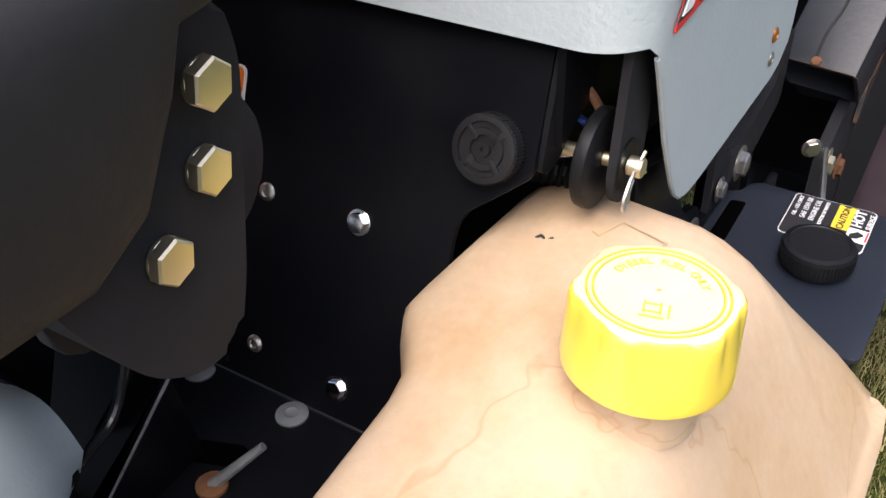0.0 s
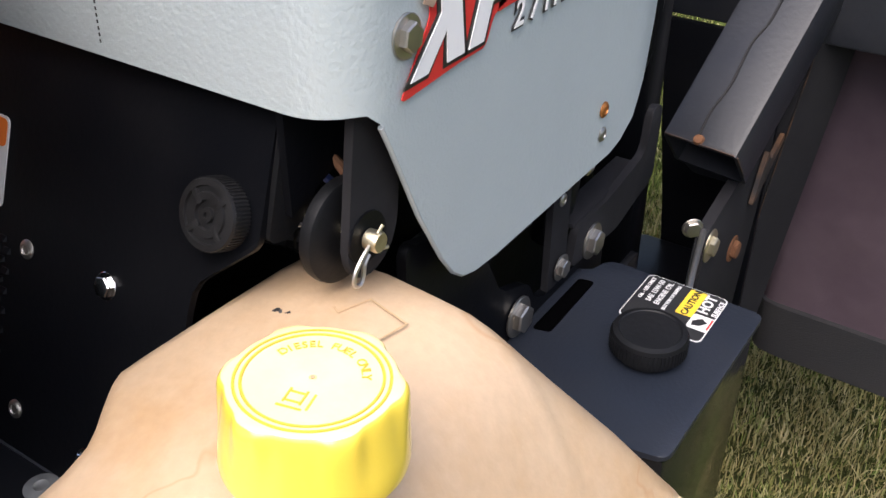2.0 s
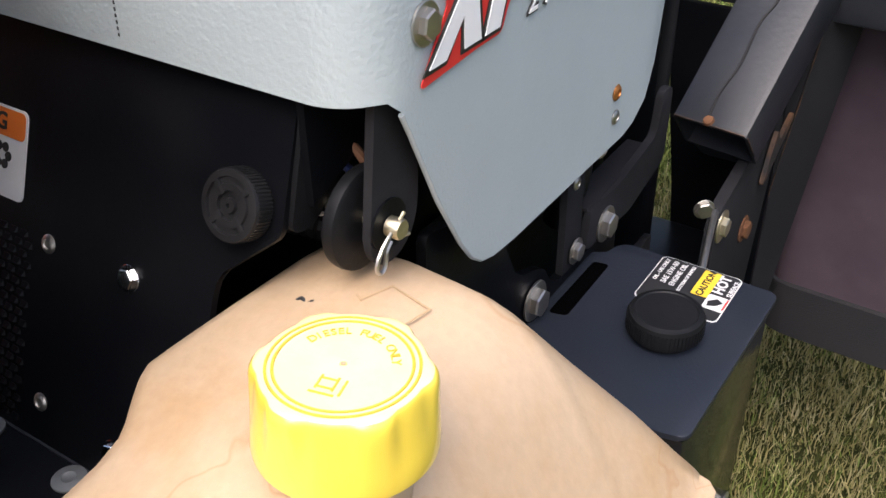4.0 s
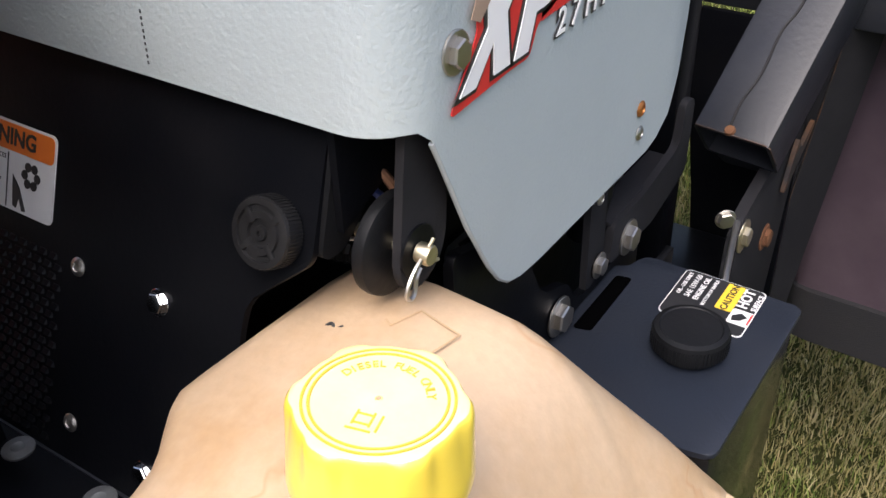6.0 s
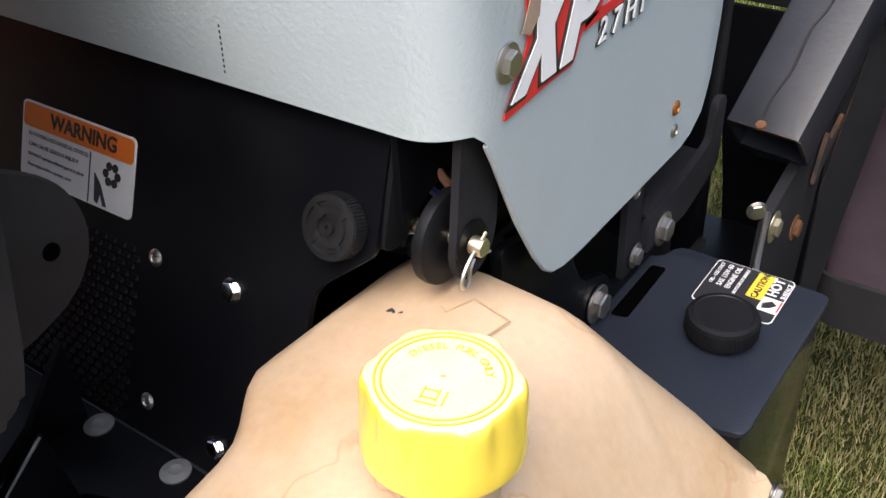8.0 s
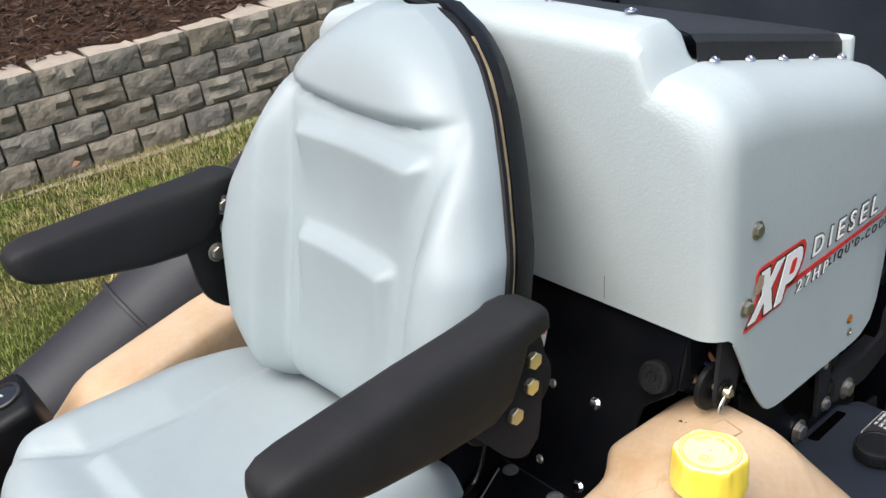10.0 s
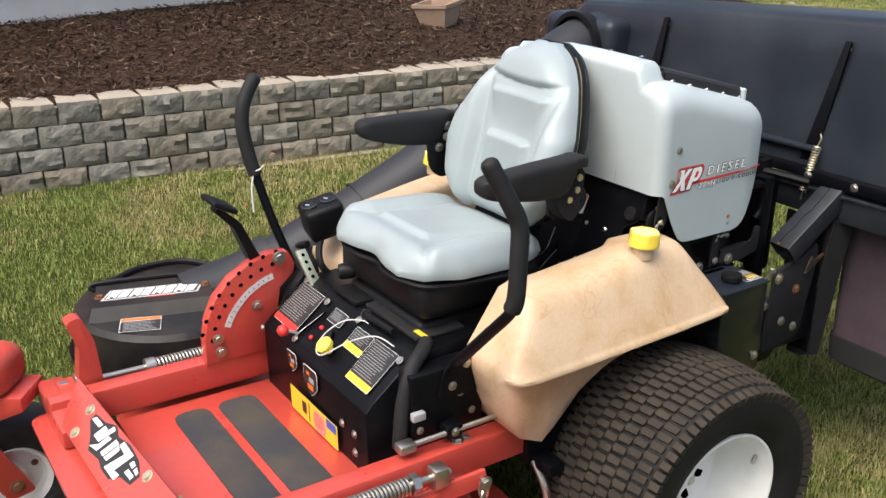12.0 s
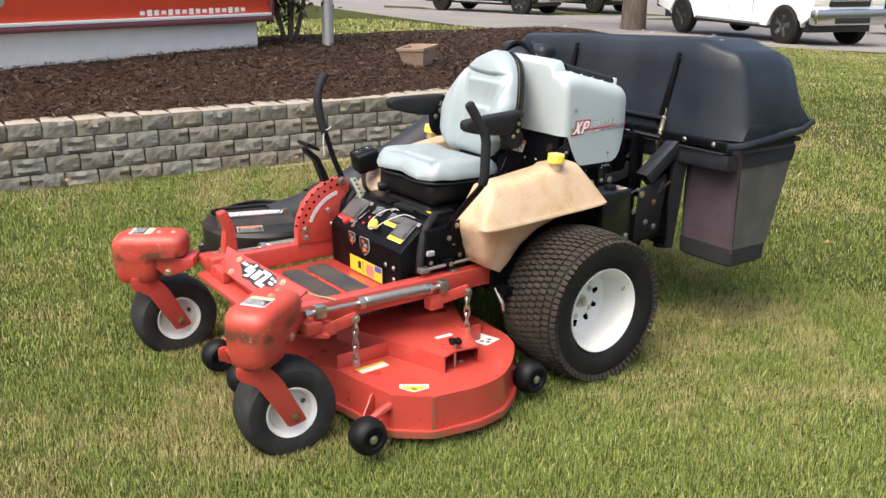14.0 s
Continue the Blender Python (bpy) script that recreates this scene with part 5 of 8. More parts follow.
part("hydraulic_fitting", tube([(0.36, -0.34, 0.41), (0.395, -0.335, 0.36), (0.40, -0.33, 0.33)], 0.009, 10), STEEL, mower)
part("side_strut", tube([(0.29, -0.52, 0.655), (0.30, -0.36, 0.715), (0.27, -0.25, 0.73)], 0.009, 8), STEEL, mower)


part("control_hose", tube([(0.25, -0.42, 0.695), (0.27, -0.36, 0.715), (0.25, -0.28, 0.72)], 0.008, 8), PLASTIC, link)
part("swivel_block", box(0.304, 0.336, -0.555, -0.515, 0.520, 0.548, 0.004), BLACK, link)
part("pivot_plate", prism(round_outline([(-0.56, 0.60), (-0.44, 0.60), (-0.42, 0.655), (-0.47, 0.69), (-0.54, 0.675)], 0.015), 0.006, Matrix.Translation((0.302, 0, 0)) @ YZ, 0.001), BLACK, link)
for p in ((0.3085, -0.525, 0.625), (0.3085, -0.455, 0.625), (0.3085, -0.49, 0.668), (0.337, -0.535, 0.534)):
    bolt(p, (1, 0, 0), link, 0.007)
part("edge_strip", box(-0.285, 0.290, -1.088, -1.066, 0.420, 0.432, 0.004), PLASTIC, pan, "black rubber strip")
part("bent_rod", tube([(0.10, -1.07, 0.44), (0.19, -1.055, 0.447), (0.255, -1.045, 0.446), (0.27, -1.03, 0.437)], 0.004, 8), STEEL, pan)


# drive levers
def drive_lever(pts_arm, pts_grip, label):
    lv = part("drive_lever", tube(pts_arm, 0.0115, 12), BLACK, mower, label)
    part("grip", tube(pts_grip, 0.0175, 14), FOAM, lv, "black foam grip")
    part("grip_end", lathe([(0.0175, 0), (0.0172, 0.006), (0.012, 0.013), (0.004, 0.016)], 14, m=frame_of(pts_grip[-1], Vector(pts_grip[-1]) - Vector(pts_grip[-2]), (1, 0.1, 0))), FOAM, lv)
    return lv


drive_lever([(0.30, -0.520, 0.662), (0.36, -0.545, 0.712), (0.43, -0.532, 0.792), (0.478, -0.518, 0.850), (0.490, -0.514, 0.880)], [(0.484, -0.516, 0.862), (0.491, -0.513, 0.890), (0.488, -0.508, 0.960), (0.480, -0.503, 1.022), (0.470, -0.522, 1.070), (0.452, -0.550, 1.132)], "black drive lever with a foam grip")
lev_r = drive_lever([(-0.325, -0.560, 0.60), (-0.345, -0.577, 0.69), (-0.384, -0.606, 0.80), (-0.418, -0.632, 0.924)], [(-0.416, -0.630, 0.915), (-0.425, -0.638, 0.95), (-0.440, -0.646, 1.02), (-0.449, -0.641, 1.07), (-0.459, -0.622, 1.11), (-0.468, -0.600, 1.138)], "black drive lever with a foam grip and a white tie")
part("cable_tie", tube([(-0.405, -0.640, 0.918), (-0.418, -0.646, 0.920), (-0.395, -0.628, 0.932), (-0.382, -0.622, 0.945)], 0.002, 6), LABEL_W, lev_r)
part("cable_tie", tube([(-0.408, -0.640, 0.916), (-0.402, -0.648, 0.88), (-0.398, -0.648, 0.825)], 0.0022, 6), LABEL_W, lev_r)

# foot lever and height quadrant on the far side
QX = -0.288
arc = [(-0.595, 0.715), (-0.612, 0.748), (-0.66, 0.752), (-0.71, 0.738), (-0.765, 0.705), (-0.805, 0.662), (-0.828, 0.612), (-0.838, 0.560), (-0.838, 0.500), (-0.66, 0.500), (-0.64, 0.66), (-0.60, 0.690)]
quad = part("height_quadrant", prism(arc, 0.006, Matrix.Translation((QX - 0.003, 0, 0)) @ YZ, 0.0015), RED, mower, "red height quadrant with a row of holes and a white scale")
flange = [(y, z) for y, z in arc[1:9]]
part("quadrant_flange", prism(flange + [(y * 0.985 - 0.008, z - 0.016) for y, z in flange[::-1]], 0.028, Matrix.Translation((QX - 0.030, 0, 0)) @ YZ, 0.001), RED, quad)
for i in range(9):
    for k, rr in enumerate((0.236, 0.208)):
        a = radians(97 + 8.5 * i + (4 if k else 0))
        y, z = -0.615 + rr * math.cos(a), 0.520 + rr * math.sin(a)
        m = Matrix.Translation((QX + 0.0035, y, z))
        if i == 0 and k == 0:
            hole = part("pin_hole", lathe([(0.0052, 0.0), (0.0052, 0.0006), (0.002, 0.0006)], 14, m=None), HOLE, quad, m=m)
        else:
            shared("pin_hole", hole, quad, m)
sc = []
for a in np.linspace(103, 158, 10):
    sc.append((-0.615 + 0.186 * math.cos(radians(a)), 0.520 + 0.186 * math.sin(radians(a))))
sc2 = [(-0.615 + 0.170 * math.cos(radians(a)), 0.520 + 0.170 * math.sin(radians(a))) for a in np.linspace(158, 103, 10)]
strip = part("height_scale", prism(sc + sc2, 0.0008, Matrix.Translation((QX + 0.0036, 0, 0)) @ YZ), LABEL_W, quad, "white curved scale strip")
for a in np.linspace(107, 154, 11):
    bars([(0, 0, 0.0016, 0.006)], LABEL_K, strip, Matrix.Translation((QX + 0.0046, -0.615 + 0.178 * math.cos(radians(a)), 0.520 + 0.178 * math.sin(radians(a)))) @ YZ @ pose(0, 0, 0, 0, 0, a - 90), "scale_mark")
bolt((QX + 0.012, -0.640, 0.740), (1, 0, 0), quad, 0.012)
for y, z in ((-0.80, 0.525), (-0.805, 0.560), (-0.70, 0.625)):
    bolt((QX + 0.0035, y, z), (1, 0, 0), quad, 0.010)
part("quadrant_arm", tube([(QX - 0.015, -0.63, 0.50), (QX - 0.005, -0.60, 0.62), (QX - 0.005, -0.56, 0.68)], 0.026, 10), BLACK, quad)
ped = part("foot_pedal", prism(round_outline([(-0.665, 0.70), (-0.715, 0.745), (-0.755, 0.845), (-0.800, 0.893), (-0.790, 0.905), (-0.738, 0.858), (-0.695, 0.765), (-0.640, 0.72)], 0.01), 0.036, Matrix.Translation((-0.335, 0.015, -0.018)) @ YZ, 0.003), PLASTIC, mower, "black flat foot pedal lever")
part("pedal_pad", box(-0.045, 0.045, -0.032, 0.032, -0.007, 0.007, 0.006, m=pose(-0.290, -0.775, 0.897, -28, 0, 0)), PLASTIC, ped)
hs = part("hole_strip", box(-0.004, 0.004, -0.014, 0.014, 0.0, 0.105, 0.001, m=pose(-0.222, -0.567, 0.664, 0, -42, 8)), LABEL_STRIP, mower, "pale green zinc strip with holes")
for i in range(4):
    part("strip_hole", lathe([(0.005, 0), (0.005, 0.0005), (0.001, 0.0005)], 10, m=pose(-0.222, -0.567, 0.664, 0, -42, 8) @ Matrix.Translation((0.0042, 0, 0.03 + 0.02 * i))), HOLE, hs)

# gauge pod and its hose
pod = part("gauge_pod", box(-0.045, 0.045, -0.050, 0.050, -0.048, 0.038, 0.012, 3, m=pose(-0.340, -0.487, 0.803, 14, 6, -8)), PLASTIC, mower, "black plastic gauge pod with two round dials")
for dy in (-0.026, 0.024):
    dm = pose(-0.340, -0.487, 0.803, 14, 6, -8) @ Matrix.Translation((0, dy, 0.038)) @ pose(0, 0, 0, 0, -90, 0)
    part("dial_bezel", lathe([(0.021, 0), (0.021, 0.004), (0.018, 0.005), (0.017, 0.002)], 24, m=dm), LABEL_K, pod)
    part("dial_glass", lathe([(0.017, 0.001), (0.017, 0.0025), (0.004, 0.0028)], 24, m=dm), GLASSDARK, pod)
    part("needle", box(-0.0008, 0.0008, -0.001, 0.001, 0, 0.012, 0, m=dm @ Matrix.Translation((0.003, 0, 0)) @ pose(0, 0, 0, 40, 0, 0)), LABEL_W, pod)
part("pod_hose", tube([(-0.330, -0.49, 0.765), (-0.30, -0.52, 0.735), (-0.27, -0.53, 0.70), (-0.26, -0.50, 0.66)], 0.009, 10), PLASTIC, pod)


# armrests
def armrest(xc, lift):
    rings = []
    table = ((-0.167, 1.038, 1.052, 0.030), (-0.171, 1.033, 1.058, 0.044), (-0.184, 1.033, 1.062, 0.051), (-0.200, 1.031, 1.062, 0.053), (-0.207, 1.010, 1.061, 0.053), (-0.221, 0.984, 1.060, 0.054), (-0.24, 0.973, 1.058, 0.054), (-0.30, 0.973, 1.053, 0.054), (-0.36, 0.979, 1.046, 0.054), (-0.41, 0.988, 1.040, 0.053), (-0.427, 0.993, 1.037, 0.049), (-0.438, 1.001, 1.032, 0.040), (-0.443, 1.009, 1.024, 0.026))
    for y, z0, z1, w in table:
        up = lift * (-0.167 - y) / 0.29
        z0, z1 = z0 + up, z1 + up
        ring = []
        for k in range(28):
            a = 2 * math.pi * k / 28
            c, s = math.cos(a), math.sin(a)
            ring.append((xc + w / 2 * math.copysign(abs(c) ** 0.55, c), y, (z0 + z1) / 2 + (z1 - z0) / 2 * math.copysign(abs(s) ** 0.5, s)))
        rings.append(ring)
    return part("armrest", loft(rings), FOAM, mower, "black padded armrest beside the seat", sharp=55)


arm_l = armrest(0.267, 0.010)
arm_r = armrest(-0.230, 0.030)
brk = part("arm_bracket", prism(round_outline([(-0.225, 0.992), (-0.150, 0.985), (-0.120, 0.965), (-0.114, 0.940), (-0.124, 0.916), (-0.160, 0.903), (-0.225, 0.91)], 0.02), 0.008, Matrix.Translation((0.222, 0, 0)) @ YZ, 0.0015), BRACKET, arm_l, "dark steel arm bracket with a rounded lobe and a hole")
part("bracket_foot", prism(round_outline([(-0.250, 1.028), (-0.172, 1.036), (-0.166, 1.010), (-0.179, 0.938), (-0.186, 0.917), (-0.204, 0.916), (-0.222, 0.928), (-0.236, 0.950), (-0.250, 0.98)], [0.01, 0.012, 0.01, 0.02, 0.008, 0.015, 0.02, 0.02, 0.02]), 0.040, Matrix.Translation((0.236, 0, 0)) @ YZ, 0.004, 3), BRACKET, arm_l)
for y, z in ((-0.1885, 1.014), (-0.1885, 0.985), (-0.209, 0.966)):
    bolt((0.2825 if z > 1.0 else (0.2765 if y > -0.2 else 0.2765), y, z), (1, 0, 0), arm_l, 0.0078, BRASS, washer=0.9)
part("bracket_hole", lathe([(0.004, 0), (0.004, 0.0005), (0.001, 0.0005)], 12, m=Matrix.Translation((0.2301, -0.134, 0.939))), HOLE, brk)
part("arm_bracket", prism(round_outline([(-0.26, 1.04), (-0.175, 1.035), (-0.16, 0.92), (-0.21, 0.89), (-0.25, 0.92)], 0.025), 0.008, Matrix.Translation((-0.214, 0, 0)) @ YZ, 0.002), PLASTIC, arm_r)
for y, z in ((-0.200, 1.028), (-0.200, 1.000), (-0.222, 0.975)):
    bolt((-0.206, y, z), (1, 0, 0), arm_r, 0.008, STEEL)
# black shell behind the seat back
rings = []
for sgn in (0.0, 0.010, 0.030):
    ring = []
    for v in np.linspace(0.02, 1.0, 48):
        hw = soft_interp(v, SEAT_V, SEAT_W, 0.02) * 0.995
        ring.append((hw - (0.01 if sgn == 0.030 else 0), -0.205 + 0.105 * v + 0.02 * v * v + 0.036 + sgn - 0.042 * (hw / 0.22) ** 2, 0.866 + 0.387 * v - (0.008 if sgn == 0.030 else 0)))
    rings.append([(x + 0.006, y, z) for x, y, z in ring] + [(-x * 0.90 + 0.006, y, z) for x, y, z in ring[::-1]])
part("seat_shell", loft(rings), PLASTIC, seat, "black plastic seat shell")
part("seat_trim", tube([(x, y - 0.010, z) for x, y, z in rings[0][::2]], 0.004, 6), PLASTIC, seat)
part("seat_foam", tube([(x * 0.985, y - 0.004, z) for x, y, z in rings[0][14:47:3]], 0.0032, 6), FOAMTAN, seat, "tan foam edge showing beside the shell")
part("seat_hinge", tube([(0.15, -0.30, 0.76), (0.17, -0.25, 0.79), (0.18, -0.21, 0.82)], 0.008, 8), PLASTIC, mower)
part("seat_base_bracket", prism([(-0.30, 0.70), (-0.20, 0.70), (-0.13, 0.86), (-0.16, 0.86), (-0.22, 0.75), (-0.30, 0.745)], 0.01, Matrix.Translation((0.095, 0, 0)) @ YZ, 0.002), BLACK, mower)
part("seat_trim_lower", tube([(-0.20, -0.40, 0.800), (-0.18, -0.495, 0.803), (-0.12, -0.543, 0.805), (-0.05, -0.548, 0.804), (0.012, -0.530, 0.802), (0.075, -0.548, 0.804), (0.145, -0.543, 0.805), (0.205, -0.495, 0.803), (0.225, -0.30, 0.798)], 0.006, 8), PLASTIC, cushion)
part("seat_adjuster", lathe([(0.016, -0.02), (0.019, -0.014), (0.019, 0.014), (0.014, 0.02)], 16, m=pose(-0.125, -0.535, 0.735, 0, 0, 70)), PLASTIC, mower)

# fuel caps
def fuel_cap(x, y, z, parent):
    n = 120

    def ring(r0, flute, z_):
        out = []
        for i in range(n):
            a = 2 * math.pi * i / n
            f = ease((0.5 - 0.5 * math.cos(6 * a)) * 1.5)
            flute_r = r0 - 0.68 * flute * f
            out.append((flute_r * math.cos(a), flute_r * math.sin(a), z_))
        return out

    table = ((0.0310, 0.0, -0.004), (0.0338, 0.0, -0.0030), (0.0341, 0.0, 0.0), (0.0337, 0.0006, 0.006), (0.0334, 0.0020, 0.013), (0.0332, 0.0030, 0.0195), (0.0330, 0.0037, 0.0245), (0.0325, 0.0038, 0.0272), (0.0312, 0.0030, 0.0289), (0.0292, 0.0014, 0.0294), (0.0270, 0.0, 0.0294), (0.0267, 0.0, 0.0287), (0.0261, 0.0, 0.0287), (0.0258, 0.0, 0.0294), (0.0246, 0.0, 0.0294), (0.0243, 0.0, 0.0287), (0.0237, 0.0, 0.0287), (0.0234, 0.0, 0.0293), (0.010, 0.0, 0.0296), (0.0014, 0.0, 0.0296), (0.0008, 0.0, 0.0288))
    place = pose(x, y, z, -2, 2, 27)
    bm = loft([ring(*row) for row in table])
    bm.transform(place)
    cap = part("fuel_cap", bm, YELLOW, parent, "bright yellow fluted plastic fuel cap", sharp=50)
    # top faces get the paler yellow: sky sheen put into the colour
    cap.data.materials.append(YELLOW_SKYLIT)
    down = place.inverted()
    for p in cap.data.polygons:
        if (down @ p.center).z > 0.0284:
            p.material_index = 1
    top = place @ pose(0, 0, 0.0296, 0, 0, -12)
    for r0 in (0.0264, 0.0240):
        part("moulded_ring", lathe([(r0 - 0.0004, -0.0012), (r0 - 0.0004, 0.0001), (r0 + 0.0004, 0.0001), (r0 + 0.0004, -0.0012)], 64, m=top @ pose(0, 0, 0, 0, -90, 0), closed=True), EMBOSS, cap)
    return cap, top


cap, top = fuel_cap(0.380, -0.080, 0.8735, tank_l)
part("filler_neck", lathe([(0.023, -0.02), (0.023, 0.006), (0.021, 0.010)], 28, m=Matrix.Translation((0.380, -0.080, 0.862)) @ pose(0, 0, 0, 0, -90, 0)), TANK, tank_l)
for i, ch in enumerate("DIESEL FUEL ONLY"):
    if ch != " ":
        a = radians(150 - i * 8.6)
        words(ch, 0.0050, EMBOSS, cap, top @ Matrix.Translation((0.0178 * math.cos(a), 0.0178 * math.sin(a), 0)) @ pose(0, 0, 0, 0, 0, math.degrees(a) - 90), "letter", 0.0003)
bars([(-0.001, -0.009, 0.006, 0.0008), (-0.001, -0.0135, 0.006, 0.0008), (-0.004, -0.011, 0.0008, 0.007), (0.002, -0.011, 0.0008, 0.007), (-0.001, -0.0165, 0.009, 0.0008), (0.005, -0.012, 0.0008, 0.008)], EMBOSS, cap, top, "pump_pictogram", 0.0003)
part("vent_dot", lathe([(0.0009, 0), (0.0009, 0.0003), (0.0002, 0.0003)], 10, m=top @ pose(0, 0, 0, 0, -90, 0)), STAIN, cap)
fuel_cap(-0.402, -0.105, 0.872, tank_r)
part("filler_neck", lathe([(0.023, -0.02), (0.023, 0.006), (0.021, 0.010)], 28, m=Matrix.Translation((-0.402, -0.105, 0.862)) @ pose(0, 0, 0, 0, -90, 0)), TANK, tank_r)
part("dead_insect", tube([(0.2995, -0.0155, 0.8560), (0.3020, -0.0140, 0.8575), (0.3045, -0.0150, 0.8562), (0.3075, -0.0125, 0.8572)], 0.0009, 6), LABEL_K, tank_l)
for pts in (((0.332, 0.014, 0.8588), (0.356, 0.0085, 0.8588)), ((0.356, 0.0085, 0.8588), (0.352, -0.009, 0.8588)), ((0.332, 0.014, 0.8588), (0.326, -0.002, 0.8588)), ((0.326, -0.002, 0.8588), (0.322, 0.000, 0.8590))):
    part("moulded_line", tube([(px, py, pz - 0.0003) for px, py, pz in pts], 0.0005, 6, soft=False), STAIN, tank_l)

# hood fittings
HS = 0.3385
NX = (1, 0, 0)
bolt((HS, 0.050, 1.052), NX, hood, 0.0062)
bolt((HS, 0.036, 0.977), NX, hood, 0.0066)
rivet((HS, 0.238, 0.866), NX, hood, 0.0052, COPPER)
rivet((HS, 0.239, 0.849), NX, hood, 0.0048, STEEL)


def grown(points, g):
    """The outline (counter-clockwise) moved outwards by g, corners cut where they are sharp."""
    out = []
    k = len(points)
    for i in range(k):
        p, a, b = Vector(points[i]), Vector(points[i - 1]), Vector(points[(i + 1) % k])
        u, v = (p - a).normalized(), (b - p).normalized()
        n1, n2 = Vector((u.y, -u.x)), Vector((v.y, -v.x))
        m = n1 + n2
        m = m * (min(1.9, 2.0 / max(m.length_squared, 0.3)) if m.length > 0.2 else 1.0)
        out.append((p.x + m.x * g, p.y + m.y * g))
    return out


# emblem on the flat side: slanted letters over a red border, a red stripe, two lines of words
LOGO = frame_of((HS + 0.0004, 0.036, 0.957), (0, 1, 0), (0, 0, 1))
SLANT = Matrix(((1, 0.36, 0, 0), (0, 0.86, 0, 0), (0, 0, 1, 0), (0, 0, 0, 1)))
LETTER_X = [(0.000, 0.000), (0.0125, 0.000), (0.0205, 0.0175), (0.0270, 0.000), (0.0405, 0.000), (0.0275, 0.0290), (0.0395, 0.0560), (0.0265, 0.0560), (0.0205, 0.0410), (0.0150, 0.0560), (0.0015, 0.0560), (0.0130, 0.0270)]
LETTER_P = [(0.0440, 0.000), (0.0565, 0.000), (0.0565, 0.0190)] + [(0.0650 + 0.0120 * math.cos(radians(a)), 0.0375 + 0.0185 * math.sin(radians(a))) for a in range(-90, 91, 18)] + [(0.0440, 0.0560)]
BORDER = [(-0.0035, -0.0080), (0.0420, -0.0045), (0.0610, -0.0045), (0.0625, 0.0110), (0.0790, 0.0170), (0.0835, 0.0330), (0.0815, 0.0520), (0.0730, 0.0620), (-0.0020, 0.0620), (-0.0065, 0.0565), (0.0060, 0.0270)]
logo = part("emblem", prism(round_outline(BORDER, 0.004), 0.0006, LOGO @ SLANT), LABEL_R, hood, "red, white and black emblem and lettering")
stripe = [(0.070 + 0.240 * k / 12, 0.0095 + 0.0065 * k / 12) for k in range(13)]
part("emblem_stripe", prism(stripe + [(x, z + 0.0060 - 0.0028 * (x - 0.070) / 0.240) for x, z in stripe[::-1]], 0.0006, LOGO), LABEL_R, logo)
for letter in (LETTER_X, LETTER_P):
    part("emblem_shape", prism(grown(letter, 0.0024), 0.0005, LOGO @ SLANT @ Matrix.Translation((0, 0, 0.0006))), LABEL_K, logo)
    part("emblem_shape", prism(letter, 0.0005, LOGO @ SLANT @ Matrix.Translation((0, 0, 0.0011))), EMBLEM_W, logo)
part("emblem_shape", prism(rounded(0.0085, 0.0165, 0.003), 0.0004, LOGO @ SLANT @ Matrix.Translation((0.0615, 0.0375, 0.0016))), LABEL_R, logo)
part("torn_patch", prism([(-0.004, 0.036), (0.004, 0.032), (0.009, 0.040), (0.006, 0.052), (-0.003, 0.055)], 0.0004, LOGO @ SLANT @ Matrix.Translation((0, 0, 0.0016))), POT, logo)
LINE = LOGO @ Matrix(((1, 0, 0, 0), (0.027, 1, 0, 0), (0, 0, 1, 0), (0, 0, 0, 1)))
for bold, mat, z in ((0.0017, LABEL_K, 0.0001), (0.0002, EMBLEM_W, 0.0007)):
    words("D I E S E L", 0.0290, mat, logo, LINE @ Matrix.Translation((0.1735, 0.0295, z)), "lettering", 0.0005, 0.22, bold, apart=True)
words("L I Q U ' D - C O O L E D", 0.0132, LABEL_K, logo, LINE @ Matrix.Translation((0.218, -0.0010, 0.0003)), "lettering", 0.0004, 0.2, 0.0002)
for bold, mat, z in ((0.0012, LABEL_K, 0.0001), (0.0001, EMBLEM_W, 0.0006)):
    words("2 7 H P", 0.0185, mat, logo, LINE @ Matrix.Translation((0.113, -0.0005, z)), "lettering", 0.0004, 0.25, bold, apart=True)
# lay the emblem on the side, which turns in towards the rear
bpy.context.view_layer.update()
for ob in (logo, *logo.children):
    w = ob.matrix_basis.copy()
    for v in ob.data.vertices:
        p = w @ v.co
        v.co = Vector((p.x + hood_side(p.y) - 0.338, p.y, p.z))
    ob.matrix_basis = Matrix.Identity(4)
for i in range(9):
    part("scratch", box(-0.0004, 0.0004, -0.0002, 0.0002, 0, 0.0016, 0, m=Matrix.Translation((0.2015 + 0.0002 * i, HOOD_Y0 - 0.0002, 0.9575 + 0.0030 * i))), LABEL_K, hood)

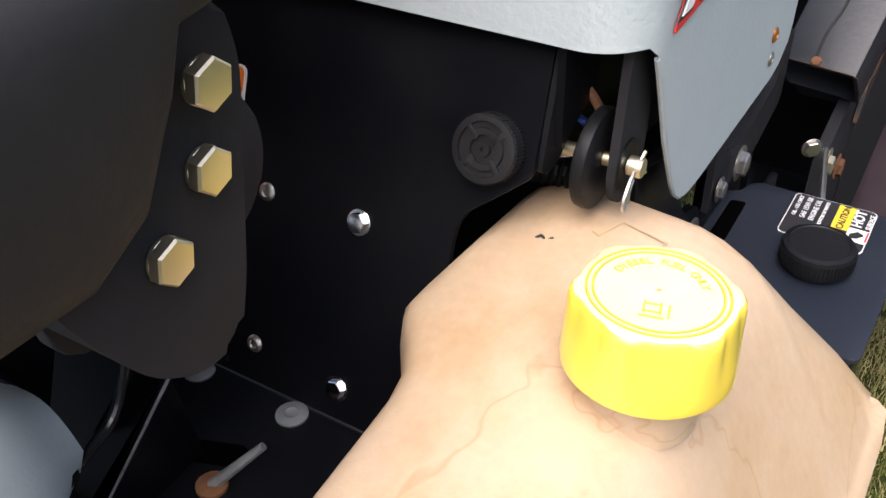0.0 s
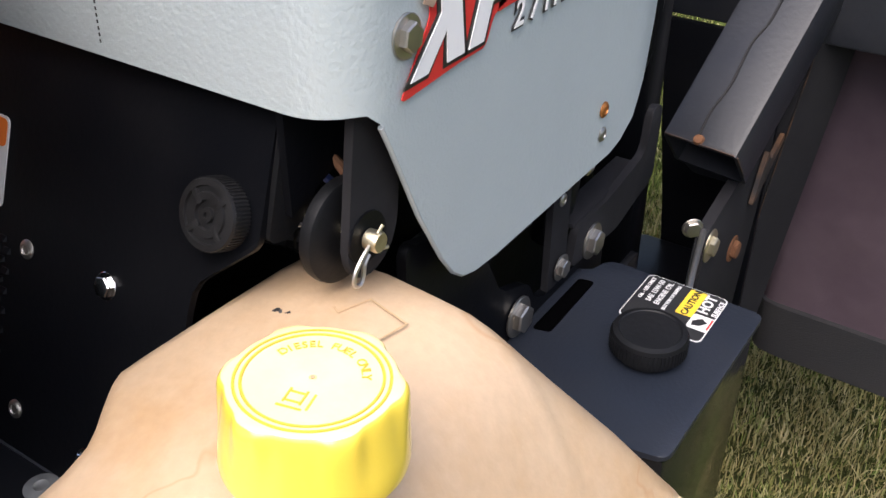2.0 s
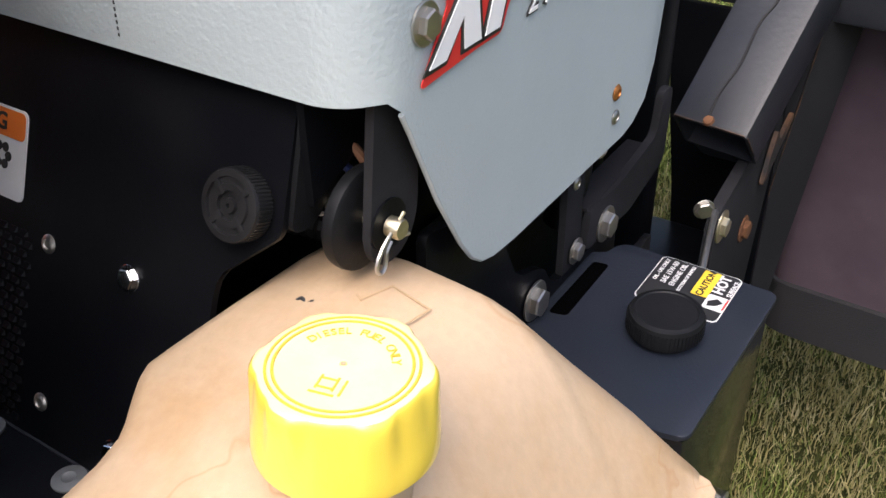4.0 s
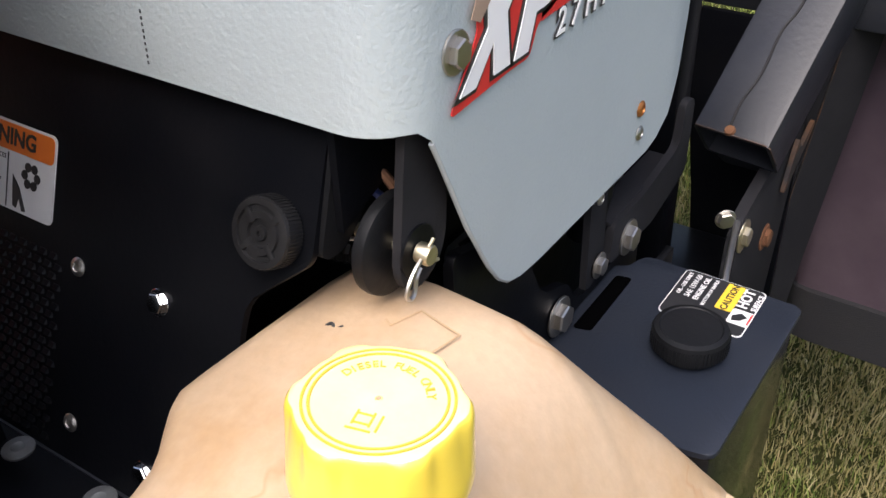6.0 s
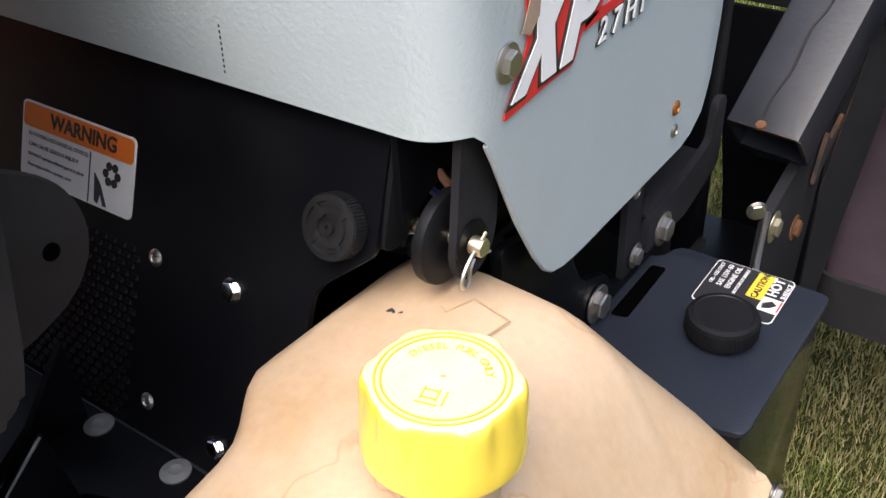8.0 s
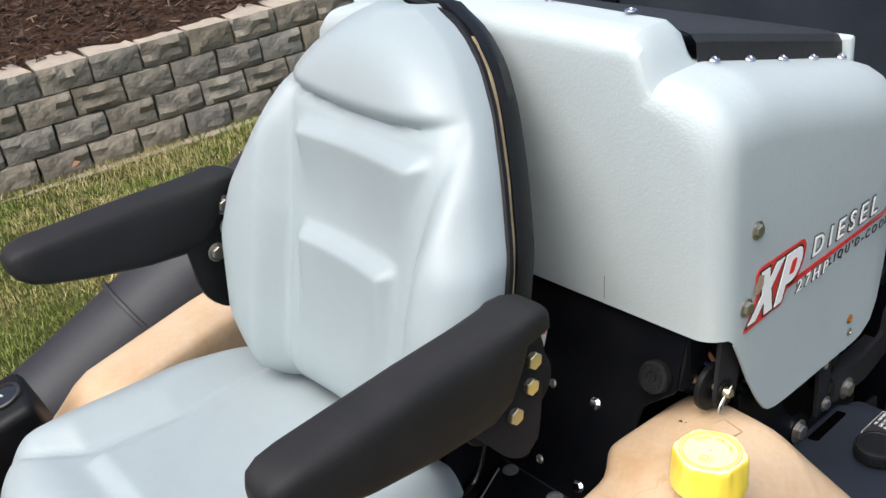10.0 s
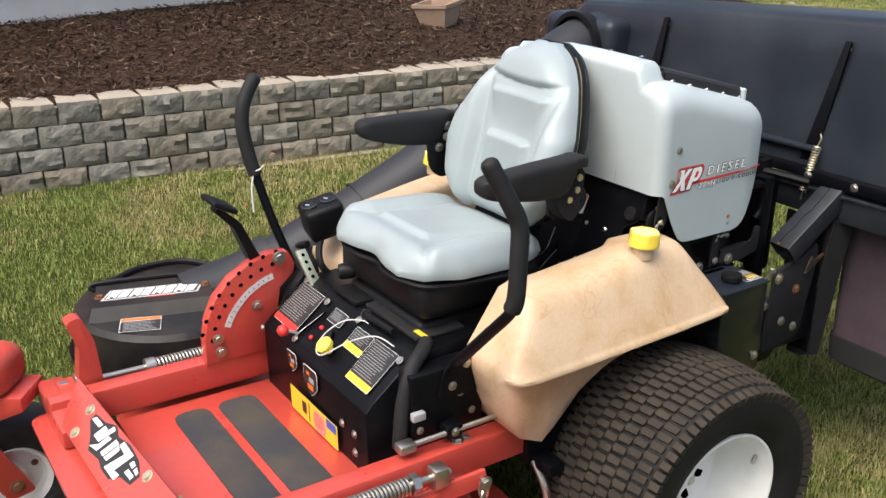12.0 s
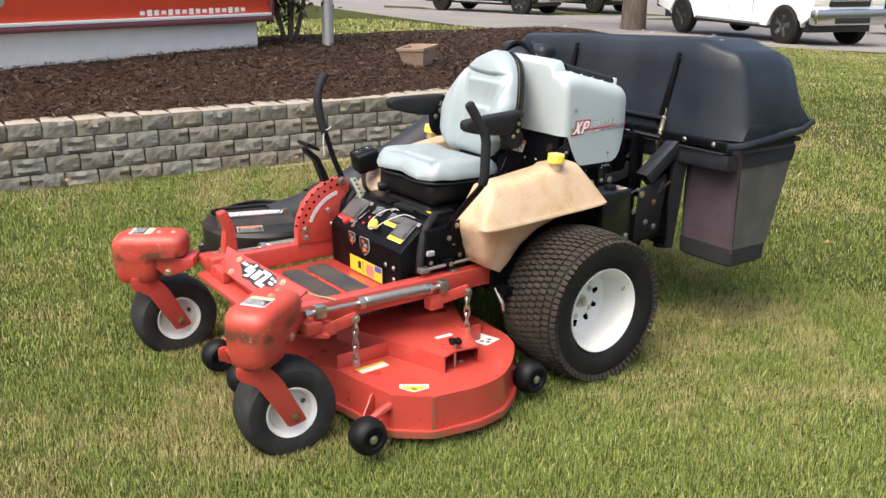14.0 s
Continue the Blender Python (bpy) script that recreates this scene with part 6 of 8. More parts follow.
# black panel behind the seat, under the hood
PANEL = frame_of((0, -0.0768, 0.743), (1, 0, 0), (0, 0.372, 0.928))
outline = [(-0.30, -0.002), (0.30, -0.002), (0.30, 0.05), (0.266, 0.090), (0.263, 0.114), (0.265, 0.131), (0.2975, 0.159), (0.2955, 0.232), (-0.30, 0.232)]
panel = part("engine_panel", prism(round_outline(outline, [0, 0, 0.01, 0.01, 0.008, 0.004, 0.004, 0, 0], 3), 0.004, PANEL @ Matrix.Translation((0, 0, -0.004)), 0.0008), BLACK, mower, "black sheet metal panel with a warning label and vents")
PN = PANEL.to_3x3() @ Vector((0, 0, 1))
part("panel_edge", prism(round_outline([(0, 0), (0.014, 0.002), (0.026, 0.020), (0.024, 0.038), (0.012, 0.070), (0, 0.072)], 0.006), 0.003, frame_of(PANEL @ Vector((0.2968, 0.160, -0.004)), (0.05, 0.94, -0.30), (0, 0.30, 0.95))), PLASTIC, panel)
bolt(PANEL @ Vector((0.2097, 0.111, 0)), PN, panel, 0.0055, CHROME, washer=1.3)
bolt(PANEL @ Vector((0.2115, 0.0166, 0)), PN, panel, 0.0055, CHROME, washer=1.3)
for x, v in ((0.1495, 0.110), (0.1535, 0.0216)):
    rivet(PANEL @ Vector((x, v, 0)), PN, panel, 0.0052)
pm = frame_of(PANEL @ Vector((0.2755, 0.168, 0)), PN, (1, 0, 0)) @ Matrix.Diagonal((1, 1.05, 1.05, 1))
plug = part("round_plug", lathe([(0.0145, 0.0), (0.0155, 0.002), (0.0155, 0.0095), (0.0150, 0.0110), (0.0124, 0.0112), (0.0120, 0.0098), (0.0098, 0.0098), (0.0094, 0.0110), (0.0064, 0.0110), (0.0060, 0.0094), (0.0034, 0.0094), (0.0030, 0.0110), (0.0012, 0.0110), (0.0010, 0.0098)], 40, m=pm), PLUG, panel, "round black ribbed buzzer with ring grooves")
for i in range(60):
    a = 2 * math.pi * i / 60
    rib = box(0.001, 0.0098, -0.00035, 0.00035, 0.0150, 0.0159, 0.0, m=pm @ Matrix.Rotation(a, 4, "X"))
    if i == 0:
        r0 = part("knob_rib", rib, PLUG, plug)
    else:
        shared("knob_rib", r0, plug, pm @ Matrix.Rotation(a, 4, "X") @ pm.inverted())
for a in (45, 135, 225, 315):
    part("knob_spoke", box(0.0095, 0.0111, -0.0014, 0.0014, 0.0055, 0.0125, 0.0003, m=pm @ Matrix.Rotation(radians(a), 4, "X")), PLUG, plug)
WM = PANEL @ Matrix.Translation((0.0755, 0.149, 0.0004))
warn = plate(0.104, 0.048, LABEL_W, panel, WM, "warning_label", "orange and white warning label with pictogram", r=0.004, depth=0.0006)
plate(0.101, 0.0145, LABEL_O, warn, Matrix.Translation((0, 0.0155, 0.0006)), "heading_band", r=0.003, depth=0.0003)
words("WARNING", 0.0125, LABEL_K, warn, Matrix.Translation((0.006, 0.0155, 0.0009)), "lettering", 0.0003, 0, 0.0003, apart=True)
for i, line in enumerate(("ROTATING MECHANICAL DEVICES", "CAN CAUSE SERIOUS INJURY!", "DO NOT operate without guards in place", "Stop engine before opening cover")):
    words(line, 0.0036 if i < 2 else 0.0031, LABEL_K, warn, Matrix.Translation((-0.045, 0.0040 - 0.0063 * i, 0.0006)), "lettering", 0.0002, 0, 0.0, "LEFT")
bars([(0.0135, -0.008, 0.0006, 0.030)], LABEL_K, warn, Matrix.Translation((0, 0, 0.0006)), "divider")
part("pictogram", prism([(0.018, -0.004), (0.024, -0.010), (0.030, -0.022), (0.027, -0.0225), (0.024, -0.016), (0.022, -0.022), (0.019, -0.021)], 0.0003, Matrix.Translation((0, 0, 0.0006))), LABEL_K, warn)
for i in range(6):
    a = 2 * math.pi * i / 6
    part("pictogram", lathe([(0.0026, 0), (0.0026, 0.0003), (0.0014, 0.0003)], 12, m=Matrix.Translation((0.033 + 0.0052 * math.cos(a), -0.002 + 0.0052 * math.sin(a), 0.0006)) @ pose(0, 0, 0, 0, -90, 0)), LABEL_K, warn)
# louvre grille, many small slots
bms = []
for j in range(20):
    for i in range(30):
        x = -0.11 + i * 0.0084 + (0.0042 if j % 2 else 0)
        if x < 0.136:
            v0 = 0.004 + j * 0.0055
            bms.append(loft([[(x - 0.0034, v0, 0.0), (x - 0.0022, v0, 0.0016), (x + 0.0022, v0, 0.0016), (x + 0.0034, v0, 0.0)], [(x - 0.0028, v0 + 0.0030, 0.0), (x - 0.0016, v0 + 0.0030, 0.0003), (x + 0.0016, v0 + 0.0030, 0.0003), (x + 0.0028, v0 + 0.0030, 0.0)]]))
            bms[-1].transform(PANEL)
tagged(part("vent_louvres", join(*bms), BLACK, panel), kind="stuff")
# shelf in front of the panel
shelf = part("shelf", prism(round_outline([(-0.28, -0.30), (0.262, -0.30), (0.262, -0.078), (-0.28, -0.078)], 0.004), 0.004, Matrix.Translation((0, 0, 0.7370))), BLACK, mower)
for x, y in ((0.123, -0.0865), (0.191, -0.0865)):
    part("washer", lathe([(0.0030, 0.0), (0.0092, 0.0), (0.0092, 0.0012), (0.0040, 0.0022), (0.0030, 0.0016)], 24, m=Matrix.Translation((x, y, 0.7412)) @ pose(0, 0, 0, 0, -90, 0)), WASHER, shelf)
part("shelf_seam", box(-0.28, 0.262, -0.0786, -0.0770, 0.7408, 0.7422, 0.0), GREYTUBE, shelf)
part("shelf_slot", prism(rounded(0.034, 0.015, 0.0072), 0.0006, Matrix.Translation((0.174, -0.128, 0.7412)) @ pose(0, 0, 0, 0, 0, 20)), HOLE, shelf)
stud = part("stud", lathe([(0.0, 0.0), (0.0085, 0.0), (0.0085, 0.002), (0.004, 0.003)], 16, m=Matrix.Translation((0.1864, -0.1455, 0.7412)) @ pose(0, 0, 0, 0, -90, 0)), RUST, shelf, "rusty stud with a washer")
part("shank", tube([(0.1864, -0.1455, 0.742), (0.198, -0.1357, 0.7545), (0.2087, -0.1267, 0.766)], 0.0030, 10, soft=False, radii=(0.0034, 0.0022)), WASHER, stud)
part("shelf_gusset", prism([(-0.24, 0.66), (-0.085, 0.74), (-0.085, 0.80), (-0.12, 0.76), (-0.25, 0.68)], 0.005, Matrix.Translation((0.105, 0, 0)) @ YZ), BLACK, shelf)
part("side_upright", prism([(-0.130, 0.741), (-0.138, 0.803), (-0.190, 0.766), (-0.250, 0.722), (-0.250, 0.741)], 0.004, Matrix.Translation((0.163, 0, 0)) @ YZ, 0.0006), BLACK, shelf)
part("worn_edge", tube([(0.1672, -0.140, 0.8035), (0.1672, -0.189, 0.7670)], 0.0009, 6, soft=False), WASHER, shelf)
part("seat_rod", tube([(0.170, -0.150, 0.862), (0.170, -0.164, 0.830), (0.170, -0.174, 0.813), (0.170, -0.188, 0.806), (0.170, -0.215, 0.798), (0.168, -0.26, 0.788)], 0.0026, 10), BLACK_GLOSS, mower, "glossy black bent seat rod")
part("seat_hose", tube([(0.10, -0.22, 0.86), (0.135, -0.20, 0.83), (0.14, -0.19, 0.77), (0.10, -0.20, 0.72)], 0.006, 8), PLASTIC, mower)

# hood latch with its roller and pin
latch = part("latch_plate", prism(round_outline([(0.0125, 0.9485), (0.034, 0.952), (0.042, 0.906), (0.039, 0.884), (0.031, 0.871), (0.012, 0.868), (0.003, 0.880)], [0, 0, 0.01, 0.012, 0.014, 0.012, 0.01]), 0.0045, Matrix.Translation((0.3245, 0, 0)) @ YZ, 0.0008), BRACKET, mower, "black latch plate with a rubber roller and a clevis pin")
part("latch_roller", lathe([(0.010, -0.0040), (0.0225, -0.0040), (0.0245, -0.0028), (0.0250, 0.0), (0.0245, 0.0028), (0.0225, 0.0040), (0.010, 0.0040)], 44, m=Matrix.Translation((0.3145, 0.0165, 0.8885))), PLASTIC, latch)
part("pin_washer", lathe([(0.004, 0.0), (0.0125, 0.0), (0.0125, 0.0012), (0.004, 0.0014)], 24, m=Matrix.Translation((0.329, 0.0165, 0.8895))), BLACK, latch)
part("clevis_pin", join(lathe([(0.0035, -0.03), (0.0035, 0.003), (0.0048, 0.0035), (0.0050, 0.0095), (0.0044, 0.0105)], 16, m=Matrix.Translation((0.3275, 0.0155, 0.8900))), tube([(0.3365, 0.0155, 0.8945), (0.3370, 0.0185, 0.8975)], 0.0009, 6, soft=False), tube([(0.3365, 0.0180, 0.8855), (0.3370, 0.0215, 0.8848)], 0.0009, 6, soft=False)), BRASS, latch)
part("hairpin_clip", tube([(0.3350, 0.0130, 0.8905), (0.3355, 0.0060, 0.8875), (0.3358, 0.0005, 0.8830), (0.3358, -0.0015, 0.8785), (0.3358, 0.0003, 0.8752), (0.3356, 0.0038, 0.8752), (0.3354, 0.0058, 0.8788), (0.3352, 0.0070, 0.8828), (0.3350, 0.0105, 0.8860)], 0.0011, 6), STEEL, latch)
part("latch_hanger", prism([(-0.002, 0.900), (0.036, 0.915), (0.036, 1.0), (-0.002, 1.0)], 0.004, Matrix.Translation((0.300, 0, 0)) @ YZ), BLACK, latch)

# engine bay seen under the hood
engine = part("engine_block", box(-0.27, 0.262, 0.06, 0.36, 0.52, 0.90, 0.02), PLASTIC, mower)
part("side_plate", prism(round_outline([(0.055, 0.70), (0.30, 0.70), (0.30, 0.733), (0.262, 0.736), (0.20, 0.738), (0.185, 0.762), (0.150, 0.775), (0.120, 0.840), (0.055, 0.860)], 0.008), 0.006, Matrix.Translation((0.316, 0, 0)) @ YZ, 0.001), BLACK, engine, "black bracket plate with bolts")
part("upright_strap", prism(round_outline([(0.213, 0.728), (0.238, 0.728), (0.238, 0.815), (0.232, 0.822), (0.214, 0.818)], 0.003), 0.005, Matrix.Translation((0.317, 0, 0)) @ YZ, 0.0008), BRACKET, engine)
part("side_bar", prism(round_outline([(0.246, 0.738), (0.320, 0.733), (0.382, 0.748), (0.384, 0.810), (0.366, 0.812), (0.360, 0.778), (0.300, 0.768), (0.252, 0.768)], 0.006), 0.006, Matrix.Translation((0.317, 0, 0)) @ YZ, 0.001), BRACKET, engine, "black steel side bar bent up at the rear")
part("bar_flange", box(0.300, 0.3195, 0.252, 0.360, 0.7655, 0.7695, 0.001), BRACKET, engine)
bolt((0.323, 0.172, 0.744), NX, engine, 0.0098)
bolt((0.3235, 0.275, 0.746), NX, engine, 0.0095)
bolt((0.3235, 0.228, 0.750), NX, engine, 0.0066)
bolt((0.311, 0.1055, 0.818), NX, engine, 0.0100, BRASS)
for y, z in ((0.226, 0.803), (0.231, 0.812)):
    rivet((0.322, y, z), NX, engine, 0.0046)
part("hose", tube([(0.285, 0.130, 0.800), (0.298, 0.165, 0.812), (0.300, 0.200, 0.812), (0.290, 0.235, 0.806)], 0.0125, 12), PLASTIC, engine)
part("hose", tube([(0.295, 0.262, 0.745), (0.300, 0.268, 0.80), (0.288, 0.275, 0.86)], 0.013, 12), PLASTIC, engine)
part("pale_cover", box(0.262, 0.278, 0.130, 0.190, 0.750, 0.800, 0.006), WASHER, engine)
part("hose", tube([(0.20, 0.020, 0.868), (0.262, 0.028, 0.864), (0.305, 0.048, 0.858)], 0.008, 10), PLASTIC, engine)
for i in range(14):
    part("hose_rib", lathe([(0.0080, -0.0012), (0.0092, 0.0), (0.0080, 0.0012)], 14, m=frame_of((0.246 + 0.0042 * i, 0.0255 + 0.0011 * i, 0.8652 - 0.0004 * i), (0.97, 0.22, -0.09), (0, 0, 1))), PLASTIC, engine)
part("wire", tube([(0.286, 0.012, 0.960), (0.2945, 0.022, 0.930), (0.3045, 0.030, 0.912), (0.309, 0.034, 0.900)], 0.0024, 8), COPPER_WIRE, engine)
part("wire", tube([(0.280, 0.020, 0.950), (0.287, 0.030, 0.925), (0.289, 0.036, 0.900), (0.300, 0.046, 0.885)], 0.0022, 8), LABEL_B, engine)
part("wire", tube([(0.272, 0.016, 0.945), (0.282, 0.022, 0.925), (0.285, 0.026, 0.905)], 0.0011, 6), INK_G, engine)
part("wire", tube([(0.276, 0.012, 0.880), (0.292, 0.014, 0.884), (0.305, 0.016, 0.888)], 0.0011, 6), INK_G, engine)
part("wire", tube([(0.262, 0.024, 0.950), (0.268, 0.034, 0.915), (0.277, 0.040, 0.905), (0.284, 0.034, 0.915)], 0.0032, 8), PLASTIC, engine)
part("clamp", join(tube([(0.316, 0.244, 0.806), (0.318, 0.256, 0.811), (0.313, 0.268, 0.808)], 0.0042, 8), box(0.312, 0.322, 0.262, 0.274, 0.802, 0.812, 0.003)), STEEL, engine)
part("upright", box(0.255, 0.297, 0.420, 0.452, 0.54, 0.92, 0.004), BLACK, engine)
part("bracket_loop", tube([(0.285, 0.360, 0.905), (0.288, 0.405, 0.905), (0.288, 0.425, 0.885), (0.286, 0.425, 0.840), (0.283, 0.410, 0.815)], 0.010, 10), BLACK, engine)

# oil tank tray beside the engine
TZ = 0.7300
tray_out = [(0.322, 0.128), (0.430, 0.119), (0.447, 0.123), (0.449, 0.280), (0.336, 0.283), (0.330, 0.262), (0.322, 0.262)]
tray = part("oil_tray", prism(round_outline(tray_out, [0.006, 0.006, 0.006, 0.006, 0.008, 0.004, 0.004]), 0.004, Matrix.Translation((0, 0, TZ - 0.004)), 0.001), TRAY, mower, "black powder-coated tray with an oil cap and a caution label")
part("tray_slot", prism(round_outline([(0.3285, 0.182), (0.3405, 0.185), (0.3395, 0.251), (0.3285, 0.249)], 0.003), 0.0005, Matrix.Translation((0, 0, TZ + 0.0002))), HOLE, tray)
obox = part("oil_tank", box(0.330, 0.4455, 0.123, 0.279, 0.50, TZ - 0.0045, 0.005), BLACK_GLOSS, tray)
for y, z in ((0.13, 0.53), (0.21, 0.52), (0.26, 0.54)):
    bolt((0.4457, y, z), NX, obox, 0.008)
ocm = Matrix.Translation((0.4005, 0.2005, TZ)) @ pose(0, 0, 0, 0, -90, 0)
oc = part("oil_cap", lathe([(0.019, 0.0), (0.019, 0.004), (0.0222, 0.005), (0.0236, 0.006), (0.0236, 0.016), (0.0228, 0.0185), (0.0196, 0.0195), (0.0188, 0.0188), (0.001, 0.0190)], 40, m=ocm), PLASTIC, tray, "round black ribbed oil filler cap")
for i in range(60):
    a = 2 * math.pi * i / 60
    if i == 0:
        r1 = part("cap_rib", box(0.006, 0.0158, -0.0005, 0.0005, 0.0232, 0.0243, 0.0, m=ocm), PLASTIC, oc)
    else:
        shared("cap_rib", r1, oc, ocm @ Matrix.Rotation(a, 4, "X") @ ocm.inverted())
OL = frame_of((0.3960, 0.2545, TZ + 0.0003), (0, 1, 0), (-1, 0, 0))
ol = plate(0.0545, 0.057, LABEL_W, tray, OL, "caution_label", "black, white and yellow caution label", r=0.004, depth=0.0004)
plate(0.053, 0.0555, LABEL_K, ol, Matrix.Translation((0, 0, 0.0004)), "label_field", r=0.004, depth=0.0003)
for i, line in enumerate(("OIL - USE ONLY", "SAE 15W-50", "ENGINE OIL", "BOTTOM OF BAFFLE")):
    words(line, (0.0038, 0.0052, 0.0052, 0.0034)[i], LABEL_W, ol, Matrix.Translation((0.024, 0.0235 - i * 0.0062, 0.0007)), "lettering", 0.0002, 0, 0.0001, "RIGHT")
plate(0.030, 0.0115, LABEL_Y, ol, Matrix.Translation((0.010, -0.0085, 0.0007)), "heading_band", r=0.001, depth=0.0003)
words("CAUTION", 0.0066, LABEL_K, ol, Matrix.Translation((0.010, -0.0085, 0.001)), "lettering", 0.0002, 0, 0.0002)
words("HOT", 0.0100, LABEL_W, ol, Matrix.Translation((0.014, -0.0185, 0.0007)), "lettering", 0.0002, 0, 0.0003)
words("SURFACE", 0.0046, LABEL_W, ol, Matrix.Translation((0.013, -0.0262, 0.0007)), "lettering", 0.0002, 0, 0.0001)
plate(0.016, 0.0145, LABEL_W, ol, Matrix.Translation((-0.0075, -0.0215, 0.0007)), "pictogram", r=0.002, depth=0.0003)
part("pictogram", prism([(-0.013, -0.017), (-0.008, -0.016), (-0.003, -0.021), (-0.006, -0.0255), (-0.011, -0.022)], 0.0003, Matrix.Translation((0, 0, 0.001))), LABEL_K, ol)
bars([(-0.007, -0.0275, 0.012, 0.0012)], LABEL_R, ol, Matrix.Translation((0, 0, 0.001)), "pictogram")
part("tray_bracket", box(0.3405, 0.3465, 0.277, 0.31, 0.60, 0.725, 0.001), BLACK, tray)

# hopper fittings
for a, b, n in (((0.305, 0.652, 1.240), (0.246, 0.622, 0.885), "strap"), ((-0.312, 0.655, 1.232), (-0.345, 0.628, 0.96), "strap")):
    m = frame_of(a, Vector(b) - Vector(a), (1, 0, 0))
    L = (Vector(b) - Vector(a)).length
    sp = part("hopper_strap", prism(round_outline([(0, -0.008), (L, -0.022), (L, 0.022), (0, 0.008)], 0.006), 0.008, m @ Matrix.Translation((0, 0, -0.012)), 0.001), BLACK, hopper, "black tapered steel strap")
    for f_ in (0.02, 0.07):
        bolt(m @ Vector((f_ * 1.0, 0, -0.012)) , (0, -1, 0), sp, 0.007)
sp = part("strap_spring", coil((0.292, 0.612, 0.975), (0.272, 0.606, 0.850), 0.0085, 0.0022, 18), BRASS, hopper, "brass-coloured coil spring")
part("spring_hook", tube([(0.292, 0.612, 0.975), (0.297, 0.615, 0.995), (0.290, 0.620, 1.005)], 0.002, 6), BRASS, sp)
part("spring_hook", tube([(0.272, 0.606, 0.850), (0.270, 0.605, 0.828)], 0.002, 6, soft=False), BRASS, sp)
lip = part("hopper_flange", box(0.255, 0.640, 0.600, 0.632, 0.880, 0.912, 0.004), BLACK, hopper)
for x in (0.285, 0.42, 0.57):
    bolt((x, 0.600, 0.898), (0, -1, 0), lip, 0.0075)
part("hopper_flange", box(-0.72, 0.262, 0.600, 0.640, 0.890, 0.915, 0.004), BLACK, hopper)
part("lid_rib", box(-0.72, 0.28, 0.612, 0.640, 0.955, 0.968, 0.005), HOPPER, hopper)
rear_lip = []
for (x, y), z in zip(((0.635, 0.60), (0.660, 0.66), (0.672, 1.04), (0.645, 1.15), (0.0, 1.18), (-0.72, 1.18)), (0.895, 0.897, 0.93, 0.95, 0.95, 0.95)):
    rear_lip.append((x, y, z))
part("lid_lip", tube(rear_lip, 0.016, 8, soft=False), HOPPER, hopper)
inlet = part("hopper_inlet", box(-0.80, -0.47, 0.585, 0.72, 0.94, 1.205, 0.035, 4), HOPPER, hopper, "black moulded inlet housing")
part("inlet_ring", lathe([(0.100, -0.02), (0.115, -0.02), (0.115, 0.02), (0.100, 0.02)], 36, m=Matrix.Translation((-0.62, 0.585, 1.105)) @ pose(0, 0, 0, 0, 0, 90), closed=True), PLASTIC, inlet)
for x, y, z in ((-0.55, 0.80, 1.285), (0.0, 0.82, 1.292), (0.3, 0.85, 1.294), (0.42, 0.78, 1.292), (0.2, 1.0, 1.288), (-0.2, 0.98, 1.282)):
    rivet((x, y, z), (0, 0, 1), hopper, 0.010)
# carrying frame of the hopper
ARM = frame_of((0.3365, 0.466, 0.7305), (0.10, 0.75, 0.64), (-1, 0.12, 0))


def square_tube(length, w, h, wall, m):
    """A square steel tube along x, open at its near end."""
    def ring(x, d, r):
        return [(x, p, q) for p, q in round_outline([(-w + d, -h + d), (w - d, -h + d), (w - d, h - d), (-w + d, h - d)], r, 2)]
    bm = loft([ring(0.10, wall, 0.003), ring(0.0, wall, 0.003), ring(0.0, 0.0, 0.005), ring(length, 0.0, 0.005)], caps=True)
    bm.transform(m)
    return bm


arm = part("hopper_arm", square_tube(0.235, 0.034, 0.026, 0.003, ARM), GREYTUBE, mower, "dark grey square steel tube arm with an open end")
part("weld_line", tube([ARM @ Vector(p) for p in ((0.002, 0.003, 0.0262), (0.03, 0.005, 0.0262), (0.06, 0.001, 0.0262), (0.10, 0.003, 0.0262), (0.13, -0.002, 0.0262), (0.20, 0.002, 0.0262))], 0.0012, 6), BLACK, arm)
part("weld_spot", lathe([(0.0, 0.0), (0.005, 0.0), (0.004, 0.0025), (0.001, 0.003)], 10, m=ARM @ Matrix.Translation((0.004, 0.002, 0.026)) @ pose(0, 0, 0, 0, -90, 0)), RUST, arm)
part("rusty_edge", join(tube([ARM @ Vector((0.0005, -0.032, 0.0262)), ARM @ Vector((0.0005, 0.032, 0.0262))], 0.0007, 6, soft=False), tube([ARM @ Vector((0.0005, -0.0342, 0.024)), ARM @ Vector((0.0005, -0.0342, -0.010))], 0.0007, 6, soft=False)), WORNRUST, arm)
part("arm_tab", prism(round_outline([(-0.030, -0.026), (0.028, -0.026), (0.012, -0.042), (-0.022, -0.048)], 0.005), 0.004, frame_of(ARM @ Vector((0.006, 0, 0)), ARM.to_3x3() @ Vector((0, -1, 0)), ARM.to_3x3() @ Vector((0, 0, 1)))), GREYTUBE, arm)
part("arm_crossbar", box(-0.60, 0.640, 0.610, 0.672, 0.795, 0.860, 0.004), GREYTUBE, mower)
part("flat_bar", box(-0.60, 0.62, 0.598, 0.66, 0.862, 0.870, 0.001), GREYTUBE, mower)
brk2 = part("hopper_bracket", prism(round_outline([(0.40, 0.47), (0.54, 0.49), (0.58, 0.70), (0.57, 0.745), (0.52, 0.715), (0.455, 0.700), (0.418, 0.690)], 0.012), 0.010, Matrix.Translation((0.354, 0, 0)) @ YZ, 0.002), BRACKET, mower, "dark steel bracket with rusty bolts")
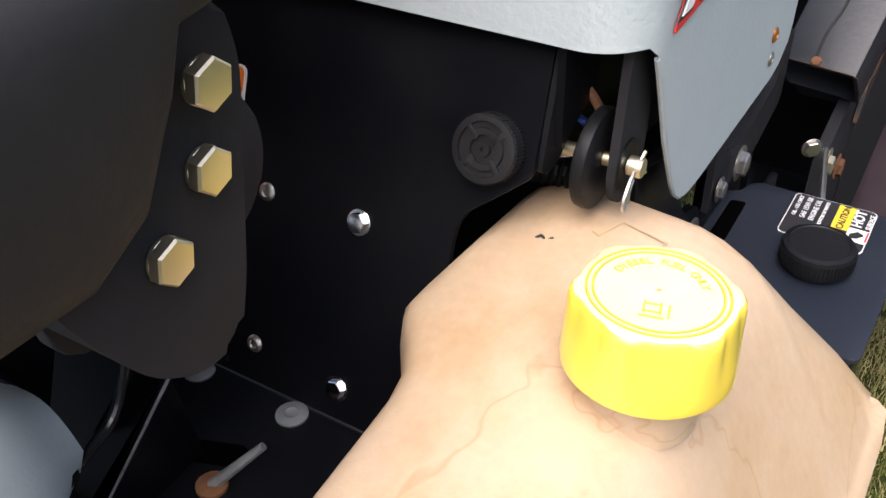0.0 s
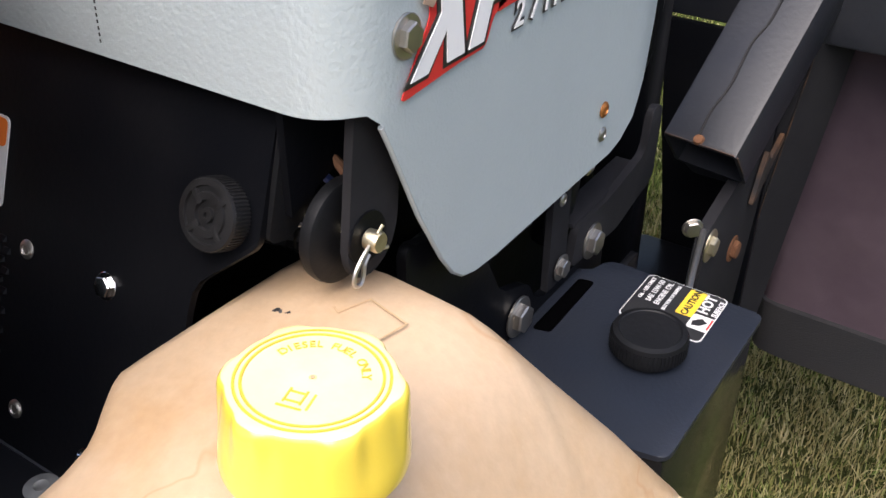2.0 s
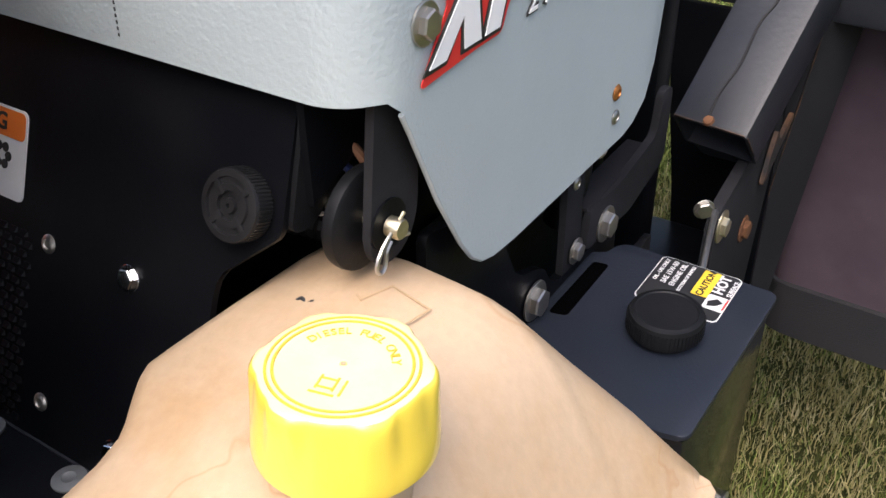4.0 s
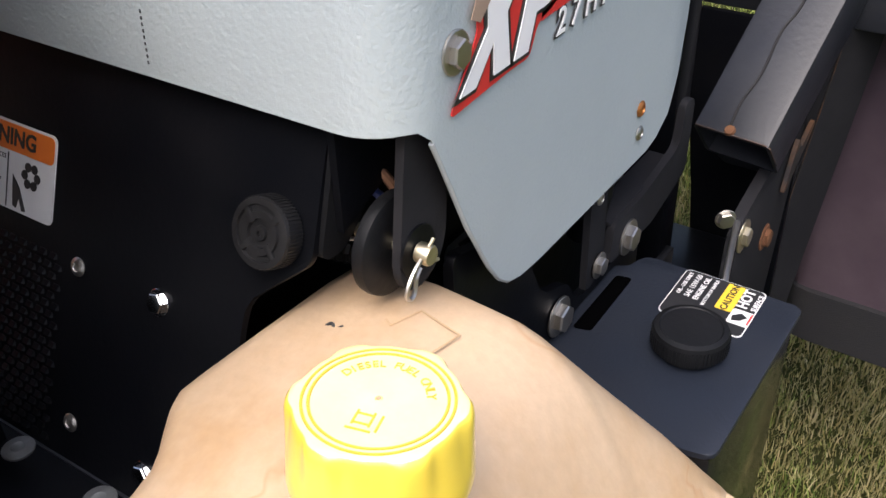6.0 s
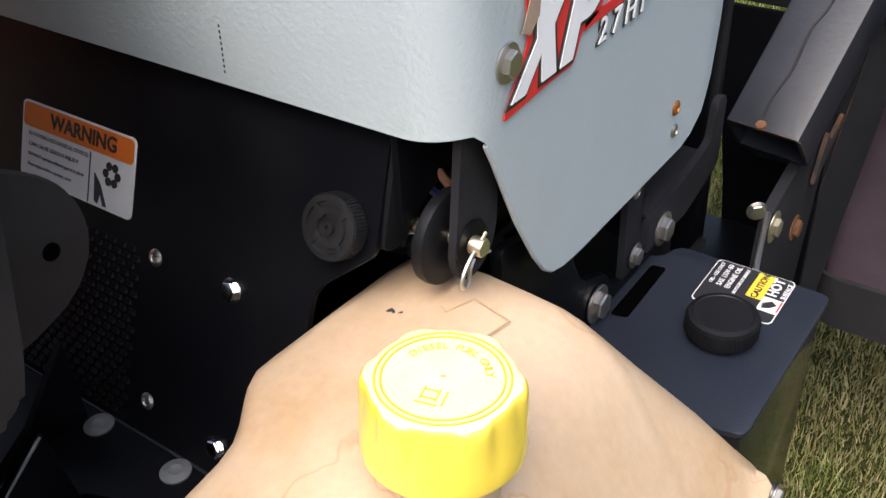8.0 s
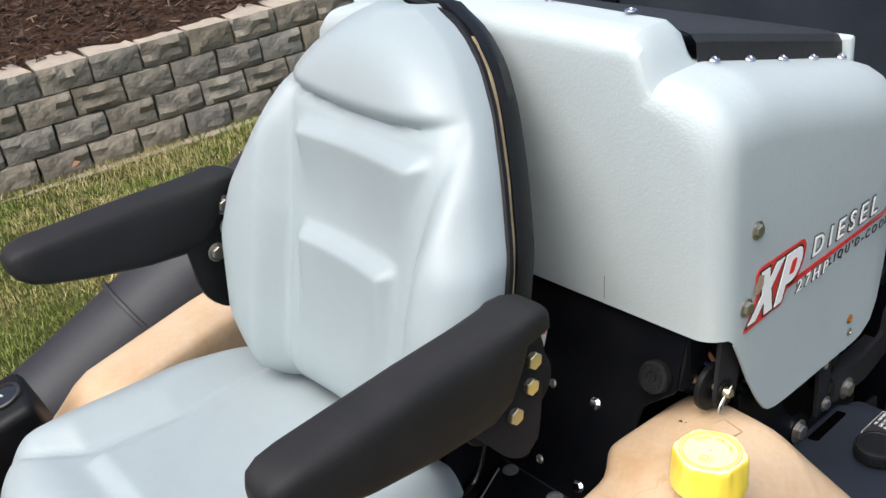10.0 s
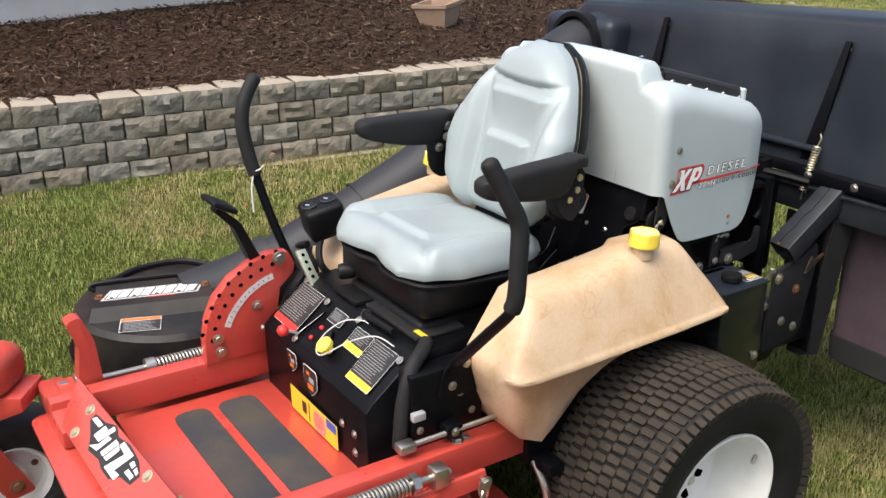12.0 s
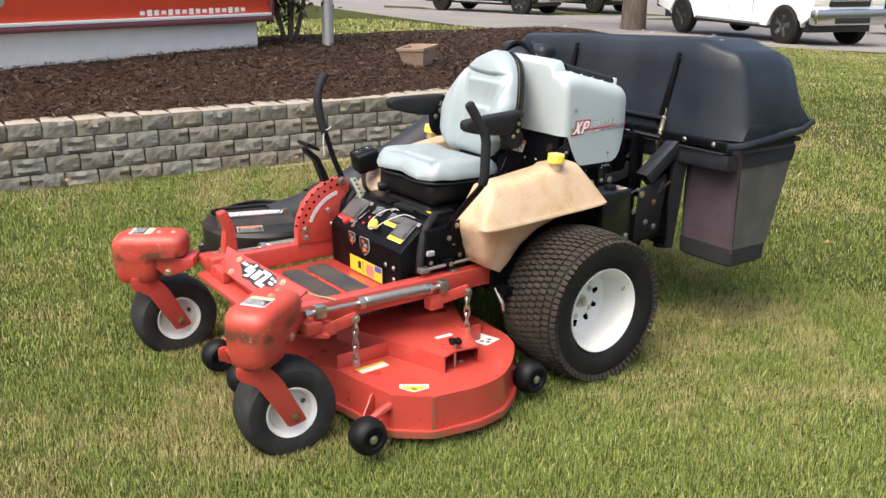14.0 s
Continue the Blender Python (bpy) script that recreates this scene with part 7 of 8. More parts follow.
bolt((0.364, 0.430, 0.672), NX, brk2, 0.0088, BRASS, washer=1.7)
bolt((0.350, 0.420, 0.690), (0.6, -0.8, 0), brk2, 0.0075, STEEL, washer=1.2)
for y, z, mt in ((0.463, 0.547, STEEL), (0.515, 0.520, STEEL), (0.505, 0.628, RUST)):
    bolt((0.364, y, z), NX, brk2, 0.009, mt)
part("rusty_clip", prism(round_outline([(0.525, 0.665), (0.535, 0.667), (0.598, 0.704), (0.594, 0.711), (0.560, 0.697), (0.548, 0.712), (0.540, 0.700)], 0.003), 0.004, Matrix.Translation((0.3655, 0, 0)) @ YZ, 0.0006), WORNRUST, brk2)
post = part("hopper_post", loft([[(x0 + dx, y, z) for dx, y in ((0.0, 0.602), (0.040, 0.602), (0.067, 0.650), (0.061, 0.654), (0.036, 0.607), (0.0, 0.607))] for x0, z in ((0.296, 0.40), (0.338, 0.80))]), BRACKET, mower, "black angle-iron hopper post")
part("post_edge", tube([(0.342, 0.602, 0.45), (0.379, 0.602, 0.79)], 0.0006, 6, soft=False), WORNRUST, post)
part("hitch_block", box(0.24, 0.354, 0.40, 0.60, 0.46, 0.555, 0.008), BLACK, mower)
part("release_rod", tube([(0.364, 0.405, 0.700), (0.378, 0.345, 0.690), (0.390, 0.300, 0.676)], 0.0026, 8), STEEL, brk2)
part("frame_plate", prism(round_outline([(0.28, 0.44), (0.46, 0.44), (0.46, 0.60), (0.36, 0.62), (0.28, 0.64)], 0.02), 0.008, Matrix.Translation((0.345, 0, 0)) @ YZ, 0.002), BLACK, mower)
for y, z in ((0.30, 0.51), (0.356, 0.54), (0.43, 0.49), (0.40, 0.60)):
    bolt((0.3535, y, z), NX, mower, 0.009)

part("hopper_frame_plate", prism(round_outline([(-0.62, 0.60), (0.195, 0.60), (0.195, 0.885), (-0.62, 0.885)], 0.02), 0.012, frame_of((0, 0.606, 0), (1, 0, 0), (0, 0, 1)), 0.002), BLACK, mower)
part("hopper_side_plate", prism([(0.270, 0.42), (0.36, 0.42), (0.36, 0.795), (0.240, 0.795), (0.240, 0.760), (0.248, 0.685), (0.260, 0.60), (0.268, 0.52)], 0.008, frame_of((0, 0.606, 0), (1, 0, 0), (0, 0, 1)), 0.001), BLACK, mower)
part("frame_post", box(0.185, 0.205, 0.52, 0.56, 0.50, 0.93, 0.004), BLACK, mower)
part("frame_tie", tube([(0.20, 0.53, 0.90), (0.30, 0.585, 0.885)], 0.012, 8, soft=False), BLACK, mower)

# bag trim
for b, x0, x1 in ((bag_l, 0.345, 0.640), (bag_r, -0.66, -0.31)):
    rings = []
    for z, k in ((0.375, 0.012), (0.385, 0.0), (0.455, -0.003)):
        rings.append([(x, y, z) for x, y in round_outline([(x0 + 0.013 + k, 0.690 + k), (x1 + 0.004 - k, 0.685 + k), (x1 + 0.006 - k, 0.915 - k), (x0 - k * 0 + 0.0, 0.915 - k)], 0.03, 3)])
    part("canvas_bottom", loft(rings), CANVAS, b, "black canvas bag bottom")
    side = [(x1 + 0.004, 0.700, 0.455), (x1 + 0.006, 0.917, 0.455), (x1 + 0.006, 1.054, 0.87), (x1 + 0.004, 0.698, 0.87)]
    part("mesh_side", prism([(0.0, 0.0), (0.217, 0.0), (0.352, 0.415), (0.0, 0.415)], 0.003, frame_of((x1 + 0.001, 0.700, 0.455), (0, 1, 0), (0, 0, 1))), MESHSIDE, b, "grey-green mesh side")
    part("bag_band", prism([(0.0, 0.0), (0.330, 0.0), (0.350, 0.06), (0.0, 0.06)], 0.003, frame_of((x1 + 0.0045, 0.702, 0.80), (0, 1, 0), (0, 0, 1))), CANVAS, b)
    part("bag_rim", tube([(x1, 0.69, 0.885), (x1 + 0.008, 1.062, 0.888), (x0, 1.062, 0.888)], 0.010, 8, soft=False), CANVAS, b)
    part("seam", tube([(x1 + 0.002, 0.692, 0.44), (x1 - 0.002, 0.690, 0.62), (x1 + 0.002, 0.690, 0.88)], 0.0035, 6), MESHBAG, b)

# blower housing on the far side of the deck
BC = (-0.735, -0.765)
bl = part("blower_housing", lathe([(0.265, 0.0), (0.270, 0.01), (0.270, 0.115), (0.258, 0.130), (0.245, 0.133), (0.02, 0.135)], 56, m=Matrix.Translation((BC[0], BC[1], 0.370)) @ pose(0, 0, 0, 0, -90, 0)), HOUSING, mower, "black round blower housing with an emblem plate")
part("housing_flange", lathe([(0.270, 0.0), (0.292, 0.0), (0.292, 0.008), (0.270, 0.010)], 56, m=Matrix.Translation((BC[0], BC[1], 0.372)) @ pose(0, 0, 0, 0, -90, 0)), BLACK, bl)
pl = frame_of((-0.715, -0.828, 0.503), (0.28, 0.96, 0), (-0.96, 0.28, 0))
ep = part("emblem_plate", loft([[(*p, 0.0) for p in ((-0.17, -0.10), (0.17, -0.10), (0.15, 0.10), (-0.15, 0.10))], [(*p, 0.030) for p in ((-0.158, -0.070), (0.158, -0.070), (0.150, 0.085), (-0.150, 0.085))]]), HOUSING, bl, m=pl)
eb = part("emblem", prism([(-0.135, -0.032), (0.12, -0.032), (0.140, 0.034), (-0.11, 0.034)], 0.0008, Matrix.Translation((-0.002, 0.006, 0.0302))), LABEL_W, ep, "white and black emblem of plain slanted shapes")
part("emblem_print", prism([(-0.128, -0.028), (0.116, -0.028), (0.134, 0.030), (-0.106, 0.030)], 0.0004, Matrix.Translation((-0.002, 0.006, 0.0311))), LABEL_K, eb)
for i in range(8):
    x = -0.122 + 0.0295 * i
    part("emblem_print", prism(([(x, -0.024), (x + 0.024, -0.024), (x + 0.043, 0.027), (x + 0.018, 0.027)] if i % 2 else [(x, -0.024), (x + 0.010, -0.024), (x + 0.014, -0.008), (x + 0.022, -0.024), (x + 0.026, -0.024), (x + 0.044, 0.027), (x + 0.018, 0.027)]), 0.0004, Matrix.Translation((-0.002, 0.006, 0.0315))), LABEL_W, eb)
bars([(0.02, -0.030, 0.07, 0.005)], LABEL_R, ep, Matrix.Translation((0, 0, 0.0305)), "red_line")
part("plate_rod", tube([(-0.150, 0.088, 0.012), (-0.145, 0.094, 0.034), (0.150, 0.094, 0.036), (0.156, 0.088, 0.012)], 0.008, 8), PLASTIC, ep)
for x, y in ((-0.140, 0.0), (0.142, 0.02)):
    bolt((x, y, 0.030), (0, 0, 1), ep, 0.010, RUST)
vl = plate(0.105, 0.085, LABEL_W, bl, frame_of((-0.588, -0.905, 0.5055), (0.35, 0.94, 0), (-0.94, 0.35, 0)), "warning_label", "black and orange warning label", r=0.003)
plate(0.102, 0.062, LABEL_K, vl, Matrix.Translation((0, -0.010, 0.0008)), "label_field", r=0.002, depth=0.0003)
plate(0.102, 0.016, LABEL_O, vl, Matrix.Translation((0, 0.032, 0.0008)), "heading_band", r=0.002, depth=0.0003)
bars(text_lines(-0.044, 0.044, 0.012, 6, 0.009, 0.003, rng), INK_G, vl, Matrix.Translation((0, 0, 0.0012)))
for a in range(0, 360, 40):
    bolt((BC[0] + 0.282 * math.cos(radians(a)), BC[1] + 0.282 * math.sin(radians(a)), 0.381), (0, 0, 1), bl, 0.009)
part("wire_handle", tube([(-0.90, -0.90, 0.508), (-0.955, -0.80, 0.514), (-0.945, -0.67, 0.516), (-0.86, -0.59, 0.510)], 0.009, 8), PLASTIC, bl)
part("latch_strap", tube([(-0.70, -0.50, 0.53), (-0.66, -0.42, 0.60), (-0.62, -0.40, 0.62)], 0.010, 8), PLASTIC, bl)
part("duct_collar", lathe([(0.100, -0.03), (0.106, -0.03), (0.106, 0.03), (0.100, 0.03)], 32, m=frame_of((-0.735, -0.48, 0.512), (0.07, 0.88, 0.36), (1, 0, 0)), closed=True), DUCT, bl)

for p, d in (((-0.687, -0.17, 0.662), (0.10, 0.80, 0.42)), ((-0.62, 0.42, 1.005), (0.0, 0.86, 0.48))):
    part("duct_seam", lathe([(0.0965, -0.004), (0.0995, -0.003), (0.0995, 0.003), (0.0965, 0.004)], 36, m=frame_of(p, d, (1, 0, 0)), closed=True), DUCT, bl)
for p in ((-0.588, -0.16, 0.685), (-0.600, -0.09, 0.74), (-0.60, 0.02, 0.80)):
    rivet(p, (1, -0.2, 0.3), bl, 0.006, LABEL_K)


# ---- surroundings ----
def quads_object(name, verts, faces, mat, label, category):
    me = bpy.data.meshes.new(name)
    me.vertices.add(len(verts))
    me.vertices.foreach_set("co", np.asarray(verts, np.float32).ravel())
    k = faces.shape[1]
    me.loops.add(faces.size)
    me.loops.foreach_set("vertex_index", faces.ravel().astype(np.int32))
    me.polygons.add(len(faces))
    me.polygons.foreach_set("loop_start", np.arange(0, faces.size, k, dtype=np.int32))
    me.update(calc_edges=True)
    me.validate()
    me.materials.append(mat)
    return tagged(new(name, me), label, category, kind="stuff")


def ground_array(x, y):
    wallward = np.clip(-0.7 - x, 0, 2.3)
    far = np.clip(np.clip(y - 3.0, 0, None) + np.clip(-5.0 - x, 0, None) * 0.5, 0, 30)
    return 0.044 + 0.045 * np.clip(0.3 - x, 0, 1) + 0.080 * wallward - 0.030 * far


def patchy(x, y):
    """Low waves that make greener and drier patches."""
    v = np.sin(x * 1.9 + 1.3 * np.sin(y * 1.1)) * np.sin(y * 1.6 + 0.8 * np.sin(x * 2.3 + 1)) + 0.6 * np.sin(x * 4.7 + y * 2.1) * np.sin(y * 5.3 - x * 1.7) + 0.35 * np.sin(9.1 * x + 3 * y) * np.sin(8.3 * y - 4 * x)
    return v


def blades(rg, count, x0, x1, y0, y1, tall, wide, keep=None, fine=False):
    x, y = rg.uniform(x0, x1, count), rg.uniform(y0, y1, count)
    if keep is not None:
        rim = np.minimum(np.minimum(x - x0, x1 - x), np.minimum(y - y0, y1 - y))
        ok = keep(x, y, rg) & ((rim > rg.uniform(0, 0.35, count)) | (x < -2.2))
        x, y = x[ok], y[ok]
    n = len(x)
    z = ground_array(x, y) - 0.004
    a = rg.uniform(0, 2 * np.pi, n)
    lean_a = rg.uniform(0, 2 * np.pi, n)
    lean = np.abs(rg.normal(0.12, 0.42, n)).clip(0, 1.2)
    h = tall * rg.uniform(0.45, 1.15, n) * (1 + 0.25 * np.sin(13 * x + 4 * np.sin(7 * y)) * np.sin(11 * y + 3 * np.sin(9 * x)))
    w = wide * rg.uniform(0.7, 1.3, n)
    dx, dy = np.cos(a) * w / 2, np.sin(a) * w / 2
    lx, ly = np.cos(lean_a) * lean * h, np.sin(lean_a) * lean * h
    v = np.zeros((n, 5, 3))
    v[:, 0] = np.stack([x - dx, y - dy, z], 1)
    v[:, 1] = np.stack([x + dx, y + dy, z], 1)
    v[:, 2] = np.stack([x + dx * 0.8 + lx * 0.38, y + dy * 0.8 + ly * 0.38, z + h * 0.60], 1)
    v[:, 3] = np.stack([x - dx * 0.8 + lx * 0.38, y - dy * 0.8 + ly * 0.38, z + h * 0.60], 1)
    v[:, 4] = np.stack([x + lx, y + ly, z + h * (1.0 - 0.26 * lean)], 1)
    if fine:
        return v[:, [0, 1, 4]].reshape(-1, 3), np.arange(n * 3).reshape(-1, 3)
    base = np.arange(n)[:, None] * 5
    f = np.concatenate([base + np.array([[0, 1, 2]]), base + np.array([[0, 2, 3]]), base + np.array([[3, 2, 4]])])
    return v.reshape(-1, 3), f


rg = np.random.default_rng(11)
tuft = lambda x, y: patchy(x, y) + 0.55 * patchy(6.1 * x + 2, 5.3 * y) - 0.18 * np.clip(0.4 - x, 0, 1) + 0.25 * np.clip(x - 0.9, 0, 1) + 0.55 * np.clip(-0.8 - x, 0, 1)
green = lambda x, y, r: tuft(x, y) + r.normal(0, 0.5, len(x)) < 0.70
dry = lambda x, y, r: tuft(x, y) + r.normal(0, 0.5, len(x)) > 0.70
for mat, keep, name, label, seed in ((GRASS, green, "grass", "short green mown grass blades", 1), (STRAW, dry, "dry_grass", "straw-coloured dry grass blades", 2)):
    rg = np.random.default_rng(seed)
    sets = [blades(rg, 250000, -0.7, 3.2, -2.4, 1.8, 0.036, 0.0024, keep), blades(rg, 430000, -0.7, 3.2, -2.4, 1.8, 0.030, 0.0028, keep, True), blades(rg, 130000, -2.9, 3.2, 1.3, 4.9, 0.036, 0.0036, keep), blades(rg, 90000, -2.85, -0.3, -2.9, 1.6, 0.034, 0.0034, keep), blades(rg, 160000, -2.85, -0.3, -2.9, 1.6, 0.028, 0.0036, keep, True), blades(rg, 60000, -3.0, 5.5, 4.5, 10.0, 0.040, 0.0075, keep, True), blades(rg, 80000, -10.5, 3.0, 9.5, 14.5, 0.040, 0.009, keep, True), blades(rg, 40000, -10.0, -5.6, 3.0, 9.5, 0.040, 0.009, keep, True), blades(rg, 22000, -5.6, -3.0, 4.4, 9.6, 0.040, 0.008, keep, True), blades(rg, 14000, -20.0, -10.0, 3.0, 12.0, 0.07, 0.03, keep)]
    vs, fs, off = [], [], 0
    for v, f in sets:
        vs.append(v)
        fs.append(f + off)
        off += len(v)
    quads_object(name, np.concatenate(vs), np.concatenate(fs), mat, label, "grass")

# bark chips
rg = np.random.default_rng(5)
n = 36000
s, d = rg.uniform(0.0, WALL_LEN + 1.2, n), rg.uniform(0.16, 2.9, n)
px = WALL_A.x + WALL_DIR.x * s - WALL_N.x * d
py = WALL_A.y + WALL_DIR.y * s - WALL_N.y * d
pz = 0.627 + 0.088 * np.clip(d, 0, 2.2) + rg.uniform(0.0, 0.022, n)
L, W = rg.uniform(0.015, 0.055, n), rg.uniform(0.004, 0.012, n)
a, tilt = rg.uniform(0, 2 * np.pi, n), rg.normal(0, 0.35, n)
ux, uy, uz = np.cos(a) * np.cos(tilt), np.sin(a) * np.cos(tilt), np.sin(tilt)
roll = rg.normal(0, 0.5, n)
vx, vy, vz = -np.sin(a) * np.cos(roll), np.cos(a) * np.cos(roll), np.sin(roll)
v = np.zeros((n, 4, 3))
for i, (p, q) in enumerate(((-1, -1), (1, -0.6), (0.9, 1), (-1, 0.7))):
    v[:, i] = np.stack([px + p * L / 2 * ux + q * W / 2 * vx, py + p * L / 2 * uy + q * W / 2 * vy, pz + p * L / 2 * uz + q * W / 2 * vz], 1)
quads_object("bark_mulch", v.reshape(-1, 3), np.arange(n)[:, None] * 4 + np.array([[0, 1, 2, 3]]), MULCH, "shredded dark brown bark chips on the bed", "mulch")

# a few fallen leaves
rg = np.random.default_rng(9)
n = 60
x, y = rg.uniform(-2.8, 2.5, n), rg.uniform(-1.8, 4.0, n)
z = ground_array(x, y) + 0.05
a = rg.uniform(0, 6.28, n)
v = np.zeros((n, 4, 3))
for i, (p, q) in enumerate(((-1, 0), (0, -0.5), (1, 0), (0, 0.6))):
    v[:, i] = np.stack([x + 0.018 * (p * np.cos(a) - q * np.sin(a)), y + 0.018 * (p * np.sin(a) + q * np.cos(a)), z + 0.006 * i], 1)
quads_object("fallen_leaves", v.reshape(-1, 3), np.arange(n)[:, None] * 4 + np.array([[0, 1, 2, 3]]), DRYLEAF, "brown fallen leaves scattered on the lawn", "leaves")

# planter on the mulch
pot = empty("planter", "square terracotta planter standing on the bark mulch", "planter", pose(-3.66, 2.06, 0.715, 4, -3, 28))
rings = [[(sx * w, sy * w, z) for sx, sy in ((-1, -1), (1, -1), (1, 1), (-1, 1))] for w, z in ((0.085, 0.0), (0.118, 0.135), (0.128, 0.137), (0.130, 0.160), (0.112, 0.160), (0.105, 0.120))]
part("pot_body", loft(rings), POT, pot)
part("pot_soil", box(-0.10, 0.10, -0.10, 0.10, 0.115, 0.125, 0.0), MULCH_SOIL, pot)

# sign on its plinth
SIGN_M = Matrix.Translation((-4.86, 1.18, 0)) @ pose(0, 0, 0, 0, 0, -80.8)
sign = empty("roadside_sign", "red board sign on a white rendered plinth", "sign")
part("plinth", box(0.0, 4.6, -0.42, 0.0, 0.70, 1.035, 0.01, m=SIGN_M), PLINTH, sign, "white rendered plinth")
brd = part("sign_board", box(-0.10, 4.7, -0.36, 0.06, 1.10, 2.6, 0.01, m=SIGN_M), SIGN_RED, sign)
part("sign_frame", box(-0.12, 4.72, -0.38, 0.08, 1.030, 1.075, 0.008, m=SIGN_M), MAROON, sign)
part("sign_frame", box(-0.13, -0.095, -0.38, 0.085, 1.075, 2.65, 0.008, m=SIGN_M), MAROON, sign)
part("sign_trim", box(-0.115, 4.715, -0.37, 0.082, 1.076, 1.102, 0.002, m=SIGN_M), LABEL_W, sign)
FRONT = SIGN_M @ frame_of((0, 0.0605, 1.10), (-1, 0, 0), (0, 0, 1))
bars([(-0.18 - i * 0.062, 0.036, 0.040, 0.030 + 0.008 * (i % 3)) for i in range(16)], LABEL_W, brd, FRONT, "sign_print", 0.004)
part("sign_shape", prism([(-2.3, 0.06), (-2.2, 0.12), (-2.1, 0.35), (-2.45, 0.35)], 0.004, FRONT), LABEL_W, brd)
part("sign_shape", prism([(-2.25, 0.08), (-2.17, 0.13), (-2.12, 0.3), (-2.3, 0.3)], 0.005, FRONT), LABEL_STRIP, brd)

# flag pole
pole = part("flag_pole", lathe([(0.052, 0.0), (0.052, 0.05), (0.050, 0.06), (0.040, 6.0), (0.02, 6.02)], 28, m=Matrix.Translation((-4.72, 1.80, 0.78)) @ pose(0, 0, 0, 0, -90, 0)), POLE, None)
tagged(pole, "grey galvanised steel pole rising from the mulch", "pole")


# shrub
def leaf_cloud(rg, centres, radius, n, size):
    c = np.asarray(centres)[rg.integers(0, len(centres), n)]
    p = c + rg.normal(0, 1, (n, 3)) * radius
    u = rg.normal(0, 1, (n, 3))
    u /= np.linalg.norm(u, axis=1)[:, None]
    w = np.cross(u, rg.normal(0, 1, (n, 3)))
    w /= np.linalg.norm(w, axis=1)[:, None]
    s_ = size * rg.uniform(0.6, 1.3, n)[:, None]
    v = np.stack([p - u * s_, p + w * s_ * 0.45, p + u * s_, p - w * s_ * 0.45], 1)
    return v.reshape(-1, 3), np.arange(n)[:, None] * 4 + np.array([[0, 1, 2, 3]])


def leafy(name, parent, rg, centres, radius, n, size, mat):
    v, f = leaf_cloud(rg, centres, radius, n, size)
    ob = quads_object(name, v, f, mat, "", "")
    ob.parent = parent
    return ob


rg = np.random.default_rng(21)
shrub = empty("shrub", "small dark multi-stemmed shrub beside the sign", "shrub", pose(-5.12, 1.62, 0.80))
tips = []
for i in range(9):
    a = rg.uniform(0, 6.28)
    r = rg.uniform(0.12, 0.38)
    tip = (r * math.cos(a), r * math.sin(a), rg.uniform(0.45, 0.85))
    tips.append(tip)
    part("stem", tube([(0.03 * math.cos(a), 0.03 * math.sin(a), -0.05), (0.45 * tip[0], 0.45 * tip[1], 0.22), tip], 0.015, 7, radii=(0.020, 0.006)), BARK, shrub)
leafy("foliage", shrub, rg, tips, 0.16, 4200, 0.030, LEAF)

# tree by the car park
tree = empty("tree", "tall tree with a thick grey-brown trunk by the car park", "tree", pose(-14.73, 16.39, -0.30))
part("trunk", tube([(0, 0, -0.2), (0.02, 0.0, 1.2), (-0.05, 0.05, 3.0), (0.05, 0.0, 4.6)], 0.3, 16, radii=(0.34, 0.22)), BARK, tree)
tips = []
for i in range(9):
    a = 6.28 * i / 9 + rg.uniform(-0.3, 0.3)
    r, h = rg.uniform(1.2, 2.6), rg.uniform(4.6, 7.6)
    tips.append((r * math.cos(a), r * math.sin(a), h))
    part("limb", tube([(0, 0, rg.uniform(3.2, 4.4)), (0.4 * r * math.cos(a), 0.4 * r * math.sin(a), h - 1.2), tips[-1]], 0.1, 8, radii=(0.13, 0.03)), BARK, tree)
tips.append((0, 0, 7.6))
leafy("crown", tree, rg, tips, 0.75, 9000, 0.13, TREELEAF)

# car park
edge = [(-60, 26), (-40, 18.5), (-30, 15.9), (-23.9, 14.2), (-20, 13.2), (-16.9, 12.47), (-13.5, 12.75), (-10.4, 13.47), (-8.2, 14.22), (-6.6, 15.13), (-4, 17), (0, 20.5), (10, 30), (30, 50)]
bm = bmesh.new()
rows_ = [[bm.verts.new((x - 0.15 * k, y + k, ground_height(x - 0.15 * k, y + k) + 0.012)) for k in (0, 2, 4, 6, 9, 13, 18, 25, 40, 60)] for x, y in edge]
for a_, b_ in zip(rows_, rows_[1:]):
    for i in range(9):
        bm.faces.new((a_[i], a_[i + 1], b_[i + 1], b_[i]))
lot = finish(bm, "car_park", ASPHALT)
tagged(lot, "sun-bleached grey asphalt car park", "car park", kind="structure")


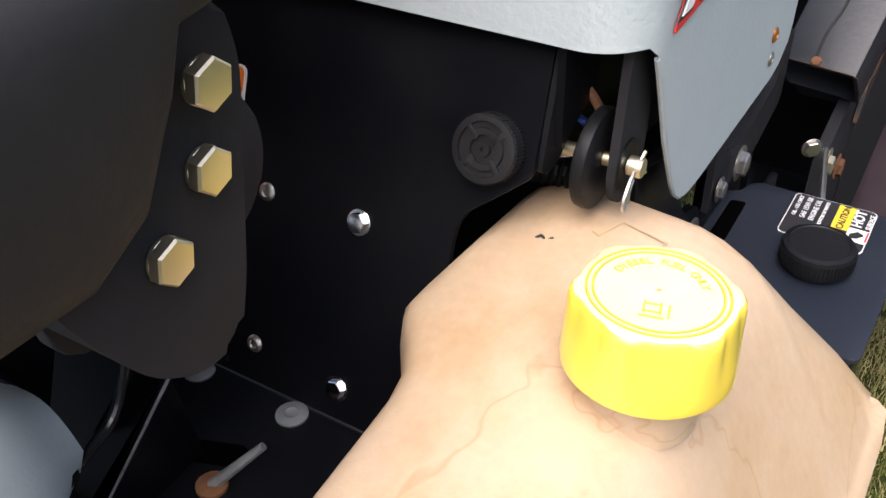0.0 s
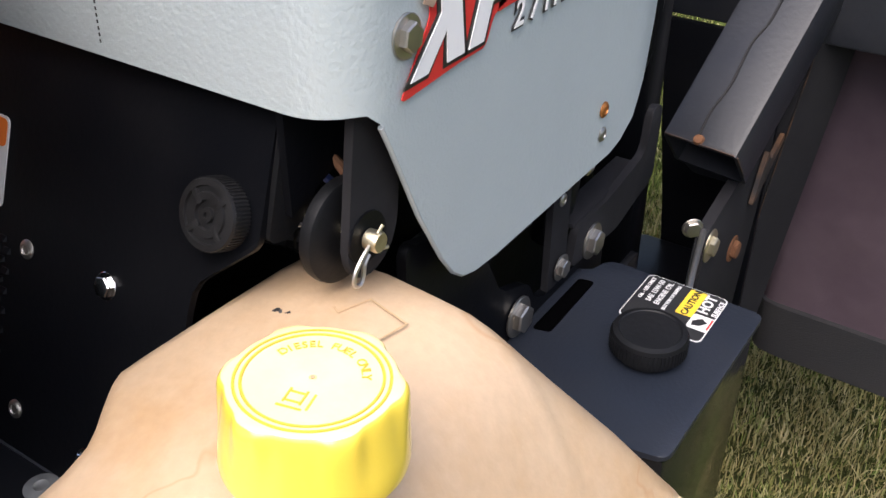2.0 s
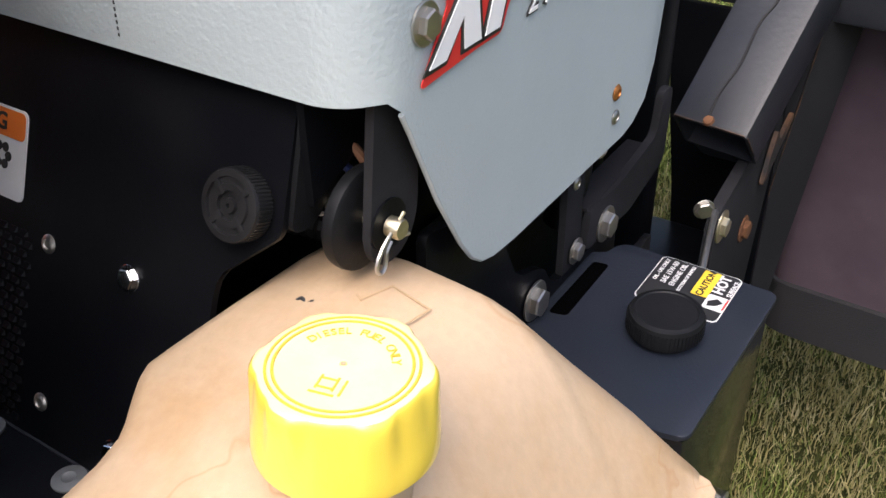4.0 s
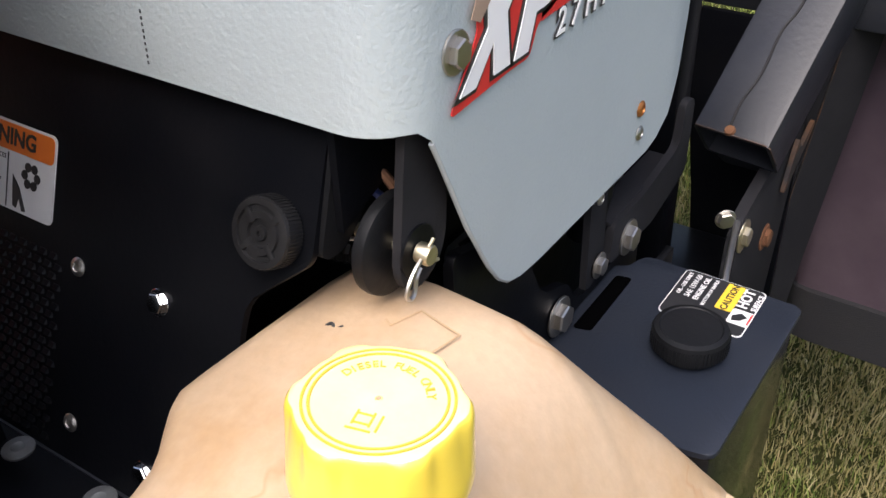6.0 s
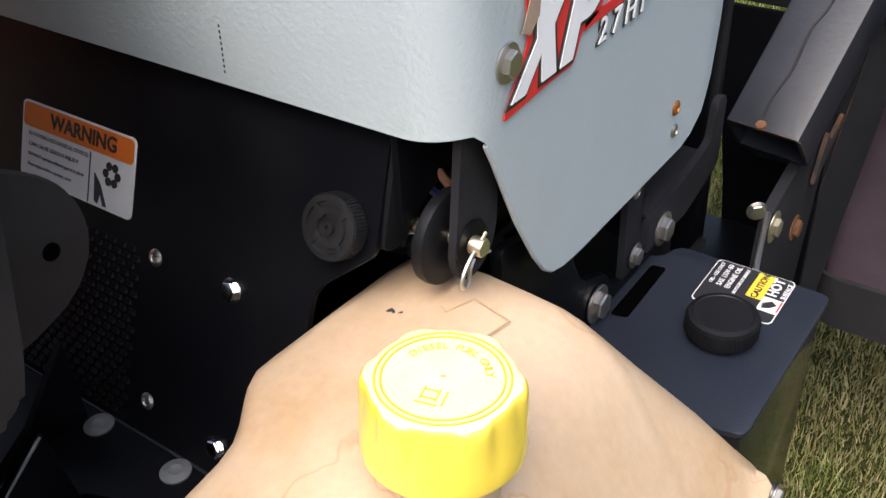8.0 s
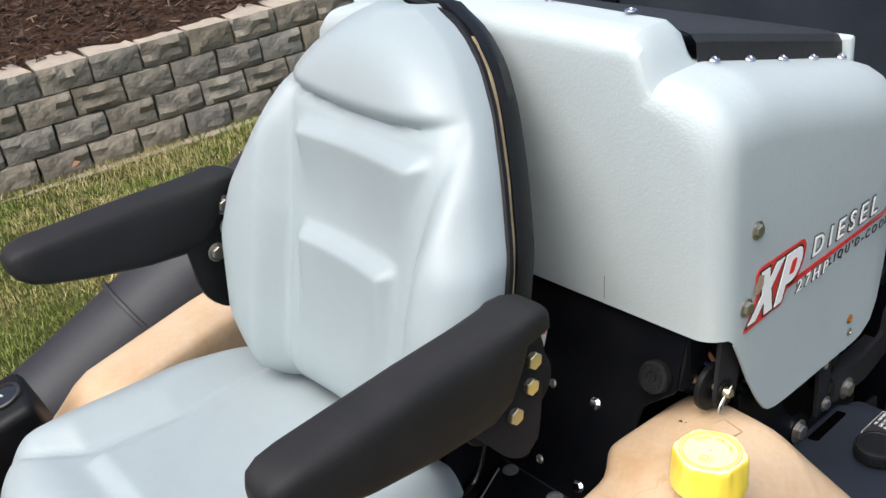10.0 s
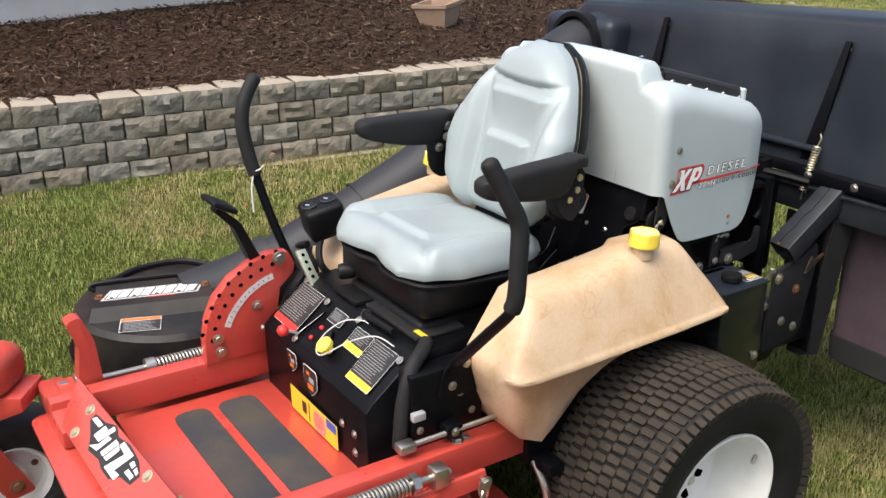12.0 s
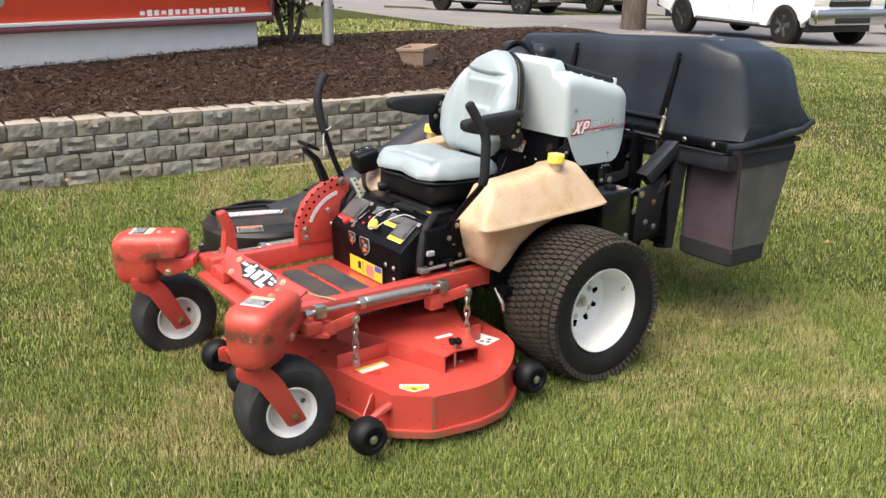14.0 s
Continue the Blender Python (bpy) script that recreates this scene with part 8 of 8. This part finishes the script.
def pickup(name, label, paint, m, bright):
    """A crew-cab pickup: x forward, wheels on z = 0."""
    v = empty(name, label, "pickup truck", m, "parked vehicles")
    wb, R = 3.75, 0.42
    def arch(cx):
        return [(cx + (R + 0.09) * math.cos(radians(a)), 0.42 + (R + 0.07) * math.sin(radians(a)) - 0.02) for a in range(0, 181, 20)]
    low = [(2.70, 0.62), (2.70, 1.12), (1.55, 1.20), (0.85, 1.82), (-0.85, 1.86), (-1.10, 1.24), (-2.95, 1.24), (-2.95, 0.60)]
    out = low[::-1][:1] + [(-wb / 2 - 0.55, 0.52)] + [p for p in arch(-wb / 2)[::-1]] + [(-wb / 2 + 0.55, 0.42), (wb / 2 - 0.55, 0.42)] + [p for p in arch(wb / 2)[::-1]] + [(wb / 2 + 0.52, 0.52)] + low[:7]
    bm = prism(out, 1.86, bevel=0.03, seg=2)
    bm.transform(Matrix(((1, 0, 0, 0), (0, 0, -1, 0.93), (0, 1, 0, 0), (0, 0, 0, 1))))
    part("body", bm, paint, v)
    part("underbody", box(-2.8, 2.5, -0.80, 0.80, 0.32, 0.62, 0.02), LABEL_K, v)
    for sy in (-1, 1):
        for x0, x1 in ((-0.86, -0.06), (0.0, 0.80)):
            part("window", prism([(x0, 1.28), (x1, 1.28), (x1 - (0.25 if x1 > 0.5 else 0), 1.74), (x0 + (0.06 if x0 < -0.5 else 0), 1.76)], 0.01, Matrix(((1, 0, 0, 0), (0, 0, -1, sy * 0.935 + 0.005), (0, 1, 0, 0), (0, 0, 0, 1)))), GLASSDARK, v)
            part("door_gap", box(x1 + 0.02, x1 + 0.03, sy * 0.931 - 0.002, sy * 0.931 + 0.002, 0.50, 1.25, 0), LABEL_K, v)
            part("door_handle", box(x0 + 0.05, x0 + 0.22, sy * 0.945 - 0.012, sy * 0.945 + 0.012, 1.10, 1.13, 0.005), paint, v)
        part("running_board", box(-1.15, 1.15, sy * 0.97 - 0.06, sy * 0.97 + 0.06, 0.40, 0.45, 0.01), bright, v)
        part("headlamp", box(2.58, 2.72, sy * 0.72 - 0.19, sy * 0.72 + 0.19, 0.88, 1.08, 0.02), LAMP, v)
        part("mirror", box(0.92, 1.06, sy * 1.08 - 0.10, sy * 1.08 + 0.10, 1.25, 1.45, 0.03), paint, v)
        for cx in (-wb / 2, wb / 2):
            w = part("wheel", lathe([(0.24, -0.13), (0.37, -0.13), (R, -0.09), (R, 0.09), (0.37, 0.13), (0.24, 0.13)], 32, m=Matrix.Translation((cx, sy * 0.83, R)) @ pose(0, 0, 0, 0, 0, 90)), RUBBER, v)
            part("alloy_rim", lathe([(0.25, 0.0), (0.25, 0.125), (0.235, 0.13), (0.225, 0.06), (0.05, 0.06)], 32, m=Matrix.Translation((cx, sy * 0.83, R)) @ pose(0, 0, 0, 0, 0, 90 * sy)), bright, w)
            for k in range(5):
                part("spoke", prism([(-0.03, 0.02), (0.03, 0.02), (0.06, 0.235), (-0.06, 0.235)], 0.02, Matrix.Translation((cx, sy * 0.94, R)) @ pose(0, 0, 0, 90, 72 * k + 10, 0)), bright, w)
    part("front_bumper", box(2.62, 2.84, -0.93, 0.93, 0.48, 0.80, 0.04, 3), bright, v)
    part("bumper_intake", box(2.80, 2.85, -0.45, 0.45, 0.52, 0.64, 0.01), LABEL_K, v)
    part("grille", box(2.66, 2.73, -0.52, 0.52, 0.84, 1.10, 0.02), LABEL_K, v)
    part("grille_bar", box(2.70, 2.75, -0.53, 0.53, 0.95, 1.00, 0.01), bright, v)
    part("grille_badge", box(2.74, 2.76, -0.10, 0.10, 0.955, 0.995, 0.006), BRASS, v)
    part("rear_bumper", box(-3.06, -2.90, -0.90, 0.90, 0.55, 0.75, 0.03), bright, v)
    part("windscreen", prism([(-0.72, 0), (0.72, 0), (0.62, 0.75), (-0.62, 0.75)], 0.01, frame_of((1.50, 0, 1.235), (0, 1, 0), (-0.70, 0, 0.62))), GLASSDARK, v)
    return v


def park(px, py, rot, name, label, paint, bright):
    return pickup(name, label, paint, pose(px, py, ground_height(px, py) + 0.02, 0, 0, rot), bright)


park(-11.09, 16.77, -15.5, "pickup_truck", "white pickup truck with chrome bumper parked on the asphalt", CARWHITE, CHROME)
park(-26.2, 21.0, 14, "pickup_truck", "black pickup truck parked on the asphalt", CARDARK, CHROME)
park(-26.4, 25.2, 6, "pickup_truck", "black pickup truck parked further back on the asphalt", CARDARK, CHROME)
park(-9.2, 23.5, 0, "pickup_truck", "black pickup truck parked beside the white truck", CARDARK, LABEL_K)

# boulder at the edge of the lawn
rg = np.random.default_rng(31)
bm = bmesh.new()
bmesh.ops.create_icosphere(bm, subdivisions=3, radius=0.30)
for v in bm.verts:
    v.co *= 1 + 0.28 * noise.noise(v.co * 4.0) + 0.08 * noise.noise(v.co * 13.0)
    v.co.z *= 0.75
rock = finish(bm, "boulder", ROCK, m=pose(-6.25, 14.75, ground_height(-6.25, 14.75) + 0.10))
tagged(rock, "rough pale boulder at the edge of the lawn", "boulder")


# ---- wall blocks, one by one ----
def block_mesh(seed, w, h, d, top):
    r = random.Random(seed)
    bm = bmesh.new()
    nx, nz = 6, 4
    front = []
    for j in range(nz + 1):
        row = []
        for i in range(nx + 1):
            u, v = i / nx, j / nz
            edge = min(u, 1 - u, v, 1 - v)
            out = 0.009 * min(1, edge * 5) + r.uniform(-0.010, 0.010) * (1 if edge > 0 else 0.3)
            x = (u - 0.5) * w * 0.948 + r.uniform(-0.003, 0.003)
            z = v * h * 0.948 + h * 0.02 + r.uniform(-0.002, 0.002)
            row.append(bm.verts.new((x, -out, z)))
        front.append(row)
    for a, b in zip(front, front[1:]):
        for i in range(nx):
            bm.faces.new((a[i], a[i + 1], b[i + 1], b[i]))
    rim = front[0] + [q[-1] for q in front[1:]] + front[-1][-2::-1] + [q[0] for q in front[-2:0:-1]]
    back = [bm.verts.new((v.co.x * 0.84, d, v.co.z)) for v in rim]
    n = len(rim)
    for i in range(n):
        f = bm.faces.new((rim[i], back[i], back[(i + 1) % n], rim[(i + 1) % n]))
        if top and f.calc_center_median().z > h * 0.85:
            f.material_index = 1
    bm.faces.new(back)
    me = bpy.data.meshes.new("wall_block")
    bmesh.ops.recalc_face_normals(bm, faces=bm.faces)
    bm.to_mesh(me)
    bm.free()
    for p in me.polygons:
        p.use_smooth = True
    me.set_sharp_from_angle(angle=radians(26))
    me.materials.append(STONE)
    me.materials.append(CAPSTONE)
    return me


BW = 0.192
body_blocks = [block_mesh(k, BW, COURSE, 0.12, False) for k in range(7)]
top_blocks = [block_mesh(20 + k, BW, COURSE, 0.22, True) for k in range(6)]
r = random.Random(8)
for c in range(4):
    n = int(WALL_LEN / BW)
    for i in range(n):
        s = (i + 0.5 + (0.5 if c % 2 else 0.0)) * BW
        me = r.choice(top_blocks if c == 3 else body_blocks)
        ob = new("wall_block", me)
        ob.parent = core
        ob.matrix_basis = Matrix.Translation(wall_point(s, -0.012 * c + r.uniform(-0.004, 0.004), WALL_Z0 + c * COURSE)) @ pose(0, 0, 0, 0, 0, WALL_ROT) @ pose(0, 0, 0, 0, 0, r.uniform(-1.5, 1.5)) @ Matrix.Diagonal((1, 1, 1, 1))
base = finish(box(0, WALL_LEN, -0.045, 0.10, WALL_Z0 - 0.10, WALL_Z0 + 0.004, 0.006, m=Matrix.Translation(wall_point(0)) @ pose(0, 0, 0, 0, 0, WALL_ROT)), "wall_footing", CAPSTONE)
tagged(base, "pale concrete footing strip along the wall", "footing", kind="structure")
